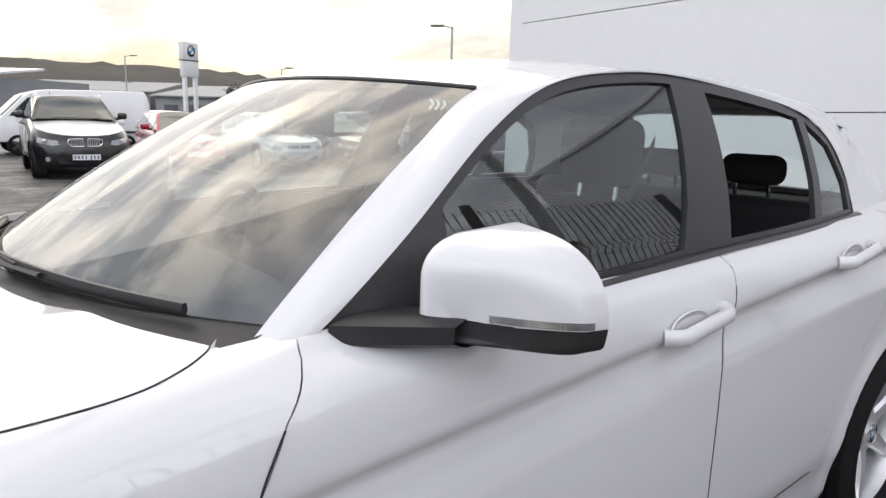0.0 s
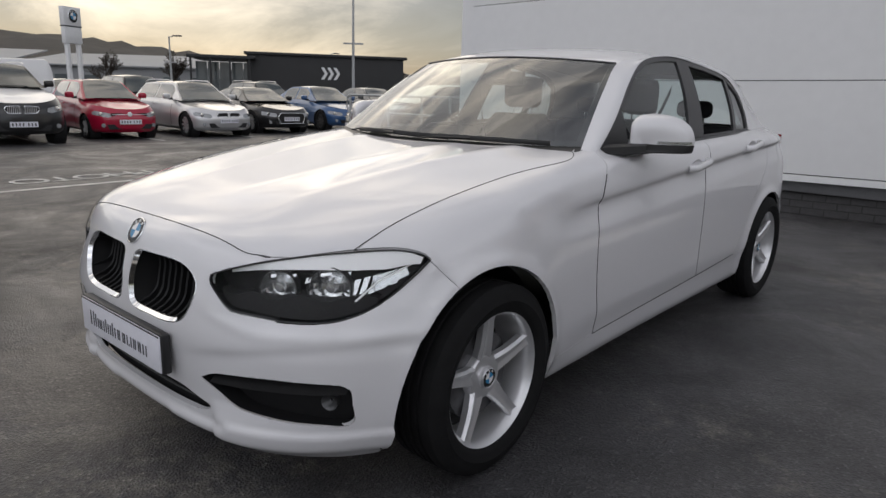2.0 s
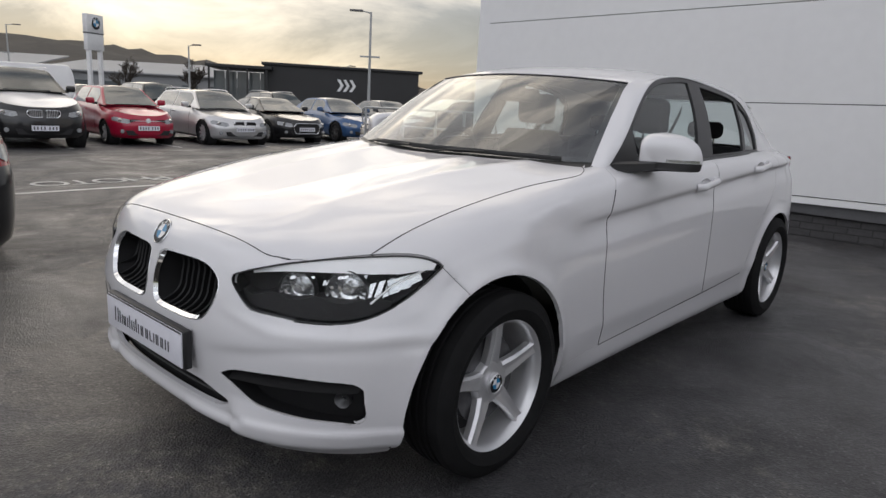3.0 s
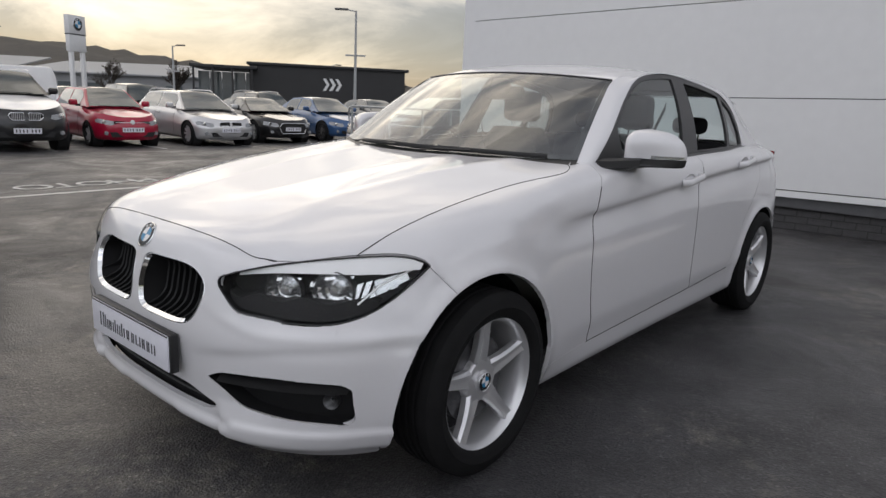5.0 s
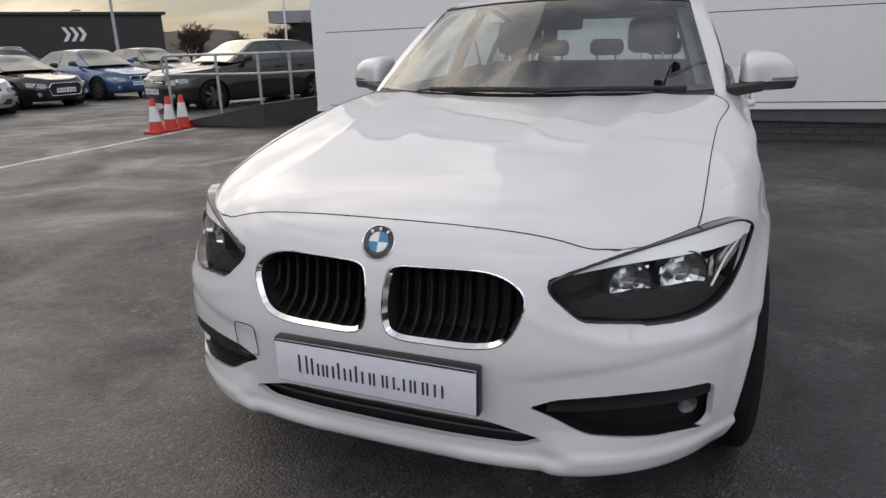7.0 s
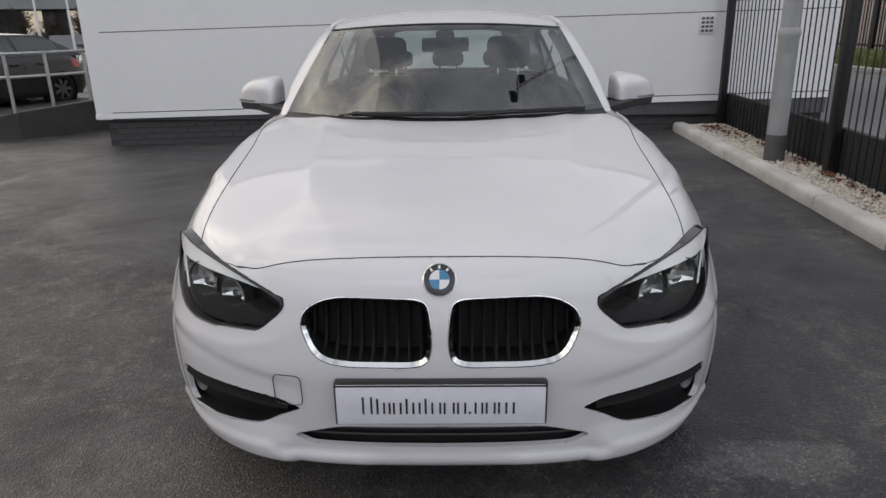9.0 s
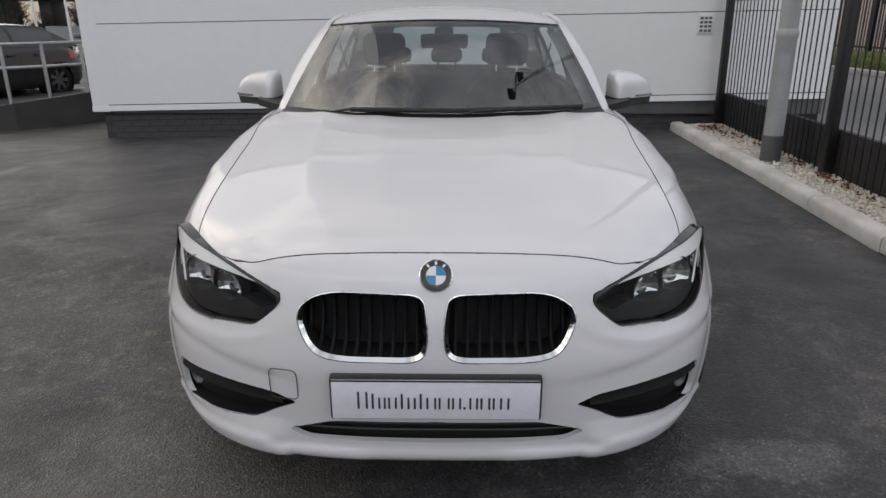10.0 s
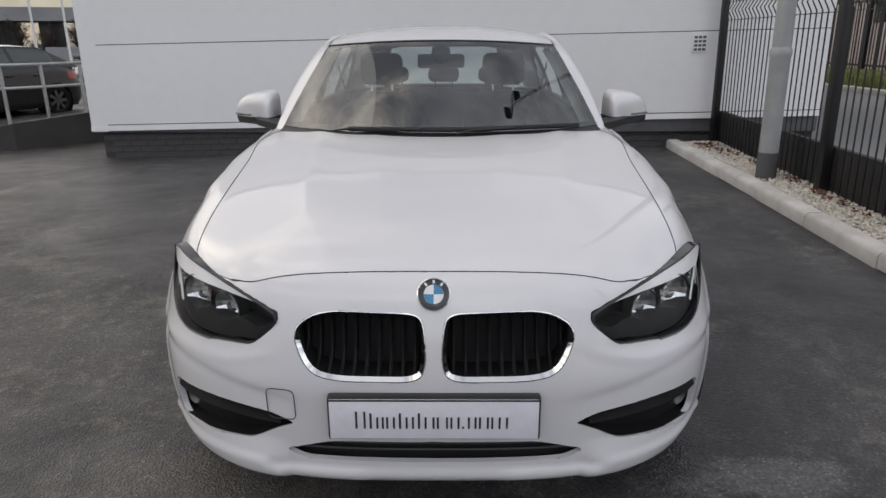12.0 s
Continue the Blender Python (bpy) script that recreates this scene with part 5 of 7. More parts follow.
# kidney grilles: chrome ring, dark well, upright slats
kid = [Vector((p[0], p[1])) for p in kidney]
both = [1, -1]
for sgn in both:
    k = part("kidney_grille", ring(kid, 0.002, 0.010, -0.006, 0.011), CHROME, HERO, "chrome kidney grille surround")
    if sgn < 0:
        k.scale.x = -1
    well = slab([(p.x, front_y(p.x, p.y) + 0.115, p.y) for p in kid], 0.01)
    part("grille_back", well, SHELL_BLACK, k)
    wall = grid([[(p.x, front_y(p.x, p.y) + d, p.y) for d in (0.008, 0.12)] for p in kid + [kid[0]]])
    part("grille_well", wall, SHELL_BLACK, k)
    for i in range(10):
        x = 0.048 + i * 0.0315
        zs = [z for z in np.linspace(0.53, 0.705, 60) if (lambda q: sum(((a.y > q[1]) != (b.y > q[1])) and q[0] < (b.x - a.x) * (q[1] - a.y) / (b.y - a.y) + a.x for a, b in zip(kid, kid[1:] + kid[:1])) % 2)((x, z))]
        if len(zs) < 4:
            continue
        z0, z1 = zs[0], zs[-1]
        pts = [(x, front_y(x, z) + 0.012 + 0.062 * (1 - abs(2 * (z - z0) / (z1 - z0) - 1) ** 4), z) for z in np.linspace(z0, z1, 12)]
        sl = bmesh.new()
        rows = []
        for q in pts:
            rows.append([sl.verts.new((q[0] - 0.0042, q[1] + 0.004, q[2])), sl.verts.new((q[0], q[1], q[2])), sl.verts.new((q[0] + 0.0042, q[1] + 0.004, q[2])), sl.verts.new((q[0] + 0.0035, q[1] + 0.045, q[2])), sl.verts.new((q[0] - 0.0035, q[1] + 0.045, q[2]))])
        for a, b in zip(rows, rows[1:]):
            for j in range(5):
                sl.faces.new((a[j], a[(j + 1) % 5], b[(j + 1) % 5], b[j]))
        bmesh.ops.recalc_face_normals(sl, faces=sl.faces)
        part("slat", sl, SLAT_BLACK, k)

# roundel: dark ring, chrome rim and quartered middle
def roundel(parent, m, r):
    hub = part("badge", lathe([(0, 0.000), (r * 0.60, 0.0), (r * 0.62, r * 0.10), (r * 0.93, r * 0.08), (r, 0.02 * r), (r, -0.06 * r), (0, -0.06 * r)], 40, "Z"), BADGE_BLACK, parent, "round badge with a blue and white quartered middle")
    hub.matrix_local = m
    part("badge_rim", lathe([(r * 0.94, 0.09 * r), (r * 0.97, 0.12 * r), (r * 1.02, 0.09 * r), (r * 1.03, -0.06 * r), (r * 0.94, -0.06 * r)], 40, "Z"), CHROME, hub)
    for q in range(4):
        bm = bmesh.new()
        c = bm.verts.new((0, 0, 0.115 * r))
        arc = [bm.verts.new((r * 0.60 * math.cos(a), r * 0.60 * math.sin(a), 0.105 * r)) for a in np.linspace(q * math.pi / 2, (q + 1) * math.pi / 2, 9)]
        for a, b in zip(arc, arc[1:]):
            bm.faces.new((c, a, b))
        part("badge_quarter", bm, (BADGE_BLUE, BADGE_WHITE)[q % 2], hub, smooth=0)
    for dx in (-0.42, 0.0, 0.42):
        a = math.pi / 2 - dx * 1.6
        bar = box(-0.07 * r, -0.10 * r, 0, 0.07 * r, 0.10 * r, 0.03 * r)
        bmesh.ops.transform(bar, matrix=Matrix.Translation((0.77 * r * math.cos(a), 0.77 * r * math.sin(a), 0.085 * r)) @ Matrix.Rotation(a - math.pi / 2, 4, "Z"), verts=bar.verts)
        part("badge_mark", bar, BADGE_WHITE, hub)
    return hub


bz = 0.745
by = front_y(0, bz)
tilt = math.atan2(float(nose(bz + 0.02)) - float(nose(bz - 0.02)), 0.04)
roundel(HERO, Matrix.Translation((0, by - 0.004, bz)) @ Matrix.Rotation(math.pi / 2 - tilt, 4, "X"), 0.041)

# number plate: holder, plate, and bars where the dealer's lettering stands
plate_y = -0.772
holder = part("plate_holder", box(-0.268, plate_y + 0.002, 0.380, 0.268, plate_y + 0.030, 0.501, 0.006), PLASTIC_BLACK, HERO, "black plate holder")
plate = part("number_plate", box(-0.262, plate_y - 0.003, 0.386, 0.262, plate_y + 0.003, 0.496, 0.002), PLATE_WHITE, HERO, "white show plate with a line of dark lettering")
part("plate_edge", box(-0.262, plate_y - 0.004, 0.4925, 0.262, plate_y - 0.002, 0.4965), PLASTIC_BLACK, plate)
xb = -0.197
for wd, hg in ((0.026, 1.5), (0.015, 1.35), (0.019, 1.0), (0.022, 1.0), (0.015, 1.35), (0.021, 1.0), (0.015, 1.35), (0.025, 1.0), (0.028, 1.0), (0.023, 1.0), (0.009, 0.22), (0.022, 1.0), (0.025, 1.0), (0.042, 1.0)):
    x1 = xb + wd
    base, h = 0.416, 0.032 * hg
    if hg < 0.5:
        bars = ((xb, base, xb + 0.006, base + 0.006),)
    elif wd < 0.018:
        bars = ((xb + 0.004, base, xb + 0.0095, base + h),)
    else:
        bars = [(x, base, x + 0.0052, base + h) for x in np.linspace(xb, x1 - 0.0052, 3 if wd > 0.035 else 2)]
    for a, b, c, d in bars:
        part("lettering_bar", box(a, plate_y - 0.0044, b, c, plate_y - 0.0028, d), INK, plate, smooth=0)
    xb = x1 + 0.0058

# tow-eye cover, outlined on the bumper's right side
tow = rounded([(-0.435, 0.405), (-0.36, 0.405), (-0.36, 0.495), (-0.435, 0.495)], 0.018)
part("tow_eye_cover", tube([(p.x, front_y(p.x, p.y) - 0.0012, p.y) for p in tow], 0.0013, 5, closed=True), TRIM_SATIN, HERO)

# lower intake mesh and fog wells
part("intake_back", grid([[(x, front_y(x, 0.30) + 0.045, z) for z in (0.255, 0.36)] for x in np.linspace(-0.43, 0.43, 17)]), SHELL_BLACK, HERO)
for z in (0.300, 0.322):
    part("intake_bar", tube([(x, front_y(x, z) + 0.030, z) for x in np.linspace(-0.37, 0.37, 19)], 0.004, 6), PLASTIC_BLACK, HERO)
fogp = [Vector((p[0], p[1])) for p in fog]
for sgn in both:
    fw = part("fog_lamp_recess", grid([[(p.x, front_y(p.x, p.y) + d, p.y) for d in (0.004, 0.06)] for p in fogp + [fogp[0]]]), SLAT_BLACK, HERO, "black fog lamp recess in the bumper")
    fw.scale.x = sgn
    part("recess_back", grid([[(x, front_y(x, z) + 0.055, z) for z in (0.27, 0.36, 0.46)] for x in np.linspace(0.33, 0.775, 15)]), SLAT_BLACK, fw)
    blade = grid([[(x, front_y(x, 0.41) + 0.002 + 0.026 * v, min(0.387 + 0.06 * (x - 0.39), 0.398) + 0.028 * v) for v in (0, 0.35, 1.0)] for x in np.linspace(0.405, 0.745, 16)])
    part("trim_blade", thick(blade, 0.008), SLAT_BLACK, fw)
    cx, cz = 0.702, 0.366
    lamp = part("fog_lamp", lathe([(0.004, 0.026), (0.012, 0.022), (0.019, 0.010), (0.023, 0.008), (0.023, 0.030), (0.0, 0.032)], 28, "Y"), ALLOY_DARK, fw, "small round fog lamp")
    lamp.matrix_local = Matrix.Translation((cx, front_y(cx, cz) + 0.020, cz)) @ Matrix.Rotation(radians(28), 4, "Z")
    cov = part("lens", lathe([(0.0, -0.002), (0.015, 0.0), (0.022, 0.005), (0.024, 0.008)], 28, "Y"), CLEAR, lamp)
    cov.visible_shadow = False

# headlamps: dark bucket, bright brow, two bowls, clear cover
lamp3 = [Vector(p) for p in lamp_outline]
INN = Vector((-0.55, 0.82, -0.02)).normalized()
cen = sum(lamp3, Vector()) / len(lamp3)


def on_front(x, z, off=0.0):
    """A point on the front corner's surface, off metres inside it."""
    p = Vector((x, front_y(x, z), z))
    return p + INN * off


upper = smooth_line([(0.408, 0.690), (0.46, 0.712), (0.56, 0.742), (0.690, 0.766), (0.765, 0.769), (0.800, 0.754), (0.813, 0.735)], 5)
lower = smooth_line([(0.408, 0.690), (0.405, 0.665), (0.440, 0.625), (0.475, 0.603), (0.53, 0.598), (0.60, 0.589), (0.68, 0.588), (0.735, 0.602), (0.773, 0.635), (0.800, 0.692), (0.813, 0.735)], 4)


def edge_z(line, x):
    xs_, zs_ = [p[0] for p in line], [p[1] for p in line]
    return float(np.interp(x, xs_, zs_))


lowx = [p for p in lower if p[0] >= 0.4055]
for sgn in both:
    body_b = grid([[tuple(p + INN * d) for d in (0.004, 0.03, 0.085)] for p in lamp3 + [lamp3[0]]])
    hl = part("headlamp", body_b, GLOSS_BLACK, HERO, "clear-lensed headlamp with a white brow and two bowls")
    hl.scale.x = sgn
    xs_ = np.linspace(0.41, 0.81, 22)
    backw = grid([[tuple(on_front(x, z, 0.085 if x < 0.72 else 0.085 - (x - 0.72) * 0.45)) for z in np.linspace(edge_z(lowx, x), edge_z(upper, x), 8)] for x in xs_])
    part("lamp_back", backw, SHELL_BLACK, hl)
    brow = grid([[tuple(on_front(x, edge_z(upper, x) - 0.003 - v * (0.006 + 0.040 * min(1, (x - 0.44) / 0.28) * (1.0 if x < 0.77 else max(0.25, 1 - (x - 0.77) / 0.05))), 0.006 + 0.004 * v)) for v in (0, 0.5, 1)] for x in np.linspace(0.450, 0.806, 26)])
    part("brow", brow, BROW_WHITE, hl, "white light-guide brow")
    tip = max(range(len(lamp3)), key=lambda i: lamp3[i].x)
    part("brow_return", grid([[tuple(p + INN * d + Vector((0, 0, -0.0032 - 0.1 * d))) for d in (0.0045, 0.012, 0.024)] for p in lamp3[tip + 1:-3]]), BROW_WHITE, hl)
    for bx, bzz, br in ((0.575, 0.664, 0.049), (0.682, 0.668, 0.057)):
        bowl = part("reflector", lathe([(0.010, 0.040), (br * 0.55, 0.032), (br * 0.85, 0.016), (br, 0.002), (br * 1.04, 0.010)], 18, "Y"), LAMP_CHROME, hl, "chrome reflector bowl", 0)
        bowl.matrix_local = Matrix.Translation(on_front(bx, bzz, 0.030)) @ Matrix.Rotation(radians(34), 4, "Z")
        part("bulb", lathe([(0.0, 0.008), (0.012, 0.010), (0.016, 0.018), (0.016, 0.05)], 16, "Y"), LAMP_CHROME, bowl)
        part("bezel", lathe([(br * 1.0, 0.001), (br * 1.04, -0.002), (br * 1.08, 0.0), (br * 1.09, 0.03), (br * 1.02, 0.03)], 32, "Y"), PLASTIC_BLACK, bowl)
    part("indicator", slab([tuple(on_front(x, z, 0.024)) for x, z in ((0.748, 0.700), (0.790, 0.722), (0.797, 0.700), (0.760, 0.662))], 0.008, INN), LAMP_CHROME, hl)
    for fi, fx in enumerate(np.linspace(0.722, 0.776, 5)):
        z0, z1 = 0.632 + 0.75 * (fx - 0.722), 0.690 + 0.42 * (fx - 0.722)
        part("reflector_rib", slab([tuple(on_front(x, z, 0.034)) for x, z in ((fx, z0), (fx + 0.009, z0 + 0.006), (fx + 0.009, z1 + 0.004), (fx, z1))], 0.006, INN), LAMP_CHROME, hl, smooth=0)
    part("side_guide", tube([tuple(on_front(x, z, 0.018)) for x, z in ((0.735, 0.640), (0.760, 0.690), (0.795, 0.728))], 0.003, 6), BROW_WHITE, hl)
    part("lamp_shelf", grid([[tuple(on_front(x, zl + (0.646 + 0.008 * math.cos((x - 0.628) * 58) - zl) * k, 0.032 - 0.010 * k)) for k in (0.05, 0.5, 1.0)] + [tuple(on_front(x, 0.646 + 0.008 * math.cos((x - 0.628) * 58), 0.075))] for x, zl in ((x, edge_z(lowx, x)) for x in np.linspace(0.428, 0.768, 24))]), SHELL_BLACK, hl, "black lower lamp mask")
    for fx, fz, fw_, fh in ((0.556, 0.694, 0.012, 0.008), (0.598, 0.698, 0.020, 0.006), (0.636, 0.688, 0.010, 0.014), (0.668, 0.704, 0.020, 0.008), (0.704, 0.707, 0.016, 0.008)):
        part("facet", slab([tuple(on_front(x, z, 0.030)) for x, z in ((fx - fw_ / 2, fz - fh / 2), (fx + fw_ / 2, fz - fh / 2 + 0.003), (fx + fw_ / 2, fz + fh / 2 + 0.003), (fx - fw_ / 2, fz + fh / 2))], 0.004, INN), LAMP_CHROME, hl, smooth=0)
    cover = PANELS[P_LAMP].copy()
    for v in cover.verts:
        v.co += INN * 0.002
    cv = part("lamp_cover", cover, CLEAR, hl, "clear lamp cover")
    cv.visible_shadow = False
    part("lamp_seal", tube([tuple(p + INN * 0.003) for p in lamp3], 0.0024, 6, closed=True), PLASTIC_BLACK, hl)

# ---- wheels ----
def hero_wheel(yc, xc, left):
    w = part("wheel", lathe([(0.150, -0.11), (0.210, -0.10), (0.220, -0.085), (0.210, -0.07), (0.204, 0.04), (0.214, 0.068), (0.222, 0.080), (0.2265, 0.086), (0.2255, 0.091), (0.218, 0.090), (0.210, 0.080), (0.202, 0.060), (0.198, -0.05), (0.150, -0.07)], 72), ALLOY, HERO, "silver five-spoke alloy wheel")
    tyre = [(0.217, -0.098), (0.232, -0.106), (0.262, -0.108), (0.292, -0.098), (0.306, -0.086), (0.3085, -0.07)]
    for g in (-0.045, -0.015, 0.015, 0.045):
        tyre += [(0.3095, g - 0.008), (0.302, g - 0.006), (0.302, g + 0.006), (0.3095, g + 0.008)]
    tyre += [(0.3085, 0.07), (0.306, 0.086), (0.292, 0.098), (0.278, 0.104), (0.262, 0.107), (0.258, 0.1095), (0.254, 0.1075), (0.236, 0.105), (0.227, 0.097), (0.217, 0.088)]
    part("tyre", lathe(tyre, 72), RUBBER, w, "black road tyre")
    part("brake_disc", lathe([(0.06, 0.0), (0.145, 0.0), (0.145, 0.022), (0.06, 0.022)], 40), ALLOY_DARK, w)
    part("barrel_back", lathe([(0.0, -0.05), (0.203, -0.05)], 40), SHELL_BLACK, w)
    hub_r = [(0.0, 0.062), (0.030, 0.062), (0.034, 0.060), (0.036, 0.052), (0.070, 0.050), (0.078, 0.040), (0.080, 0.0), (0.0, 0.0)]
    part("hub", lathe(hub_r, 40), ALLOY, w)
    for s in range(5):
        a = 2 * math.pi * s / 5 + (math.pi / 2)
        bm = bmesh.new()
        rows = []
        for r_, half, x0 in ((0.050, 0.036, 0.048), (0.080, 0.031, 0.056), (0.115, 0.026, 0.063), (0.16, 0.0225, 0.069), (0.198, 0.0225, 0.073), (0.216, 0.028, 0.078)):
            rows.append([bm.verts.new((x0 - 0.034, r_, -half * 0.9)), bm.verts.new((x0 - 0.010, r_, -half)), bm.verts.new((x0 + 0.001, r_, -half * 0.72)), bm.verts.new((x0 - 0.0045, r_, -half * 0.10)),
                         bm.verts.new((x0 - 0.0045, r_, half * 0.10)), bm.verts.new((x0 + 0.001, r_, half * 0.72)), bm.verts.new((x0 - 0.010, r_, half)), bm.verts.new((x0 - 0.034, r_, half * 0.9))])
        for p, q in zip(rows, rows[1:]):
            for j in range(8):
                bm.faces.new((p[j], p[(j + 1) % 8], q[(j + 1) % 8], q[j]))
        bmesh.ops.rotate(bm, verts=bm.verts, cent=(0, 0, 0), matrix=Matrix.Rotation(a, 3, "X"))
        bmesh.ops.recalc_face_normals(bm, faces=bm.faces)
        part("spoke", bm, ALLOY, w, smooth=28)
        bolt = part("wheel_bolt", lathe([(0.0, 0.046), (0.0075, 0.046), (0.0085, 0.042), (0.0085, 0.02)], 12), ALLOY_DARK, w)
        b = a + math.pi / 5
        bolt.location = (0.004, 0.056 * math.cos(b), 0.056 * math.sin(b))
    cap = roundel(w, Matrix.Translation((0.064, 0, 0)) @ Matrix.Rotation(math.pi / 2, 4, "Y") @ Matrix.Rotation(math.pi / 2, 4, "Z"), 0.031)
    w.location = (xc if left else -xc, yc, 0.3095)
    if not left:
        w.rotation_euler = (0.4, 0, math.pi)
    else:
        w.rotation_euler = (radians(4 if yc < 1 else 20), 0, 0)
    return w


for yc, xc in ((0.0, 0.768), (2.69, 0.781)):
    for left in (True, False):
        hero_wheel(yc, xc, left)

# ---- door mirrors ----
# outline of the housing seen from ahead, from its middle: tall at the inner third, low at the tip, flat below
CAP = [Vector(p) for p in rounded([(-0.112, -0.086), (-0.110, 0.050), (-0.085, 0.074), (0.030, 0.062), (0.088, 0.024), (0.106, -0.030), (0.098, -0.078)], [0.018, 0.02, 0.025, 0.06, 0.04, 0.02, 0.014], 5)]
NC = len(CAP)
BOXY = 3.6
for sgn in both:
    sec = []
    for g in np.linspace(0.03, 1.0, 20):
        v = 1 - (1 - g ** BOXY) ** (1 / BOXY)
        sec.append([(0.848 + (p[0] + 0.044) * g, 1.062 - (0.182 - 0.125 * np.clip((p[0] * g + 0.10) / 0.2, 0, 1) ** 1.5) * (1 - v),
                     1.000 + (p[1] + 0.048) * (g if p[1] > -0.048 else 0.6 + 0.4 * g)) for p in CAP])
    hm = grid(sec, close_v=True)
    hm.verts.ensure_lookup_table()
    hm.faces.new([hm.verts[i] for i in range(NC)])
    bmesh.ops.recalc_face_normals(hm, faces=hm.faces)
    lowf = cut(hm, [(0.7, 0.90), (1.3, 0.90), (1.3, 1.003), (0.7, 1.003)], flank, (1, 0, 0))
    low = lift(hm, lowf)
    bmesh.ops.delete(hm, geom=lowf, context="FACES")
    mo = part("door_mirror", rim(hm, 0.0012, 0.006, keep_mid=False), PAINT_WHITE, HERO, "white door mirror on a black foot with an indicator strip")
    mo.scale.x = sgn
    part("mirror_base_cover", rim(low, 0.0008, 0.006, keep_mid=False), PLASTIC_BLACK, mo, "black lower mirror cover")
    strip_ = []
    for g in np.linspace(0.30, 0.985, 14):
        v = 1 - (1 - g ** BOXY) ** (1 / BOXY)
        strip_.append((0.848 + 0.148 * g + 0.002, 1.062 - (0.182 - 0.125 * min(1, (0.104 * g + 0.10) / 0.2) ** 1.5) * (1 - v) - 0.004))
    part("indicator_strip", thick(grid([[(x, y, z) for z in (1.007, 1.012, 1.017)] for x, y in strip_]), 0.005), LAMP_CHROME, mo, "clear indicator strip")
    part("mirror_glass", slab([(0.812, 1.055, 0.995), (0.965, 1.055, 0.998), (0.978, 1.055, 1.065), (0.90, 1.055, 1.098), (0.815, 1.055, 1.09)], 0.004), CHROME, mo)
    arm = grid([[(0.735 + 0.13 * t, 0.87 + 0.09 * t + dy * (0.075 - 0.025 * t), 0.972 + 0.014 * t + dz * (0.024 - 0.004 * t)) for dy, dz in ((-1, -0.6), (-0.6, -1), (0.6, -1), (1, -0.6), (1, 0.6), (0.6, 1), (-0.6, 1), (-1, 0.6))] for t in np.linspace(0, 1, 6)], close_v=True)
    bmesh.ops.recalc_face_normals(arm, faces=arm.faces)
    part("mirror_foot", arm, PLASTIC_BLACK, mo)

# ---- door handles ----
for dl, dr, y0, z0 in ((DOOR_L, DOOR_R, 1.455, 0.868), (RDOOR_L, RDOOR_R, 2.215, 0.925)):
    for door, sgn in ((dl, 1), (dr, -1)):
        pts = []
        for t in np.linspace(0, 1, 15):
            y, z = y0 + 0.205 * t, z0 + 0.026 * t
            lift_ = 0.030 * min(1, t / 0.14, (1 - t) / 0.10) ** 0.7 if 0 < t < 1 else 0.0
            pts.append((float(side_x(y, z)) + lift_, y, z))
        h = part("door_handle", tube(pts, 0.0135, 10, 1.25), PAINT_WHITE, door, "white pull door handle")
        h.scale.x = sgn
        cup = lathe([(0.0, -0.006), (0.040, -0.002), (0.048, 0.003), (0.050, 0.0)], 28)
        bmesh.ops.scale(cup, verts=cup.verts, vec=(1, 1.35, 0.62))
        cp = part("handle_cup", cup, PAINT_WHITE, h)
        cp.location = (float(side_x(y0 + 0.085, z0 + 0.01)) + 0.001, y0 + 0.085, z0 + 0.010)
        part("lock_seam", tube([(float(side_x(y0 + 0.155, z)) + 0.031, y0 + 0.155, z) for z in np.linspace(z0 + 0.004, z0 + 0.036, 5)], 0.0014, 5), TRIM_SATIN, h)

# ---- scuttle, wipers ----
part("scuttle", grid([[(0.70 * u, 0.405 + 0.215 * u * u + (0.085 + 0.035 * u * u) * v, 0.945 + 0.026 * v + (0.012 + 0.008 * u * u) * v * v) for v in np.linspace(0, 1, 5)] for u in np.linspace(-1, 1, 30)]), PLASTIC_BLACK, HERO, "black plastic scuttle panel")


def on_screen(u, v, off):
    return tuple(screen(u, v) + np.array((0, -0.5, 0.86)) * off)


for a, b, pivot in (((-0.55, 0.0), (0.30, 0.008), (-0.63, -0.03)), ((0.02, 0.012), (0.86, -0.004), (0.10, -0.03))):
    wip = part("wiper", tube([on_screen(a[0] + (b[0] - a[0]) * t, a[1] + (b[1] - a[1]) * t + 0.012 * math.sin(math.pi * t), 0.014) for t in np.linspace(0, 1, 12)], 0.006, 6, 1.8), PLASTIC_BLACK, HERO, "black windscreen wiper")
    part("wiper_arm", tube([on_screen(pivot[0], pivot[1], 0.02), on_screen(pivot[0] + 0.1, 0.0, 0.018), on_screen(0.5 * (a[0] + b[0]), 0.5 * (a[1] + b[1]) + 0.004, 0.018)], 0.008, 6, 0.6), PLASTIC_BLACK, wip)

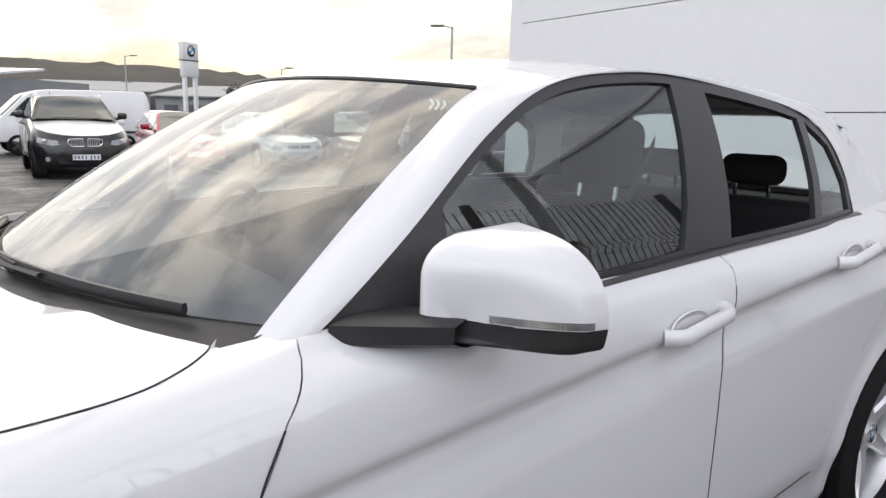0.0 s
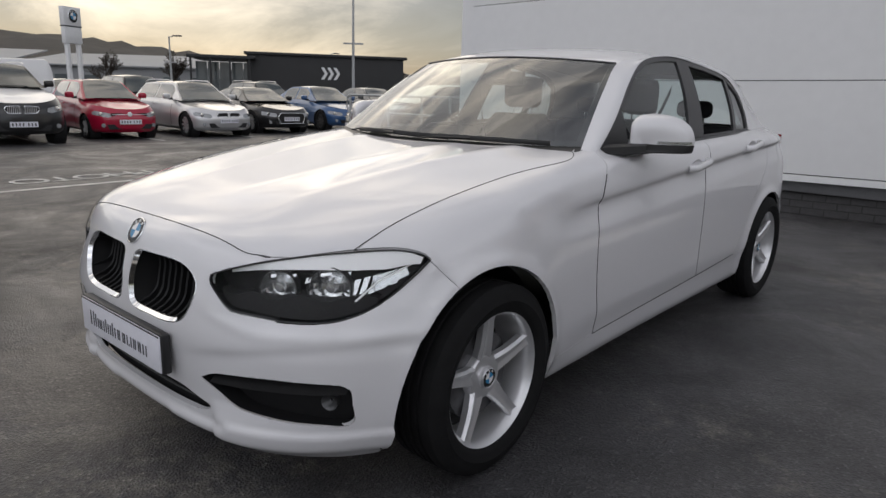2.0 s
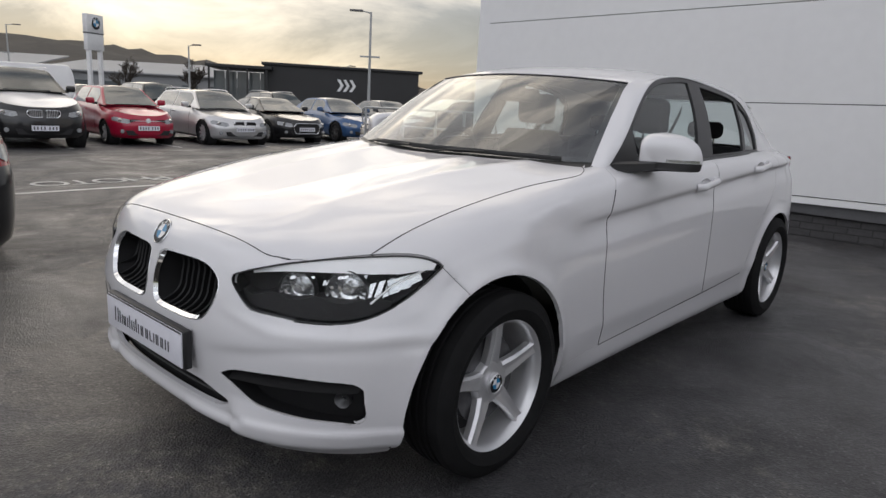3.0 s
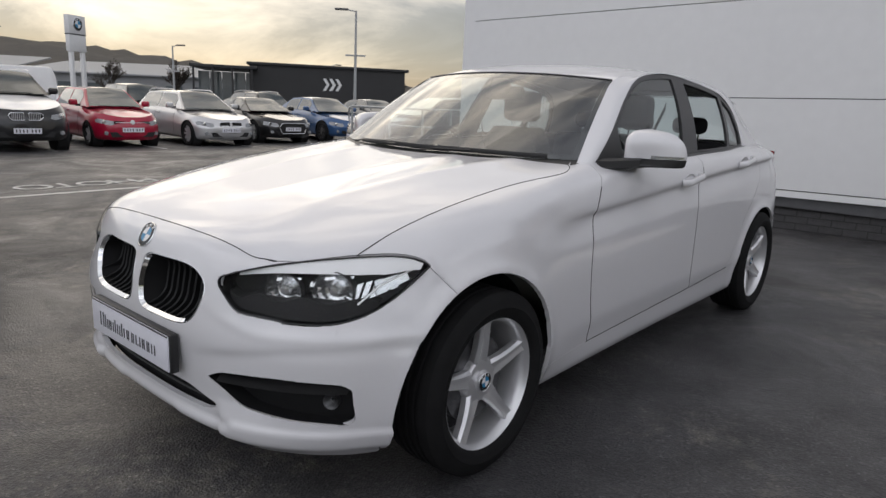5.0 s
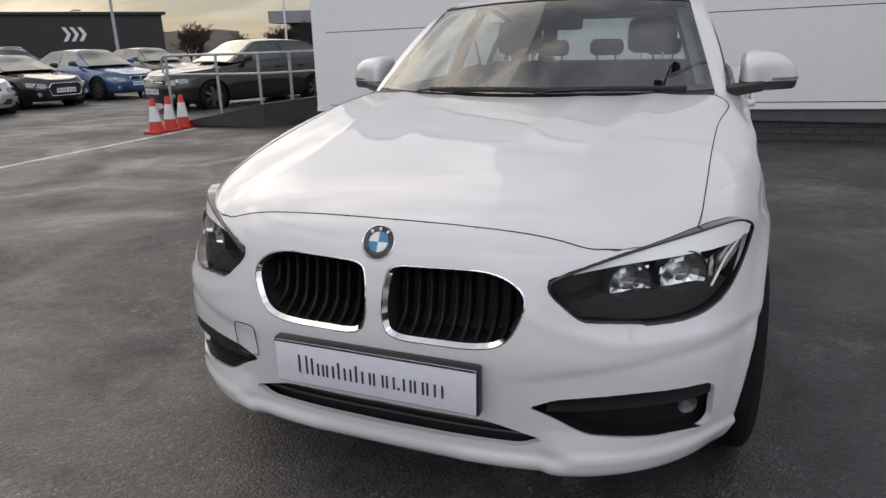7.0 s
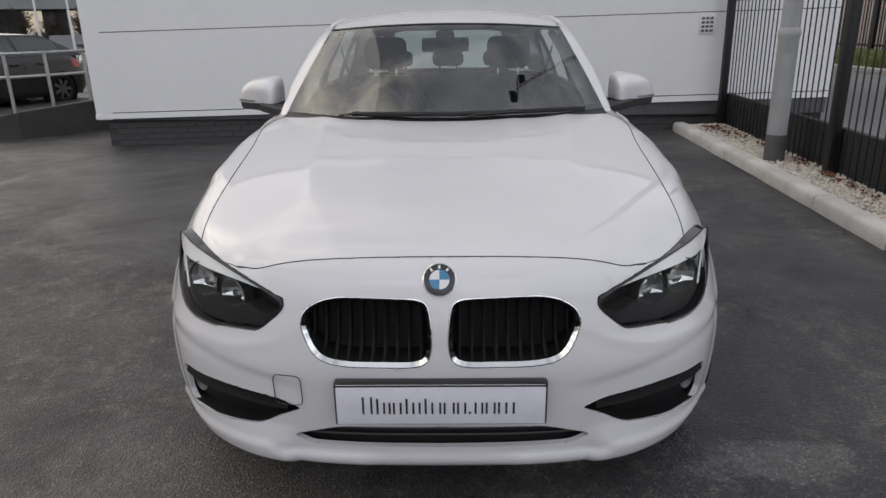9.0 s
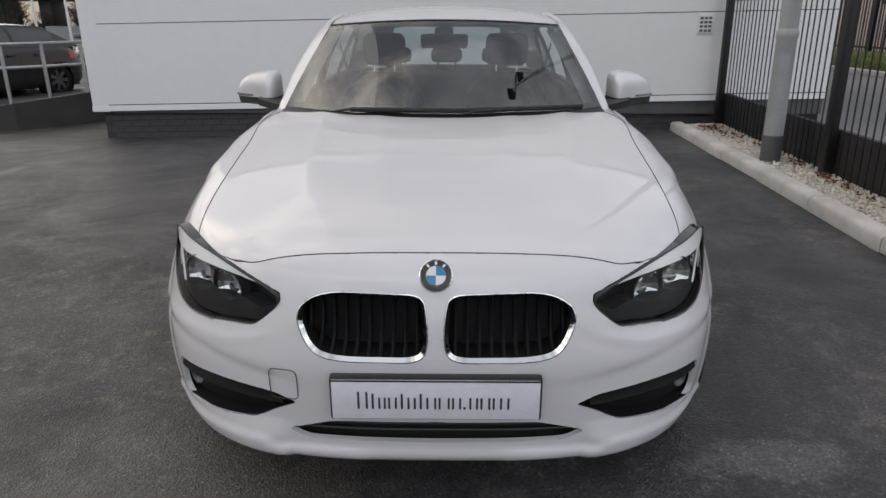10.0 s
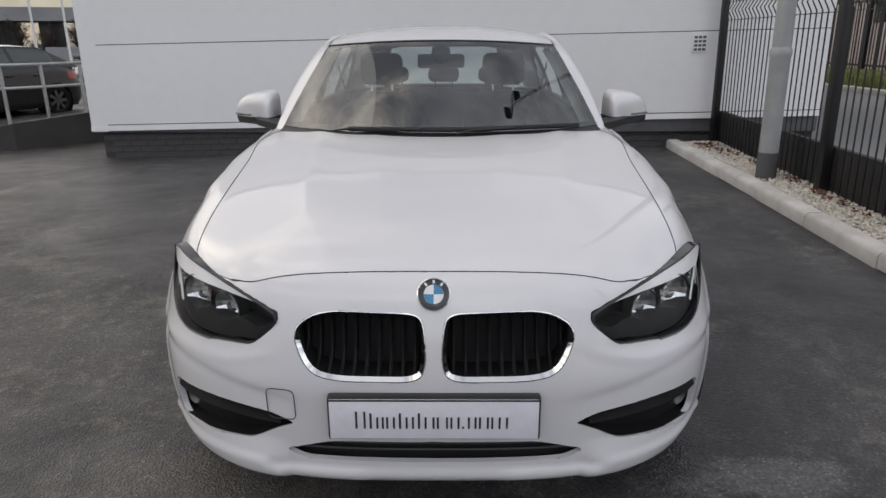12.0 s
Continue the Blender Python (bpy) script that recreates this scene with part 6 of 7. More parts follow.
# ---- cabin ----
cab = box(-0.68, 0.55, 0.28, 0.68, 3.3, 0.34, 0.02)
part("cabin_floor", cab, CABIN, HERO)
both_sides("door_card", thick(grid([[(0.705 - 0.02 * math.sin(math.pi * k), y, 0.33 + 0.64 * k) for k in np.linspace(0, 1, 8)] for y in np.linspace(0.75, 2.7, 14)]), 0.02), CABIN)
part("headlining", grid([[(x, y, float(roof_z(x, y)) - 0.022) for y in np.linspace(1.22, 3.0, 14)] for x in np.linspace(-0.53, 0.53, 11)]), HEADLINER, HERO)
both_sides("pillar_trim", grid([[tuple(screen(1, v) + np.array((dx, 0.035, -0.02 + dz))) for dx, dz in ((-0.055, 0), (-0.02, -0.004), (0.012, -0.012))] for v in np.linspace(0, 1, 8)]), HEADLINER)
dash = []
for x in np.linspace(-0.68, 0.68, 20):
    w = x / 0.68
    dash.append([(x, 0.52 + 0.18 * w * w, 0.955), (x, 0.75, 0.962 + 0.018 * math.exp(-((x + 0.36) / 0.16) ** 2)), (x, 0.90, 0.955 + 0.02 * math.exp(-((x + 0.36) / 0.16) ** 2)), (x, 0.94, 0.90), (x, 0.92, 0.78), (x, 0.98, 0.70), (x, 0.92, 0.45)])
part("dashboard", grid(dash), CABIN, HERO, "dark dashboard")
wheel_m = Matrix.Translation((-0.36, 1.06, 0.90)) @ Matrix.Rotation(radians(-24), 4, "X")
sw = part("steering_wheel", lathe([(0.17 + 0.015 * math.cos(a), 0.015 * math.sin(a)) for a in np.linspace(0, 2 * math.pi, 13)], 40, "Y"), CABIN, HERO, "black steering wheel")
sw.matrix_local = wheel_m
part("steering_boss", lathe([(0.0, 0.03), (0.05, 0.028), (0.065, 0.01), (0.06, -0.05), (0.0, -0.05)], 24, "Y"), CABIN, sw)
for a in (0.15, math.pi - 0.15, -math.pi / 2):
    part("steering_spoke", rod((0.05 * math.cos(a), 0, 0.05 * math.sin(a)), (0.165 * math.cos(a), 0, 0.165 * math.sin(a)), 0.016), CABIN, sw)
im = part("rear_view_mirror", box(-0.115, 1.135, 1.215, 0.115, 1.165, 1.282, 0.014), PLASTIC_BLACK, HERO, "black rear-view mirror behind the windscreen")
part("mirror_stem", box(-0.045, 1.08, 1.245, 0.045, 1.15, 1.318, 0.02), PLASTIC_BLACK, im)


def soft(x0, y0, z0, x1, y1, z1, r=0.04):
    return box(x0, y0, z0, x1, y1, z1, min(r, 0.48 * min(abs(x1 - x0), abs(y1 - y0), abs(z1 - z0))), 4)


def seat(x, y, wide=0.50):
    s = part("seat", soft(x - wide / 2, y - 0.27, 0.42, x + wide / 2, y + 0.25, 0.56, 0.05), SEAT, HERO, "dark cloth seat")
    bm = bmesh.new()
    rows = []
    for t in np.linspace(0, 1, 9):
        z, yy = 0.50 + 0.56 * t, y + 0.20 + 0.17 * t
        hw = wide / 2 * (1.0 if t < 0.7 else 1.0 - 0.42 * ((t - 0.7) / 0.3) ** 1.6)
        rows.append([bm.verts.new((x + hw * a, yy + b * 0.065 + (0.0 if b > 0 else -0.03 * abs(a) ** 2), z + c)) for a, b, c in ((-1, 0, 0), (-0.9, -1, 0), (-0.5, -0.7, 0), (0, -0.62, 0), (0.5, -0.7, 0), (0.9, -1, 0), (1, 0, 0), (0.9, 1, 0), (0, 1.1, 0), (-0.9, 1, 0))])
    for a, b in zip(rows, rows[1:]):
        for j in range(10):
            bm.faces.new((a[j], a[(j + 1) % 10], b[(j + 1) % 10], b[j]))
    bm.faces.new(rows[-1])
    bmesh.ops.recalc_face_normals(bm, faces=bm.faces)
    part("backrest", bm, SEAT, s, smooth=70)
    hr = part("headrest", soft(x - 0.125, y + 0.335, 1.095, x + 0.125, y + 0.43, 1.275, 0.045), SEAT, s)
    for dx in (-0.06, 0.06):
        part("headrest_post", rod((x + dx, y + 0.375, 1.03), (x + dx, y + 0.385, 1.12), 0.007), CHROME, hr)
    return s


seat(0.36, 1.45)
seat(-0.36, 1.45)
bench = part("rear_bench", soft(-0.62, 2.15, 0.45, 0.62, 2.65, 0.60, 0.06), SEAT, HERO, "dark cloth rear bench")
part("bench_back", soft(-0.62, 2.60, 0.55, 0.62, 2.74, 1.02, 0.06), SEAT, bench)
for x in (-0.36, 0.0, 0.36):
    hr = part("headrest", soft(x - 0.11, 2.64, 1.06, x + 0.11, 2.73, 1.165, 0.04), SEAT, bench)
    for dx in (-0.06, 0.06):
        part("headrest_post", rod((x + dx, 2.69, 1.0), (x + dx, 2.69, 1.08), 0.007), CHROME, hr)
part("parcel_shelf", box(-0.55, 2.72, 0.965, 0.55, 3.25, 0.985, 0.008), CABIN, HERO)
both_sides("seat_belt", thick(grid([[(0.60 - 0.24 * t + 0.03 * math.sin(math.pi * t), 1.62 + 0.12 * (1 - t) - 0.02, 1.22 - 0.52 * t + w) for w in (-0.02, 0.02)] for t in np.linspace(0, 1, 10)]), 0.002), PLASTIC_BLACK)
# ---- other parked cars ----
def paint(name, c, metal=0.0):
    return mat(name, c, 0.32, metal=metal, vary=0.06, scale=2, fine=200, coat=1.0, rvary=0.04, spec=0.25)


P_SILVER, P_RED, P_BLACK = paint("silver_paint", (0.58, 0.58, 0.585), 0.6), paint("red_paint", (0.36, 0.006, 0.034)), paint("black_paint", (0.010, 0.010, 0.011))
P_BLUE, P_GREY, P_WHITE, P_BROWN = paint("blue_paint", (0.035, 0.09, 0.21), 0.2), paint("grey_paint", (0.10, 0.105, 0.11), 0.3), paint("white_paint", (0.74, 0.74, 0.74)), paint("dark_bronze_paint", (0.050, 0.046, 0.044), 0.4)
CAR_GLASS = mat("dark_car_glass", (0.022, 0.034, 0.035), 0.04, vary=0.3, scale=3, coat=1.0, rvary=0.02)
LAMP_FACE = mat("pale_lamp_lens", (0.26, 0.27, 0.28), 0.12, vary=0.3, scale=20, coat=1.0)

WHEEL_DATA = {}


def road_wheel(parent, x, y, r, rim_mat, spokes=10):
    """A wheel with tyre, rim dish and spokes; alike wheels share their meshes."""
    key = (round(r, 3), rim_mat.name, spokes)
    s = 1 if x > 0 else -1
    if key not in WHEEL_DATA:
        rr_ = r * 0.70
        t = lathe([(rr_, -0.10), (r * 0.86, -0.11), (r * 0.96, -0.095), (r, -0.07), (r, 0.07), (r * 0.96, 0.095), (r * 0.86, 0.11), (rr_, 0.10), (rr_ * 0.97, 0.02)], 32)
        d = lathe([(0.0, 0.0), (rr_ * 0.9, -0.01), (rr_ * 0.95, 0.085), (rr_, 0.10)], 32)
        sp = bmesh.new()
        for k in range(spokes):
            a = 2 * math.pi * k / spokes
            b = box(0.055, rr_ * 0.12, -0.035 * 5 / spokes - 0.008, 0.085, rr_ * 0.97, 0.035 * 5 / spokes + 0.008)
            bmesh.ops.rotate(b, verts=b.verts, cent=(0, 0, 0), matrix=Matrix.Rotation(a, 3, "X"))
            me = bpy.data.meshes.new("t")
            b.to_mesh(me)
            b.free()
            sp.from_mesh(me)
            bpy.data.meshes.remove(me)
        lathe([(0.0, 0.092), (rr_ * 0.16, 0.09), (rr_ * 0.2, 0.055)], 16, bm=sp)
        w = part("wheel", t, RUBBER, parent)
        a, b = part("rim", d, SHELL_BLACK, w), part("spokes", sp, rim_mat, w, smooth=0)
        WHEEL_DATA[key] = (w.data, a.data, b.data)
    else:
        m1, m2, m3 = WHEEL_DATA[key]
        w = new("wheel", m1)
        w.parent = parent
        for nm, m in (("rim", m2), ("spokes", m3)):
            o = new(nm, m)
            o.parent = w
    w.location = (x, y, r)
    w.rotation_euler = (0.3 * y, 0, 0 if s > 0 else math.pi)
    return w


def parked_car(name, label, m, body, bonnet=None, L=4.3, W=1.78, H=1.45, wb=2.65, fo=0.80, wr=0.315, hood=0.92, belt=0.98, nose_h=0.68, ws0=0.35, ws1=1.25, rr0=2.75, rr1=3.45,
               clear=0.20, lower=None, grille="wide", rim_mat=None, spokes=10, tint=None, tail_only=False, roof_in=0.60, plate=PLATE_WHITE, rails=False, lamp_z=0.0, rear_n=2.8, tail_insert=False, tail_z=None):
    """A car with its front axle at y = 0 and its nose towards -y."""
    car = thing(name, label, "car", m, group="parked cars")
    nose_y, tail_y, hw = -fo, L - fo, W / 2
    n, yc, yr = 2.8, 0.05, tail_y - 0.75
    bonnet = bonnet or body
    rim_mat = rim_mat or ALLOY
    nf, ns, nr_, nv = 22, 34, 14, 14
    af = np.linspace(0, math.pi / 2, nf) ** 1.0
    yside = np.linspace(yc, yr, ns + 1)[1:]
    ar = np.linspace(math.pi / 2, 0, nr_)[1:]
    top_y = spline((nose_y, nose_h), (nose_y + 0.25, nose_h + 0.10), (ws0 - 0.2, hood - 0.06), (ws0 + 0.35, belt - 0.02), (rr0, belt + 0.02), (tail_y, belt))
    nose_p = spline((clear, 0.10), (clear + 0.1, 0.02), (0.5, 0.0), (nose_h - 0.05, 0.05), (nose_h, 0.09), (1.2, 0.3))
    tail_p = spline((clear, 0.12), (0.4, 0.0), (0.62, 0.0), (0.75, 0.06), (belt, 0.12))
    sect = spline((0.0, -0.10), (0.06, -0.03), (0.25, -0.01), (0.5, 0.0), (0.72, -0.02), (0.9, -0.06), (1.0, -0.12))
    P = []
    for c in range(nf + ns + nr_ - 1):
        row = []
        for v in np.linspace(0, 1, nv):
            if c < nf:
                a = af[c]
                yt = yc - (yc - nose_y - 0.10) * math.cos(a) ** (2 / n)
                z = clear + (float(top_y(yt)) - clear) * v
                w_ = hw + float(sect(v))
                x, y = w_ * math.sin(a) ** (2 / n), yc - (yc - nose_y - float(nose_p(z))) * math.cos(a) ** (2 / n)
            elif c < nf + ns:
                y = yside[c - nf]
                z = clear + (float(top_y(y)) - clear) * v
                x = hw + float(sect(v))
                for q in (0.0, wb):
                    x += 0.015 * math.exp(-((math.hypot(y - q, z - wr) - wr - 0.05) / 0.05) ** 2)
            else:
                a = ar[c - nf - ns]
                z = clear + (float(top_y(tail_y)) - clear) * v
                w_ = hw + float(sect(v))
                x, y = w_ * math.sin(a) ** (2 / rear_n), yr + (tail_y - float(tail_p(z)) - yr) * math.cos(a) ** (2 / rear_n)
            row.append((x, y, z))
        P.append(row)
    P = np.array(P)
    P[0, :, 0] = P[-1, :, 0] = 0
    sk = grid(P)
    bmesh.ops.recalc_face_normals(sk, faces=sk.faces)
    for q in (0.0, wb):
        cutf = cut(sk, [(q + (wr + 0.05) * math.cos(a), wr - 0.01 + (wr + 0.05) * math.sin(a)) for a in np.linspace(0, 2 * math.pi, 28, endpoint=False)], flank, (1, 0, 0))
        bmesh.ops.delete(sk, geom=cutf, context="FACES")
    lz = nose_h - 0.06 + lamp_z
    lamp = cut(sk, [(hw * 0.50, lz - 0.075), (hw * 0.60, lz - 0.10), (hw * 0.90, lz - 0.04), (hw * 0.925, lz + 0.04), (hw * 0.86, lz + 0.06), (hw * 0.52, lz + 0.005)], face, (0, 1, 0), near=lambda c: c.y < nose_y + 0.40)
    lamp_bm = lift(sk, lamp)
    bmesh.ops.delete(sk, geom=lamp, context="FACES")
    t0, t1 = tail_z or (belt - 0.25, belt - 0.08)
    tl = cut(sk, [(hw * 0.62, t0 + 0.01), (hw * 1.05, t0), (hw * 1.05, t1), (hw * 0.60, t1)], face, (0, 1, 0), near=lambda c: c.y > yr + 0.15)
    tail_bm = lift(sk, tl)
    tail_keep = tail_bm.copy()
    bmesh.ops.delete(sk, geom=tl, context="FACES")
    if lower:
        lowf = cut(sk, [(-9, clear - 0.1), (9, clear - 0.1), (9, 0.52), (-9, 0.52)], flank, (1, 0, 0))
        low_bm = lift(sk, lowf)
        bmesh.ops.delete(sk, geom=lowf, context="FACES")
        part("lower_body", mirrored(low_bm, join=True), lower, car)
    part("body", mirrored(sk, join=True), body, car)
    part("inner_shell", box(-hw + 0.15, nose_y + 0.50, clear - 0.02, hw - 0.15, tail_y - 0.35, belt - 0.25), SHELL_BLACK, car)
    for b_, nm, mt in ((lamp_bm, "headlamp", LAMP_FACE), (tail_bm, "tail_lamp", RED_LAMP)):
        for v in b_.verts:
            v.co += Vector((-0.001, 0.003 if nm == "headlamp" else -0.003, 0))
        o = mirrored(b_)
        la, lb = part(nm, b_, mt, car), part(nm, o, mt, car)
        if nm == "headlamp":
            for s in (1, -1):
                part("lamp_bowl", lathe([(0.0, -0.004), (0.05, 0.0), (0.058, 0.02)], 14, "Y"), LAMP_CHROME, la if s > 0 else lb).location = (s * hw * 0.74, -float(yc - (yc - nose_y - 0.03) * (1 - 0.74 ** n) ** (1 / n)) * -1 - 0.004, lz - 0.02)
    # bonnet and rear deck
    H_ = []
    top_edge = [tuple(p) for p in P[:, -1]]
    cnt = nf + int(np.searchsorted(yside, ws0 + 0.30))
    for c in range(cnt):
        a = np.array(top_edge[c])
        g = np.array((0.0, 0.0 + (ws0 + 0.25) * c / (cnt - 1)))
        row = []
        for w in np.linspace(0, 1, 9):
            x, y = a[0] * (1 - w), a[1] * (1 - w) + g[1] * w
            mid = float(np.interp(y, [nose_y + 0.08, nose_y + 0.3, ws0, ws0 + 0.4], [nose_h + 0.01, nose_h + 0.12, hood, hood + 0.03]))
            k = min(1.0, w * 1.6)
            row.append((x, y, a[2] * (1 - k) + mid * k))
        H_.append(row)
    part("bonnet", mirrored(grid(H_), join=True), bonnet, car)
    deck = [c for c in range(len(P)) if P[c, -1, 1] > rr1 - 0.25]
    part("boot_lid", mirrored(grid([[(P[c, -1, 0] * (1 - w), P[c, -1, 1], P[c, -1, 2] + 0.035 * math.sin(w * math.pi / 2)) for w in np.linspace(0, 1, 6)] for c in deck]), join=True), body, car)
    if tail_insert:
        ins = tail_keep
        tri = lift(ins, cut(ins, [(hw * 0.70, t1 - 0.03), (hw * 1.03, t1 - 0.02), (hw * 1.03, t1 - 0.075), (hw * 0.90, t0 + 0.03)], face, (0, 1, 0)))
        ins.free()
        for v in tri.verts:
            v.co += Vector((0.004, 0.006, 0))
        for b_ in (mirrored(tri), tri):
            part("reversing_lamp", b_, LAMP_FACE, car, "clear reversing lamp in the red cluster")
        for zz, dd in ((0.655, 0.012), (0.27, 0.010)):
            part("bumper_ledge", tube([(hw * math.sin(a) ** (2 / rear_n), yr + (tail_y - 0.01 - yr) * math.cos(a) ** (2 / rear_n) + dd, zz) for a in np.linspace(0.0, 1.25, 16)], 0.014, 6), body, car)
    # cabin: belt, rail and roof by station
    rin = hw * roof_in
    st = [(ws0, 0.0, belt - 0.02), (ws0 + (ws1 - ws0) * 0.5, 0.5, 0), (ws1, 1.0, 0), ((ws1 + rr0) / 2, 1.06, 0), (rr0, 0.94, 0), ((rr0 + rr1) / 2, 0.5, 0), (rr1, 0.0, 0)]
    hfun = spline(*[(a, b) for a, b, _ in st[:3]] + [((ws1 + rr0) / 2, 1.03), (rr0, 0.97), ((rr0 + rr1) / 2, 0.55), (rr1, 0.0)])
    base = belt - 0.01

    def cabin(y, u):
        """u: 0 at the window line, 1 at the rail, 2 at the middle of the roof."""
        h = float(hfun(y)) * (H - base)
        bx, rx = hw - 0.115, rin + (hw - 0.115 - rin) * (1 - min(1, h / (H - base)))
        if u <= 1:
            return (bx + (rx - bx) * (u ** 1.15), y, base + h * 0.93 * u)
        return (rx * (2 - u), y, base + h * (0.93 + 0.07 * math.sin((u - 1) * math.pi / 2)))

    ysC = np.concatenate([np.linspace(ws0, ws1, 10), np.linspace(ws1, rr0, 16)[1:], np.linspace(rr0, rr1, 8)[1:]])
    us = list(np.linspace(0, 1, 6)) + list(np.linspace(1, 2, 8))[1:]
    part("cabin", mirrored(grid([[cabin(y, u) for u in us] for y in ysC]), join=True), body, car)
    # glass: screen, back light and side windows, a little proud of the cabin
    def off(p, d): return (p[0] + d[0], p[1] + d[1], p[2] + d[2])
    gl = tint or CAR_GLASS
    scr = grid([[off(cabin(ws0 + (ws1 - ws0) * t, u), (0, -0.012, 0.012)) for t in np.linspace(0.03, 0.93, 8)] for u in np.linspace(1.10, 2, 8)])
    part("windscreen", mirrored(scr, join=True), gl, car)
    bk = grid([[off(cabin(rr0 + (rr1 - rr0) * t, u), (0, 0.012, 0.010)) for t in np.linspace(0.10, 0.92, 8)] for u in np.linspace(1.12, 2, 8)])
    part("rear_window", mirrored(bk, join=True), gl, car)
    mid = ws1 + (rr0 - ws1) * 0.42
    for nm, a, b in (("front_side_window", ws0 + (ws1 - ws0) * 0.62, mid - 0.03), ("rear_side_window", mid + 0.05, rr0 + (rr1 - rr0) * 0.30)):
        g = grid([[off(cabin(y, u), (0.007, 0, 0)) for u in np.linspace(0.08, 0.90, 6)] for y in np.linspace(a, b, 12)])
        o = mirrored(g)
        part(nm, g, gl, car)
        part(nm, o, gl, car)
    # door seams, handles, mirrors
    for s in (1, -1):
        for y0 in (ws0 + 0.38, mid + 0.02, rr0 - 0.12):
            part("door_seam", tube([(s * (hw + float(sect(v)) + 0.001), y0, clear + (float(top_y(y0)) - clear) * v) for v in np.linspace(0.12, 0.98, 8)], 0.004, 4), SHELL_BLACK, car)
        for y0 in (mid - 0.28, rr0 - 0.40):
            part("door_handle", box(s * (hw - 0.05), y0, belt - 0.145, s * (hw + 0.012), y0 + 0.18, belt - 0.118, 0.008), body, car)
        mm = part("door_mirror", soft(s * (hw - 0.03), ws0 + 0.33, belt + 0.02, s * (hw + 0.17), ws0 + 0.47, belt + 0.17, 0.045), body, car)
        part("mirror_foot", box(s * (hw - 0.10), ws0 + 0.37, belt, s * (hw + 0.02), ws0 + 0.43, belt + 0.06, 0.01), PLASTIC_BLACK, mm)
        for q in (0.0, wb):
            road_wheel(car, s * (hw - 0.115), q, wr, rim_mat, spokes)
            lin = part("wheel_arch_liner", lathe([(wr + 0.06, 0.0), (wr + 0.06, 0.25), (0.02, 0.25)], 24), SHELL_BLACK, car)
            lin.location, lin.rotation_euler = (s * (hw - 0.03), q, wr), (0, 0, math.pi if s > 0 else 0)
    if rails:
        for s in (1, -1):
            part("roof_rail", tube([(s * (rin + 0.02), y, base + float(hfun(y)) * (H - base) * 0.97 + 0.045 * min(1, 6 * (y - ws1 - 0.05), 6 * (rr0 + 0.05 - y))) for y in np.linspace(ws1 + 0.06, rr0 + 0.03, 14)], 0.014, 6), ALLOY, car)
    # front: grille, intake, fog lamps, plate
    fy = nose_y - 0.004
    gz = nose_h - 0.07
    if grille == "kidney":
        for s in (1, -1):
            o = rounded([(s * 0.03, gz - 0.10), (s * 0.04, gz + 0.06), (s * 0.30, gz + 0.05), (s * 0.33, gz - 0.02), (s * 0.26, gz - 0.10)], 0.03)
            k = part("kidney_grille", slab([(p[0], fy + 0.03 + 0.10 * p[0] ** 2, p[1]) for p in o], 0.05), SHELL_BLACK, car)
            part("grille_ring", tube([(p[0], fy + 0.026 + 0.10 * p[0] ** 2, p[1]) for p in o], 0.011, 6, closed=True), CHROME, k)
            for i in range(7):
                x = s * (0.06 + 0.034 * i)
                part("slat", box(x - 0.006, fy + 0.022 + 0.10 * x * x, gz - 0.09, x + 0.006, fy + 0.05, gz + 0.045), ALLOY if lower else PLASTIC_BLACK, k, smooth=0)
    elif grille == "wide":
        part("grille", slab([(x, fy + 0.035 + 0.12 * x * x, z) for x, z in ((-0.42, gz + 0.02), (0.42, gz + 0.02), (0.44, gz - 0.045), (-0.44, gz - 0.045))], 0.04), SHELL_BLACK, car)
        part("grille_bar", tube([(x, fy + 0.03 + 0.12 * x * x, gz - 0.012) for x in np.linspace(-0.42, 0.42, 9)], 0.006, 5), CHROME, car)
        part("badge", lathe([(0.0, -0.012), (0.05, -0.008), (0.058, 0.01)], 20, "Y"), BADGE_WHITE, car).location = (0, fy + 0.02, gz - 0.005)
    else:
        o = rounded([(-0.40, 0.33), (0.40, 0.33), (0.47, 0.52), (0.38, gz + 0.03), (-0.38, gz + 0.03), (-0.47, 0.52)], 0.05)
        k = part("grille", slab([(p[0], fy - 0.004 + 0.12 * p[0] ** 2, p[1]) for p in o], 0.05), SHELL_BLACK, car)
        part("grille_ring", tube([(p[0], fy - 0.010 + 0.12 * p[0] ** 2, p[1]) for p in o], 0.012, 6, closed=True), CHROME, k)
    part("lower_intake", slab([(x, fy + 0.012 + 0.10 * x * x, z) for x, z in ((-0.55, clear + 0.20), (0.55, clear + 0.20), (0.50, clear + 0.08), (-0.50, clear + 0.08))], 0.03), SHELL_BLACK, car)
    for s in (1, -1):
        part("fog_lamp", lathe([(0.0, -0.01), (0.045, -0.006), (0.052, 0.02)], 14, "Y"), LAMP_FACE, car).location = (s * hw * 0.72, fy + 0.115, clear + 0.17)
    for yy, pm, zz, d in ((fy - 0.012, plate, 0.46 + 0.3 * (clear - 0.2), -1), (tail_y + 0.012, PLATE_YELLOW, 0.70, 1)):
        pl = part("number_plate", box(-0.26, yy - 0.006, zz - 0.056, 0.26, yy + 0.03 * (1 if d < 0 else -1) , zz + 0.056), pm, car)
        for i in range(7):
            x = -0.215 + i * 0.066 + (0.03 if i > 3 else 0)
            part("plate_bar", box(x - 0.013, yy + d * 0.007, zz - 0.032, x + 0.013, yy + d * 0.0062, zz + 0.032), INK, pl, smooth=0)
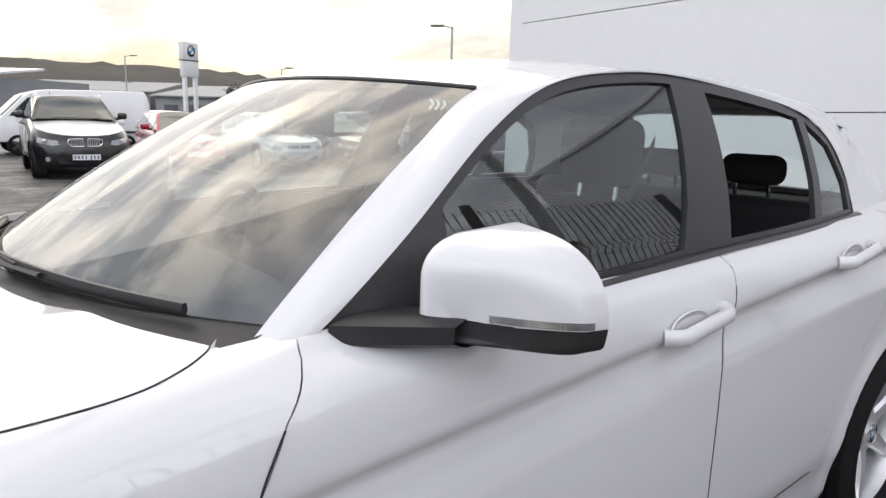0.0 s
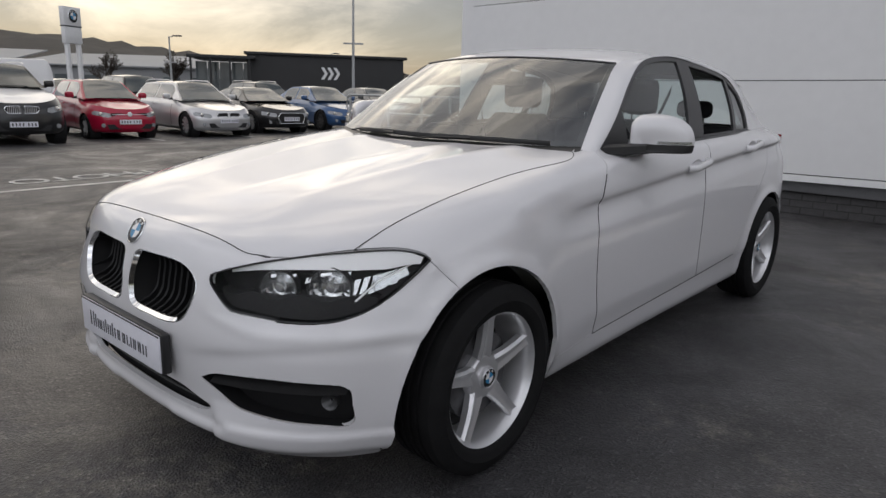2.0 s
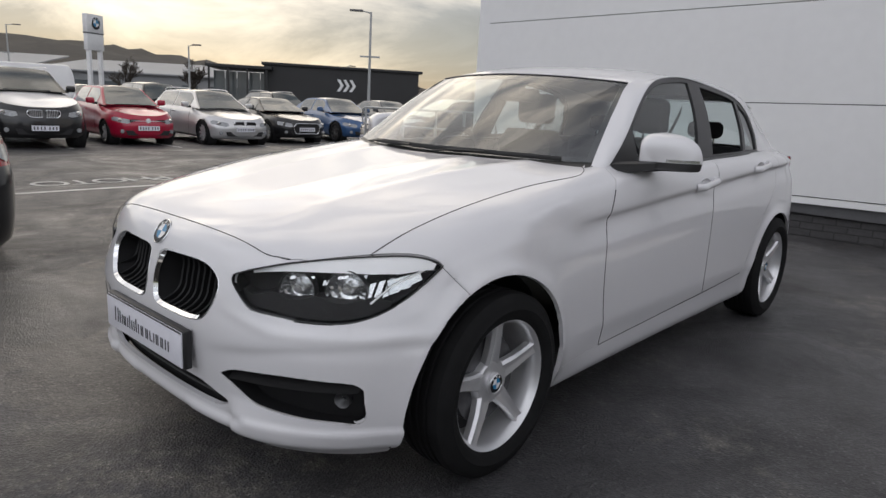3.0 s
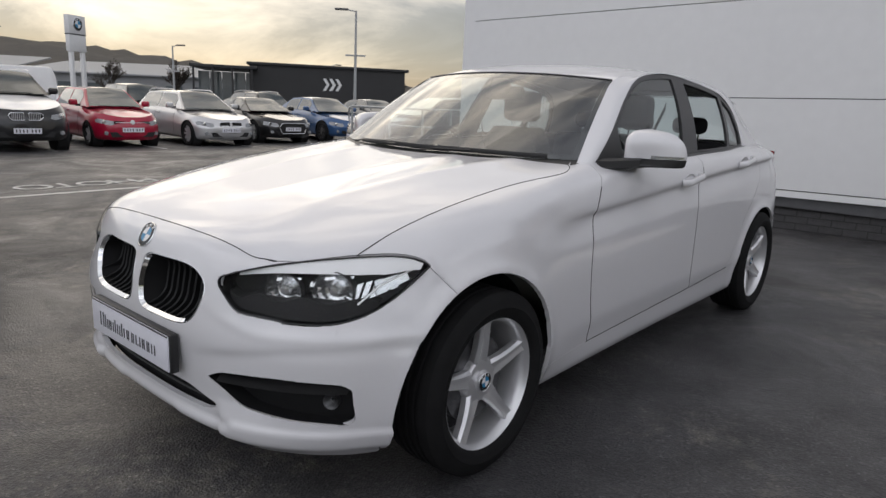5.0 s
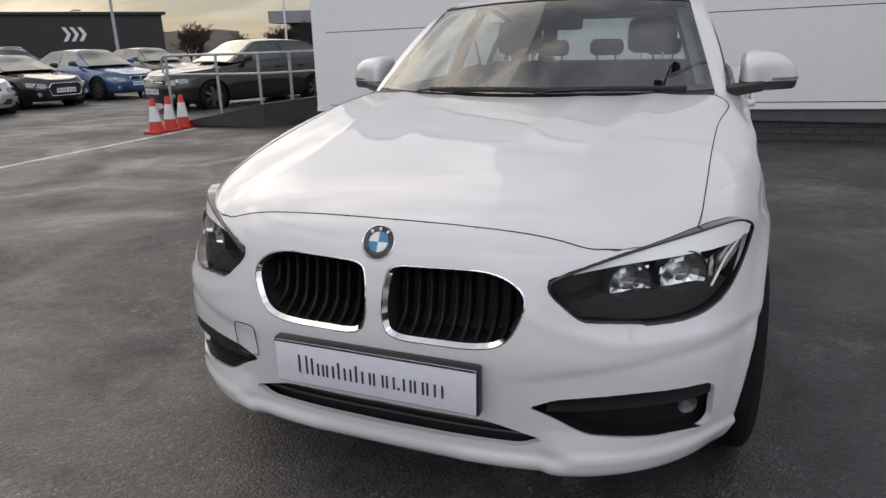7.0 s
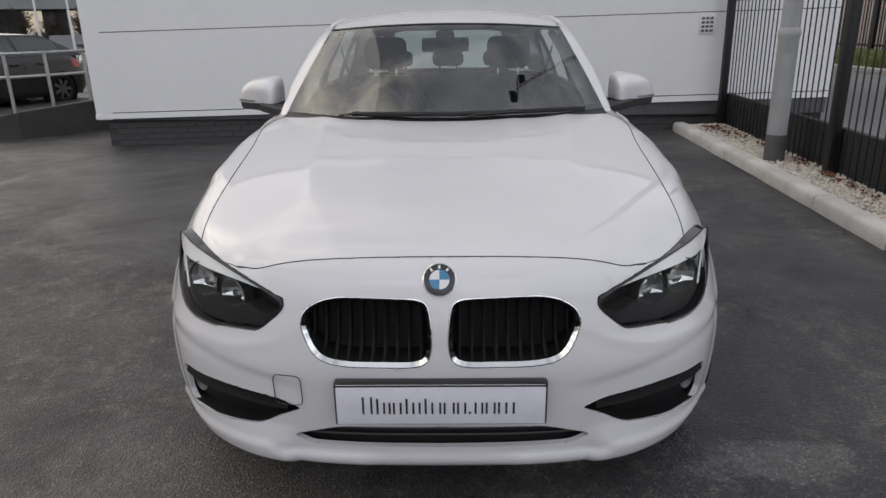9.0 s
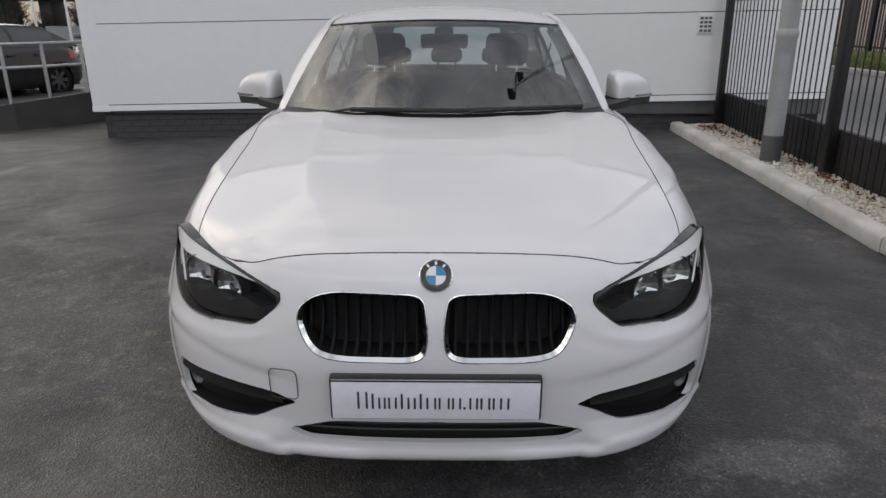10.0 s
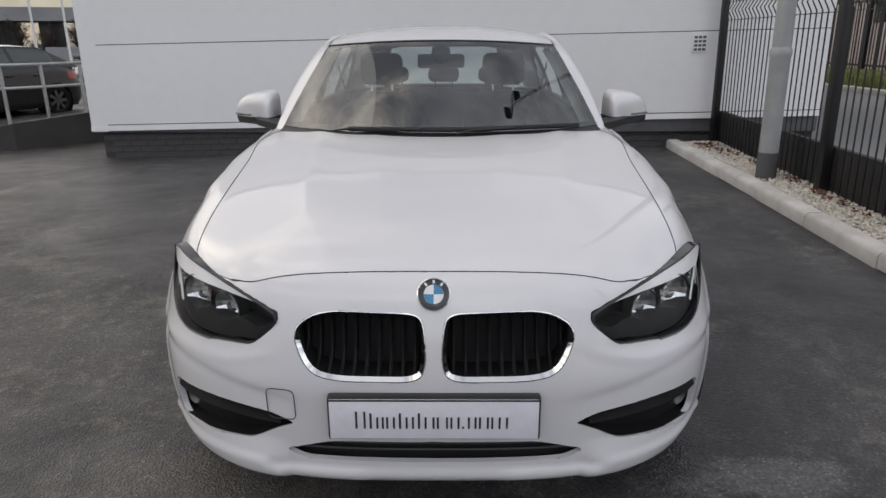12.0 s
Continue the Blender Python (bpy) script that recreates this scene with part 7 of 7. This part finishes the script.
    part("wiper", tube([(-0.45, ws0 - 0.02, hood + 0.055), (0.0, ws0 - 0.03, hood + 0.06), (0.5, ws0 + 0.02, hood + 0.055)], 0.010, 5), PLASTIC_BLACK, car)
    return car


def parked(x, y, deg, fo, **kw):
    """A car by the place of its nose."""
    return Matrix.Translation((x, y, lie(x - 1))) @ Matrix.Rotation(radians(deg + 90), 4, "Z") @ Matrix.Translation((0, fo, 0))


SUV = dict(L=4.88, W=1.94, H=1.75, wb=2.93, fo=0.88, wr=0.375, hood=1.20, belt=1.22, nose_h=0.87, ws0=0.60, ws1=1.38, rr0=3.25, rr1=3.90, clear=0.26, roof_in=0.66, grille="kidney", rails=True)
# the car is black; its bonnet is painted white for the sky it mirrors
parked_car("suv_car", "black SUV with kidney grille, sky reflection painted white on its bonnet", parked(-14.1, 3.35, -4, 0.88), P_BLACK, bonnet=P_WHITE, lower=P_BLACK, spokes=5, **SUV)
parked_car("red_hatchback", "bright red small hatchback parked between two cars", parked(-15.0, 6.0, -4, 0.82), P_RED, L=3.97, W=1.68, H=1.46, wb=2.47, fo=0.82, wr=0.305, hood=0.95, belt=0.98, nose_h=0.72, ws0=0.30, ws1=1.15, rr0=2.55, rr1=3.02, spokes=5)
parked_car("estate_car", "silver estate car with a kidney grille, parked nose out", parked(-14.5, 8.45, -4, 0.80), P_SILVER, L=4.62, W=1.81, H=1.46, wb=2.81, fo=0.80, wr=0.33, hood=0.93, belt=0.97, nose_h=0.69, ws0=0.48, ws1=1.35, rr0=3.25, rr1=3.72, grille="kidney", spokes=10, rails=True)
parked_car("coupe_car", "black low coupe with a wide framed grille, parked nose out", parked(-15.1, 10.95, -4, 0.88), P_BLACK, L=4.18, W=1.83, H=1.35, wb=2.50, fo=0.88, wr=0.335, hood=0.90, belt=0.95, nose_h=0.68, ws0=0.45, ws1=1.30, rr0=2.10, rr1=3.10, grille="single", spokes=10, roof_in=0.58)
parked_car("blue_saloon", "dark blue saloon with black wheels, parked in a row", parked(-15.2, 13.6, -8, 0.79), P_BLUE, L=4.63, W=1.81, H=1.44, wb=2.81, fo=0.79, wr=0.335, hood=0.92, belt=0.97, nose_h=0.68, ws0=0.50, ws1=1.40, rr0=2.50, rr1=3.30, grille="kidney", rim_mat=ALLOY_DARK, spokes=10)
parked_car("grey_saloon", "dark grey saloon parked in the row behind", parked(-17.5, 18.2, -10, 0.8), P_GREY, L=4.6, W=1.81, H=1.45, wb=2.8, fo=0.8, wr=0.33, ws0=0.5, ws1=1.4, rr0=2.5, rr1=3.3)
parked_car("dark_estate", "black estate car in the second row, only its roof showing", parked(-21.5, 15.6, -6, 0.85), P_BLACK, L=4.8, W=1.85, H=1.58, wb=2.85, fo=0.85, wr=0.34, hood=0.98, belt=1.02, nose_h=0.74, ws0=0.45, ws1=1.3, rr0=3.2, rr1=3.8, rails=True)
parked_car("dark_people_carrier", "dark car with a high roof in the second row", parked(-22.0, 10.3, -4, 0.85), P_BLACK, L=4.7, W=1.85, H=1.68, wb=2.8, fo=0.85, wr=0.34, hood=1.03, belt=1.06, nose_h=0.78, ws0=0.4, ws1=1.25, rr0=3.2, rr1=3.75)
parked_car("white_hatchback", "white hatchback in the second row behind the red car", parked(-21.5, 7.6, -4, 0.8), P_WHITE, L=4.1, W=1.74, H=1.47, wb=2.55, fo=0.8, ws0=0.3, ws1=1.15, rr0=2.65, rr1=3.15)
parked_car("white_hatchback", "white hatchback in the second row beside the van", parked(-20.6, 4.9, -4, 0.8), P_WHITE, L=4.1, W=1.74, H=1.50, wb=2.55, fo=0.8, ws0=0.3, ws1=1.15, rr0=2.65, rr1=3.15)
parked_car("black_saloon", "black saloon with a kidney grille beside the SUV", parked(-13.9, 0.75, -4, 0.8), P_BLACK, L=4.63, W=1.81, H=1.47, wb=2.81, fo=0.8, wr=0.33, hood=0.95, belt=0.99, nose_h=0.72, ws0=0.5, ws1=1.4, rr0=2.5, rr1=3.3, grille="kidney")
parked_car("large_hatchback", "black large family hatchback behind a galvanised handrail", parked(-10.75, 9.5, -109, 0.95), P_BLACK, L=4.78, W=1.89, H=1.50, wb=2.85, fo=0.95, wr=0.33, hood=0.98, belt=1.02, nose_h=0.74, ws0=0.50, ws1=1.45, rr0=2.75, rr1=3.62, spokes=7, rim_mat=ALLOY_DARK)
parked_car("grey_hatchback", "grey hatchback parked beyond the ramp", parked(-11.6, 20.5, -75, 0.8), P_GREY, L=4.3, W=1.78, H=1.45, spokes=10)
parked_car("black_saloon", "black saloon with red and clear tail lamps, parked tail inwards", Matrix.Translation((-2.97 - 4.55 + 0.8, -1.10, lie(-5.2))) @ Matrix.Rotation(radians(-90), 4, "Z"), P_BLACK, L=4.55, W=1.82, H=1.46, wb=2.7, fo=0.8, wr=0.325, hood=0.98, belt=1.04, nose_h=0.74, ws0=0.45, ws1=1.3, rr0=2.35, rr1=3.15, clear=0.12, rear_n=4.2, tail_insert=True, tail_z=(0.70, 0.87))

# white panel van behind the first row, its flank towards the car park
van = thing("panel_van", "white panel van parked behind the first row", "van", pose(-24.0, 3.2, lie(-24)))
part("body", slab([(-0.97, y, z) for y, z in rounded([(-0.80, 0.42), (-0.88, 0.95), (-0.45, 1.16), (0.28, 1.90), (0.75, 2.06), (3.78, 2.10), (3.92, 1.75), (3.95, 0.42)], [0.08, 0.1, 0.1, 0.15, 0.3, 0.12, 0.2, 0.06], 4)], 1.94, (1, 0, 0), 0.05), P_WHITE, van)
part("windscreen", slab([(-0.82, -0.40, 1.24), (0.82, -0.40, 1.24), (0.74, 0.22, 1.86), (-0.74, 0.22, 1.86)], 0.02, (0, -0.7, 0.7)), CAR_GLASS, van)
for s in (1, -1):
    part("side_window", slab([(s * 0.955, y, z) for y, z in ((-0.22, 1.22), (0.85, 1.22), (0.85, 1.80), (0.34, 1.80))], 0.02 * s, (1, 0, 0)), CAR_GLASS, van)
    part("side_moulding", box(s * 0.955, 0.5, 0.70, s * 0.985, 3.85, 0.78, 0.006), PLASTIC_BLACK, van)
    part("door_seam", box(s * 0.962, 0.93, 0.5, s * 0.974, 0.942, 2.0), SHELL_BLACK, van, smooth=0)
    part("door_mirror", box(s * 0.98, 0.02, 1.20, s * 1.16, 0.14, 1.46, 0.03), PLASTIC_BLACK, van)
    for q in (0.0, 3.1):
        road_wheel(van, s * 0.88, q, 0.33, ALLOY_DARK, 5)
# ---- ramp, handrail, cones ----
RAMP = mat("dark_ramp_concrete", (0.045, 0.044, 0.044), 0.8, vary=0.35, scale=3, fine=80, bump=0.002)
RAMP_TOP = mat("ramp_surface", (0.16, 0.16, 0.16), 0.85, vary=0.2, scale=4, fine=90)
ramp = thing("access_ramp", "dark rendered ramp wall rising to the building's side", "ramp", pose(0.10, 0.12, lie(-6.2)), kind="structure")
RX = [(-7.9, 0.03), (-7.3, 0.14), (-6.6, 0.27), (-6.10, 0.37)]
bm = bmesh.new()
A = [[bm.verts.new((x, y, z)) for x, h in RX for z in (0, h)] for y in (6.88, 7.02)]
for i in range(3):
    bm.faces.new((A[0][2 * i], A[0][2 * i + 2], A[0][2 * i + 3], A[0][2 * i + 1]))
    bm.faces.new((A[1][2 * i], A[1][2 * i + 2], A[1][2 * i + 3], A[1][2 * i + 1]))
    bm.faces.new((A[0][2 * i + 1], A[0][2 * i + 3], A[1][2 * i + 3], A[1][2 * i + 1]))
bm.faces.new((A[0][0], A[0][1], A[1][1], A[1][0]))
bm.faces.new((A[0][6], A[0][7], A[1][7], A[1][6]))
bmesh.ops.recalc_face_normals(bm, faces=bm.faces)
part("ramp_wall", bm, RAMP, ramp, smooth=0)
bm = bmesh.new()
q = [bm.verts.new(p) for p in ((-6.20, 6.98, 0), (-6.20, 6.98, 0.37), (-6.10, 6.88, 0.37), (-6.10, 6.88, 0), (-4.60, 8.72, 0), (-4.60, 8.72, 0.55), (-4.50, 8.62, 0.55), (-4.50, 8.62, 0))]
for f in ((0, 1, 2, 3), (0, 4, 5, 1), (1, 5, 6, 2), (3, 2, 6, 7), (4, 7, 6, 5)):
    bm.faces.new([q[i] for i in f])
bmesh.ops.recalc_face_normals(bm, faces=bm.faces)
part("ramp_wall", bm, RAMP, ramp, smooth=0)
part("ramp_deck", grid([[(x, y, h - 0.03) for y in (7.02, 8.2)] for x, h in RX[:3]]), RAMP_TOP, ramp, smooth=0)

rail = thing("handrail", "galvanised two-rail tubular handrail along the ramp", "handrail", pose(0.10, 0.10, lie(-6.5) + 0.05))
posts = [(-8.02, 6.95), (-6.98, 6.95), (-6.16, 6.95), (-5.80, 7.29), (-5.46, 7.68), (-5.00, 8.21), (-4.66, 8.60)]
for x, y in posts:
    part("rail_post", rod((x, y, 0.0 if x < -7.8 else 0.1), (x, y, 1.10), 0.024), GALV, rail)
for dz in (0.0, -0.31):
    part("rail", tube([(-8.02, 6.95, 1.09 + dz), (-6.98, 6.95, 1.10 + dz), (-6.30, 6.95, 1.105 + dz), (-6.16, 6.95, 1.107 + dz), (-6.07, 6.98, 1.108 + dz), (-5.80, 7.29, 1.11 + dz), (-4.62, 8.64, 1.14 + dz)], 0.022, 10), GALV, rail)
part("rail_end", tube([(-8.02, 6.95, 1.09), (-8.10, 6.95, 1.05), (-8.12, 6.95, 0.93), (-8.10, 6.95, 0.82), (-8.02, 6.95, 0.78)], 0.022, 10), GALV, rail)

CONE_RED = mat("cone_orange_red", (0.52, 0.032, 0.024), 0.5, vary=0.15, scale=8)
CONE_WHITE = mat("cone_sleeve", (0.72, 0.72, 0.72), 0.5, vary=0.1, scale=10)
def cone(x, y, rz):
    c = thing("traffic_cone", "orange-red traffic cone with a white sleeve on tarmac", "traffic cone", pose(x, y, lie(x), 0, 0, rz), group="cones by the ramp")
    part("base", slab([(p[0], p[1], 0.0) for p in rounded([(-0.15, -0.15), (0.15, -0.15), (0.15, 0.15), (-0.15, 0.15)], 0.04)], 0.035, (0, 0, 1), 0.006), CONE_RED, c)
    part("body", lathe([(0.118, 0.03), (0.11, 0.05), (0.034, 0.53), (0.026, 0.545), (0.022, 0.52)], 28, "Z"), CONE_RED, c)
    part("sleeve", lathe([(0.0915, 0.185), (0.0925, 0.185), (0.0535, 0.42), (0.052, 0.42)], 28, "Z"), CONE_WHITE, c)
    return c


for x, y, r in ((-7.52, 6.22, 5), (-7.54, 6.56, 40), (-7.57, 6.89, 12)):
    cone(x, y, r)

# ---- dealer's sign, lamps and poles ----
SIGN_WHITE = mat("white_sign_panel", (0.70, 0.70, 0.70), 0.4, vary=0.05)
sg = thing("pylon_sign", "white two-post pylon sign with a round badge", "sign", Matrix.Translation((-39.2, 13.9, lie(-39.2))) @ Matrix.Rotation(radians(118), 4, "Z"))
for s in (-1, 1):
    part("sign_post", box(s * 0.42 - 0.11, -0.1, 0, s * 0.42 + 0.11, 0.1, 3.6, 0.02), SIGN_WHITE, sg)
part("lower_panel", box(-0.62, -0.14, 3.45, 0.62, 0.14, 4.35, 0.03), SIGN_WHITE, sg)
part("upper_panel", box(-0.62, -0.16, 4.40, 0.62, 0.16, 5.40, 0.03), SIGN_WHITE, sg)
part("panel_joint", box(-0.63, -0.15, 4.34, 0.63, 0.15, 4.41), POST_DARK, sg)
roundel(sg, Matrix.Translation((0, -0.17, 4.92)) @ Matrix.Rotation(math.pi / 2, 4, "X"), 0.34)


def street_lamp(x, y, h, arm, rz, name="street_lamp"):
    s = thing(name, "slim grey street lamp with a flat head", "street lamp", pose(x, y, lie(x), 0, 0, rz), group="car park lamps")
    part("mast", rod((0, 0, 0), (0, 0, h), 0.085, 0.05, 10), POST_GREY, s)
    part("arm", rod((0, 0, h - 0.05), (arm, 0, h + 0.05), 0.03, None, 8), POST_GREY, s)
    part("lamp_head", box(arm - 0.1, -0.12, h, arm + 0.55, 0.12, h + 0.09, 0.02), POST_DARK, s)
    part("bracket", box(-0.5, -0.05, h * 0.62, 0.5, 0.05, h * 0.62 + 0.08), POST_GREY, s)
    return s


street_lamp(-24.3, 21.5, 5.75, 0.5, 221)
street_lamp(-44.0, 22.0, 4.6, 0.5, 20)
street_lamp(-70.0, 18.0, 6.6, 0.6, 60)
street_lamp(-46.0, 38.0, 4.4, 0.4, 100)
for x, y, h in ((-21, 33, 9), (-19.6, 33.5, 9), (-17.9, 34, 9.5), (-22.5, 32, 9)):
    fp = thing("flagpole", "bare white flagpole standing by the road", "flagpole", pose(x, y, lie(x)), group="flagpoles")
    part("pole", rod((0, 0, 0), (0, 0, h), 0.07, 0.03, 8), SIGN_WHITE, fp)
    part("pole_base", rod((0, 0, 0), (0, 0, 0.3), 0.13, 0.11, 10), POST_DARK, fp)

# ---- far buildings ----
DARKCLAD = mat("black_cladding", (0.018, 0.018, 0.019), 0.55, vary=0.25, scale=0.6)
PALEROOF = mat("pale_roof_sheet", (0.26, 0.27, 0.28), 0.6, vary=0.1, scale=0.3)
SHEDWALL = mat("grey_shed_wall", (0.24, 0.245, 0.25), 0.7, vary=0.2, scale=0.3)
ENGLASS = mat("showroom_glass", (0.10, 0.115, 0.12), 0.1, vary=0.3, scale=0.5, coat=0.5)


def facade(p, q):
    """Axes of a front from p to q: along, and towards the viewer."""
    p, q = Vector((*p, 0)), Vector((*q, 0))
    u = (q - p).normalized()
    return Matrix(((u.x, -u.y, 0, p.x), (u.y, u.x, 0, p.y), (0, 0, 1, lie(p.x)), (0, 0, 0, 1))), (q - p).length


m, w = facade((-50.6, 27.0), (-40.0, 41.0))
show = thing("black_showroom", "long low black-clad showroom with three white chevrons", "building", m)
part("wall", box(4.5, 0, 0, w, 14, 4.0), DARKCLAD, show, smooth=0)
part("parapet", box(4.3, -0.25, 4.0, w + 0.3, 14, 4.22, 0.02), DARKCLAD, show)
for i in range(3):
    x = w * 0.60 + i * 0.52
    part("chevron", slab([(x, -0.06, 2.15), (x + 0.26, -0.06, 2.15), (x + 0.56, -0.06, 2.65), (x + 0.26, -0.06, 3.15), (x, -0.06, 3.15), (x + 0.30, -0.06, 2.65)], 0.05), SIGN_WHITE, show)
part("canopy", box(0.0, -1.5, 3.55, 5.2, 8, 3.8, 0.02), DARKCLAD, show)
for i in range(4):
    part("canopy_post", box(0.2 + 1.5 * i, -1.4, 0, 0.35 + 1.5 * i, -1.25, 3.55), DARKCLAD, show, smooth=0)
for i in range(5):
    part("glass_pane", box(0.4 + 0.95 * i, 0.4, 0.2, 1.28 + 0.95 * i, 0.5, 3.3), ENGLASS, show, smooth=0)
m, w = facade((-82, 24), (-62, 40))
shed2 = thing("pale_warehouse", "long low warehouse with a pale roof", "building", m)
part("wall", box(0, 0, 0, w, 20, 3.1), SHEDWALL, shed2, smooth=0)
part("roof", slab([(-0.5, -0.5, 3.1), (w + 0.5, -0.5, 3.1), (w + 0.5, 10, 4.6), (-0.5, 10, 4.6)], 0.15, (0, 0, 1)), PALEROOF, shed2, smooth=0)
for i in range(8):
    part("window", box(1.2 + i * 3.0, -0.06, 0.9, 3.0 + i * 3.0, 0.02, 2.2), ENGLASS, shed2, smooth=0)
m, w = facade((-95, 10), (-84, 24))
shed3 = thing("grey_shed", "grey industrial shed with a low pitched roof", "building", m)
part("wall", box(0, 0, 0, w, 20, 3.6), SHEDWALL, shed3, smooth=0)
part("roof", slab([(-0.5, -0.5, 3.6), (w + 0.5, -0.5, 3.6), (w + 0.5, 10, 5.0), (-0.5, 10, 5.0)], 0.15, (0, 0, 1)), PALEROOF, shed3, smooth=0)
part("shutter_door", box(4, -0.08, 0, 8, 0.02, 3.0), POST_GREY, shed3, smooth=0)
m, w = facade((-64, 3.0), (-58, 9.5))
shed4 = thing("white_portal_shed", "pale metal shed with a pitched roof", "building", m)
part("wall", box(-14, 0, 0, 3.5, 14, 3.8), PALEROOF, shed4, smooth=0)
part("roof", slab([(-14.4, -0.4, 3.8), (3.9, -0.4, 3.8), (3.9, 7, 4.6), (-14.4, 7, 4.6)], 0.18, (0, 0, 1)), P_WHITE, shed4, smooth=0)
m, w = facade((-38, 62), (-14, 70))
via = thing("dark_viaduct", "dark road bridge on piers in the distance", "bridge", m)
part("deck", box(-6, 0, 3.6, w + 6, 8, 4.8), SHEDWALL, via, smooth=0)
for i in range(9):
    part("pier", box(-4 + 4 * i, 1, 0, -3 + 4 * i, 7, 3.6), DARKCLAD, via, smooth=0)
lw = thing("low_boundary_wall", "low pale boundary wall in the distance", "wall", facade((-34, 56), (-12, 62))[0])
part("wall", box(0, 0, 0, 24, 0.4, 1.3), PALEROOF, lw, smooth=0)

# ---- hill ----
HILL = mat("winter_hillside", (0.040, 0.034, 0.025), 0.95, vary=0.4, scale=0.02, fine=0.25, dark=(0.013, 0.011, 0.010))
rows = []
for k in range(70):
    a = radians(38 + 65 * k / 69)                     # degrees left of the +y way
    hgt = float(np.interp(math.degrees(a), [38, 46, 54, 60, 66, 70, 74, 80, 90, 103], [8.5, 9.5, 11.5, 17, 21.5, 23.5, 24.5, 25, 25, 24]))
    r = []
    for d in np.linspace(0, 1, 16):
        dist = 210 + 210 * d
        z = (hgt + 1.5) * (d ** 0.8) * (1 + 0.05 * noise.noise(Vector((a * 14, d * 3, 0)))) + (2.2 * noise.noise(Vector((a * 60, d * 6, 3))) if d > 0.6 else 0)
        r.append((-dist * math.sin(a), dist * math.cos(a), z - 0.5 * (1 - d) + lie(-dist * math.sin(a))))
    rows.append(r)
hill = tagged(mesh_object("hill", grid(rows), HILL), "dark wooded winter hillside on the horizon", "hill", kind="structure")

# ---- bare winter trees ----
BARK = mat("winter_bark", (0.040, 0.034, 0.028), 0.9, vary=0.35, scale=8)
TWIG = mat("bare_twigs", (0.050, 0.040, 0.032), 0.9, vary=0.4, scale=3)


def sticks(segs, sides):
    """One mesh of tapered sticks (a, b, radius at a, radius at b)."""
    V, F = [], []
    for a, b, ra, rb in segs:
        d = (b - a).normalized()
        u = d.orthogonal().normalized()
        w = d.cross(u)
        k0 = len(V)
        for p, r in ((a, ra), (b, rb)):
            V += [tuple(p + (u * math.cos(2 * math.pi * k / sides) + w * math.sin(2 * math.pi * k / sides)) * r) for k in range(sides)]
        F += [(k0 + k, k0 + (k + 1) % sides, k0 + sides + (k + 1) % sides, k0 + sides + k) for k in range(sides)]
    me = bpy.data.meshes.new("sticks")
    me.from_pydata(V, [], F)
    bm = bmesh.new()
    bm.from_mesh(me)
    bpy.data.meshes.remove(me)
    return bm


def bare_tree(seed, h):
    rg = random.Random(seed)
    thick_, thin = [], []

    def limb(p, d, ln, r, depth):
        mid = p + d * ln * 0.5 + Vector((rg.uniform(-1, 1), rg.uniform(-1, 1), 0)) * ln * 0.05
        e = p + d * ln
        (thick_ if depth < 2 else thin).extend(((p, mid, r, r * 0.8), (mid, e, r * 0.8, r * 0.6)))
        if depth >= 5:
            return
        for k in range(4 if depth else 7):
            t = rg.uniform(0.35, 1.0)
            nd = (d + Vector((rg.uniform(-1, 1), rg.uniform(-1, 1), rg.uniform(-0.3, 0.6))) * (0.8 if depth else 0.65)).normalized()
            limb(p + d * ln * t, nd, ln * rg.uniform(0.48, 0.72), max(0.012, r * 0.52), depth + 1)

    limb(Vector((0, 0, 0)), Vector((rg.uniform(-0.06, 0.06), rg.uniform(-0.06, 0.06), 1)).normalized(), h * 0.36, h * 0.020, 0)
    t = thing("bare_tree", "leafless winter tree with a spreading crown", "tree", group="winter trees")
    part("trunk", sticks(thick_, 6), BARK, t)
    part("crown", sticks(thin, 3), TWIG, t, smooth=0)
    return t


protos = [bare_tree(s, 6.0) for s in (3, 8, 21)]
protos[0].matrix_world = pose(-58, 29.5, lie(-58), 0, 0, 10)
protos[1].matrix_world = pose(-64, 26, lie(-64), 0, 0, 80)
protos[2].matrix_world = pose(-66, 50, lie(-66), 0, 0, 150)
rt = random.Random(11)
for i in range(26):
    a = radians(rt.uniform(24, 47))
    d = rt.uniform(64, 84)
    copy_thing(protos[i % 3], pose(-d * math.sin(a), d * math.cos(a), rt.uniform(-1.5, -0.3) + lie(-d * math.sin(a)), 0, 0, rt.uniform(0, 360)))
for i in range(7):
    a = radians(rt.uniform(50, 64))
    d = rt.uniform(74, 95)
    copy_thing(protos[i % 3], pose(-d * math.sin(a), d * math.cos(a), rt.uniform(-0.8, 0.2) + lie(-d * math.sin(a)), 0, 0, rt.uniform(0, 360)))
# ---- bricks of the plinth, last ----
bb = box(-0.1065, -0.004, -0.0315, 0.1065, 0.05, 0.0315, 0.003, 1)
b0 = part("brick", bb, BRICK, WALL, smooth=0)
rb = random.Random(5)
first = True
for c in range(-1, 4):
    for i in range(38):
        x = WX0 + 0.20 + 0.225 * i + (0.1125 if c % 2 else 0.0)
        if x > WX1 - 0.2:
            continue
        o = b0 if first else new("brick", b0.data)
        first = False
        o.parent = WALL
        o.location = (x, WY + 0.084 + rb.uniform(-0.002, 0.002), 0.036 + 0.075 * c + TILT * (x + 4.0))
        o.rotation_euler = (0, -TILT, 0)
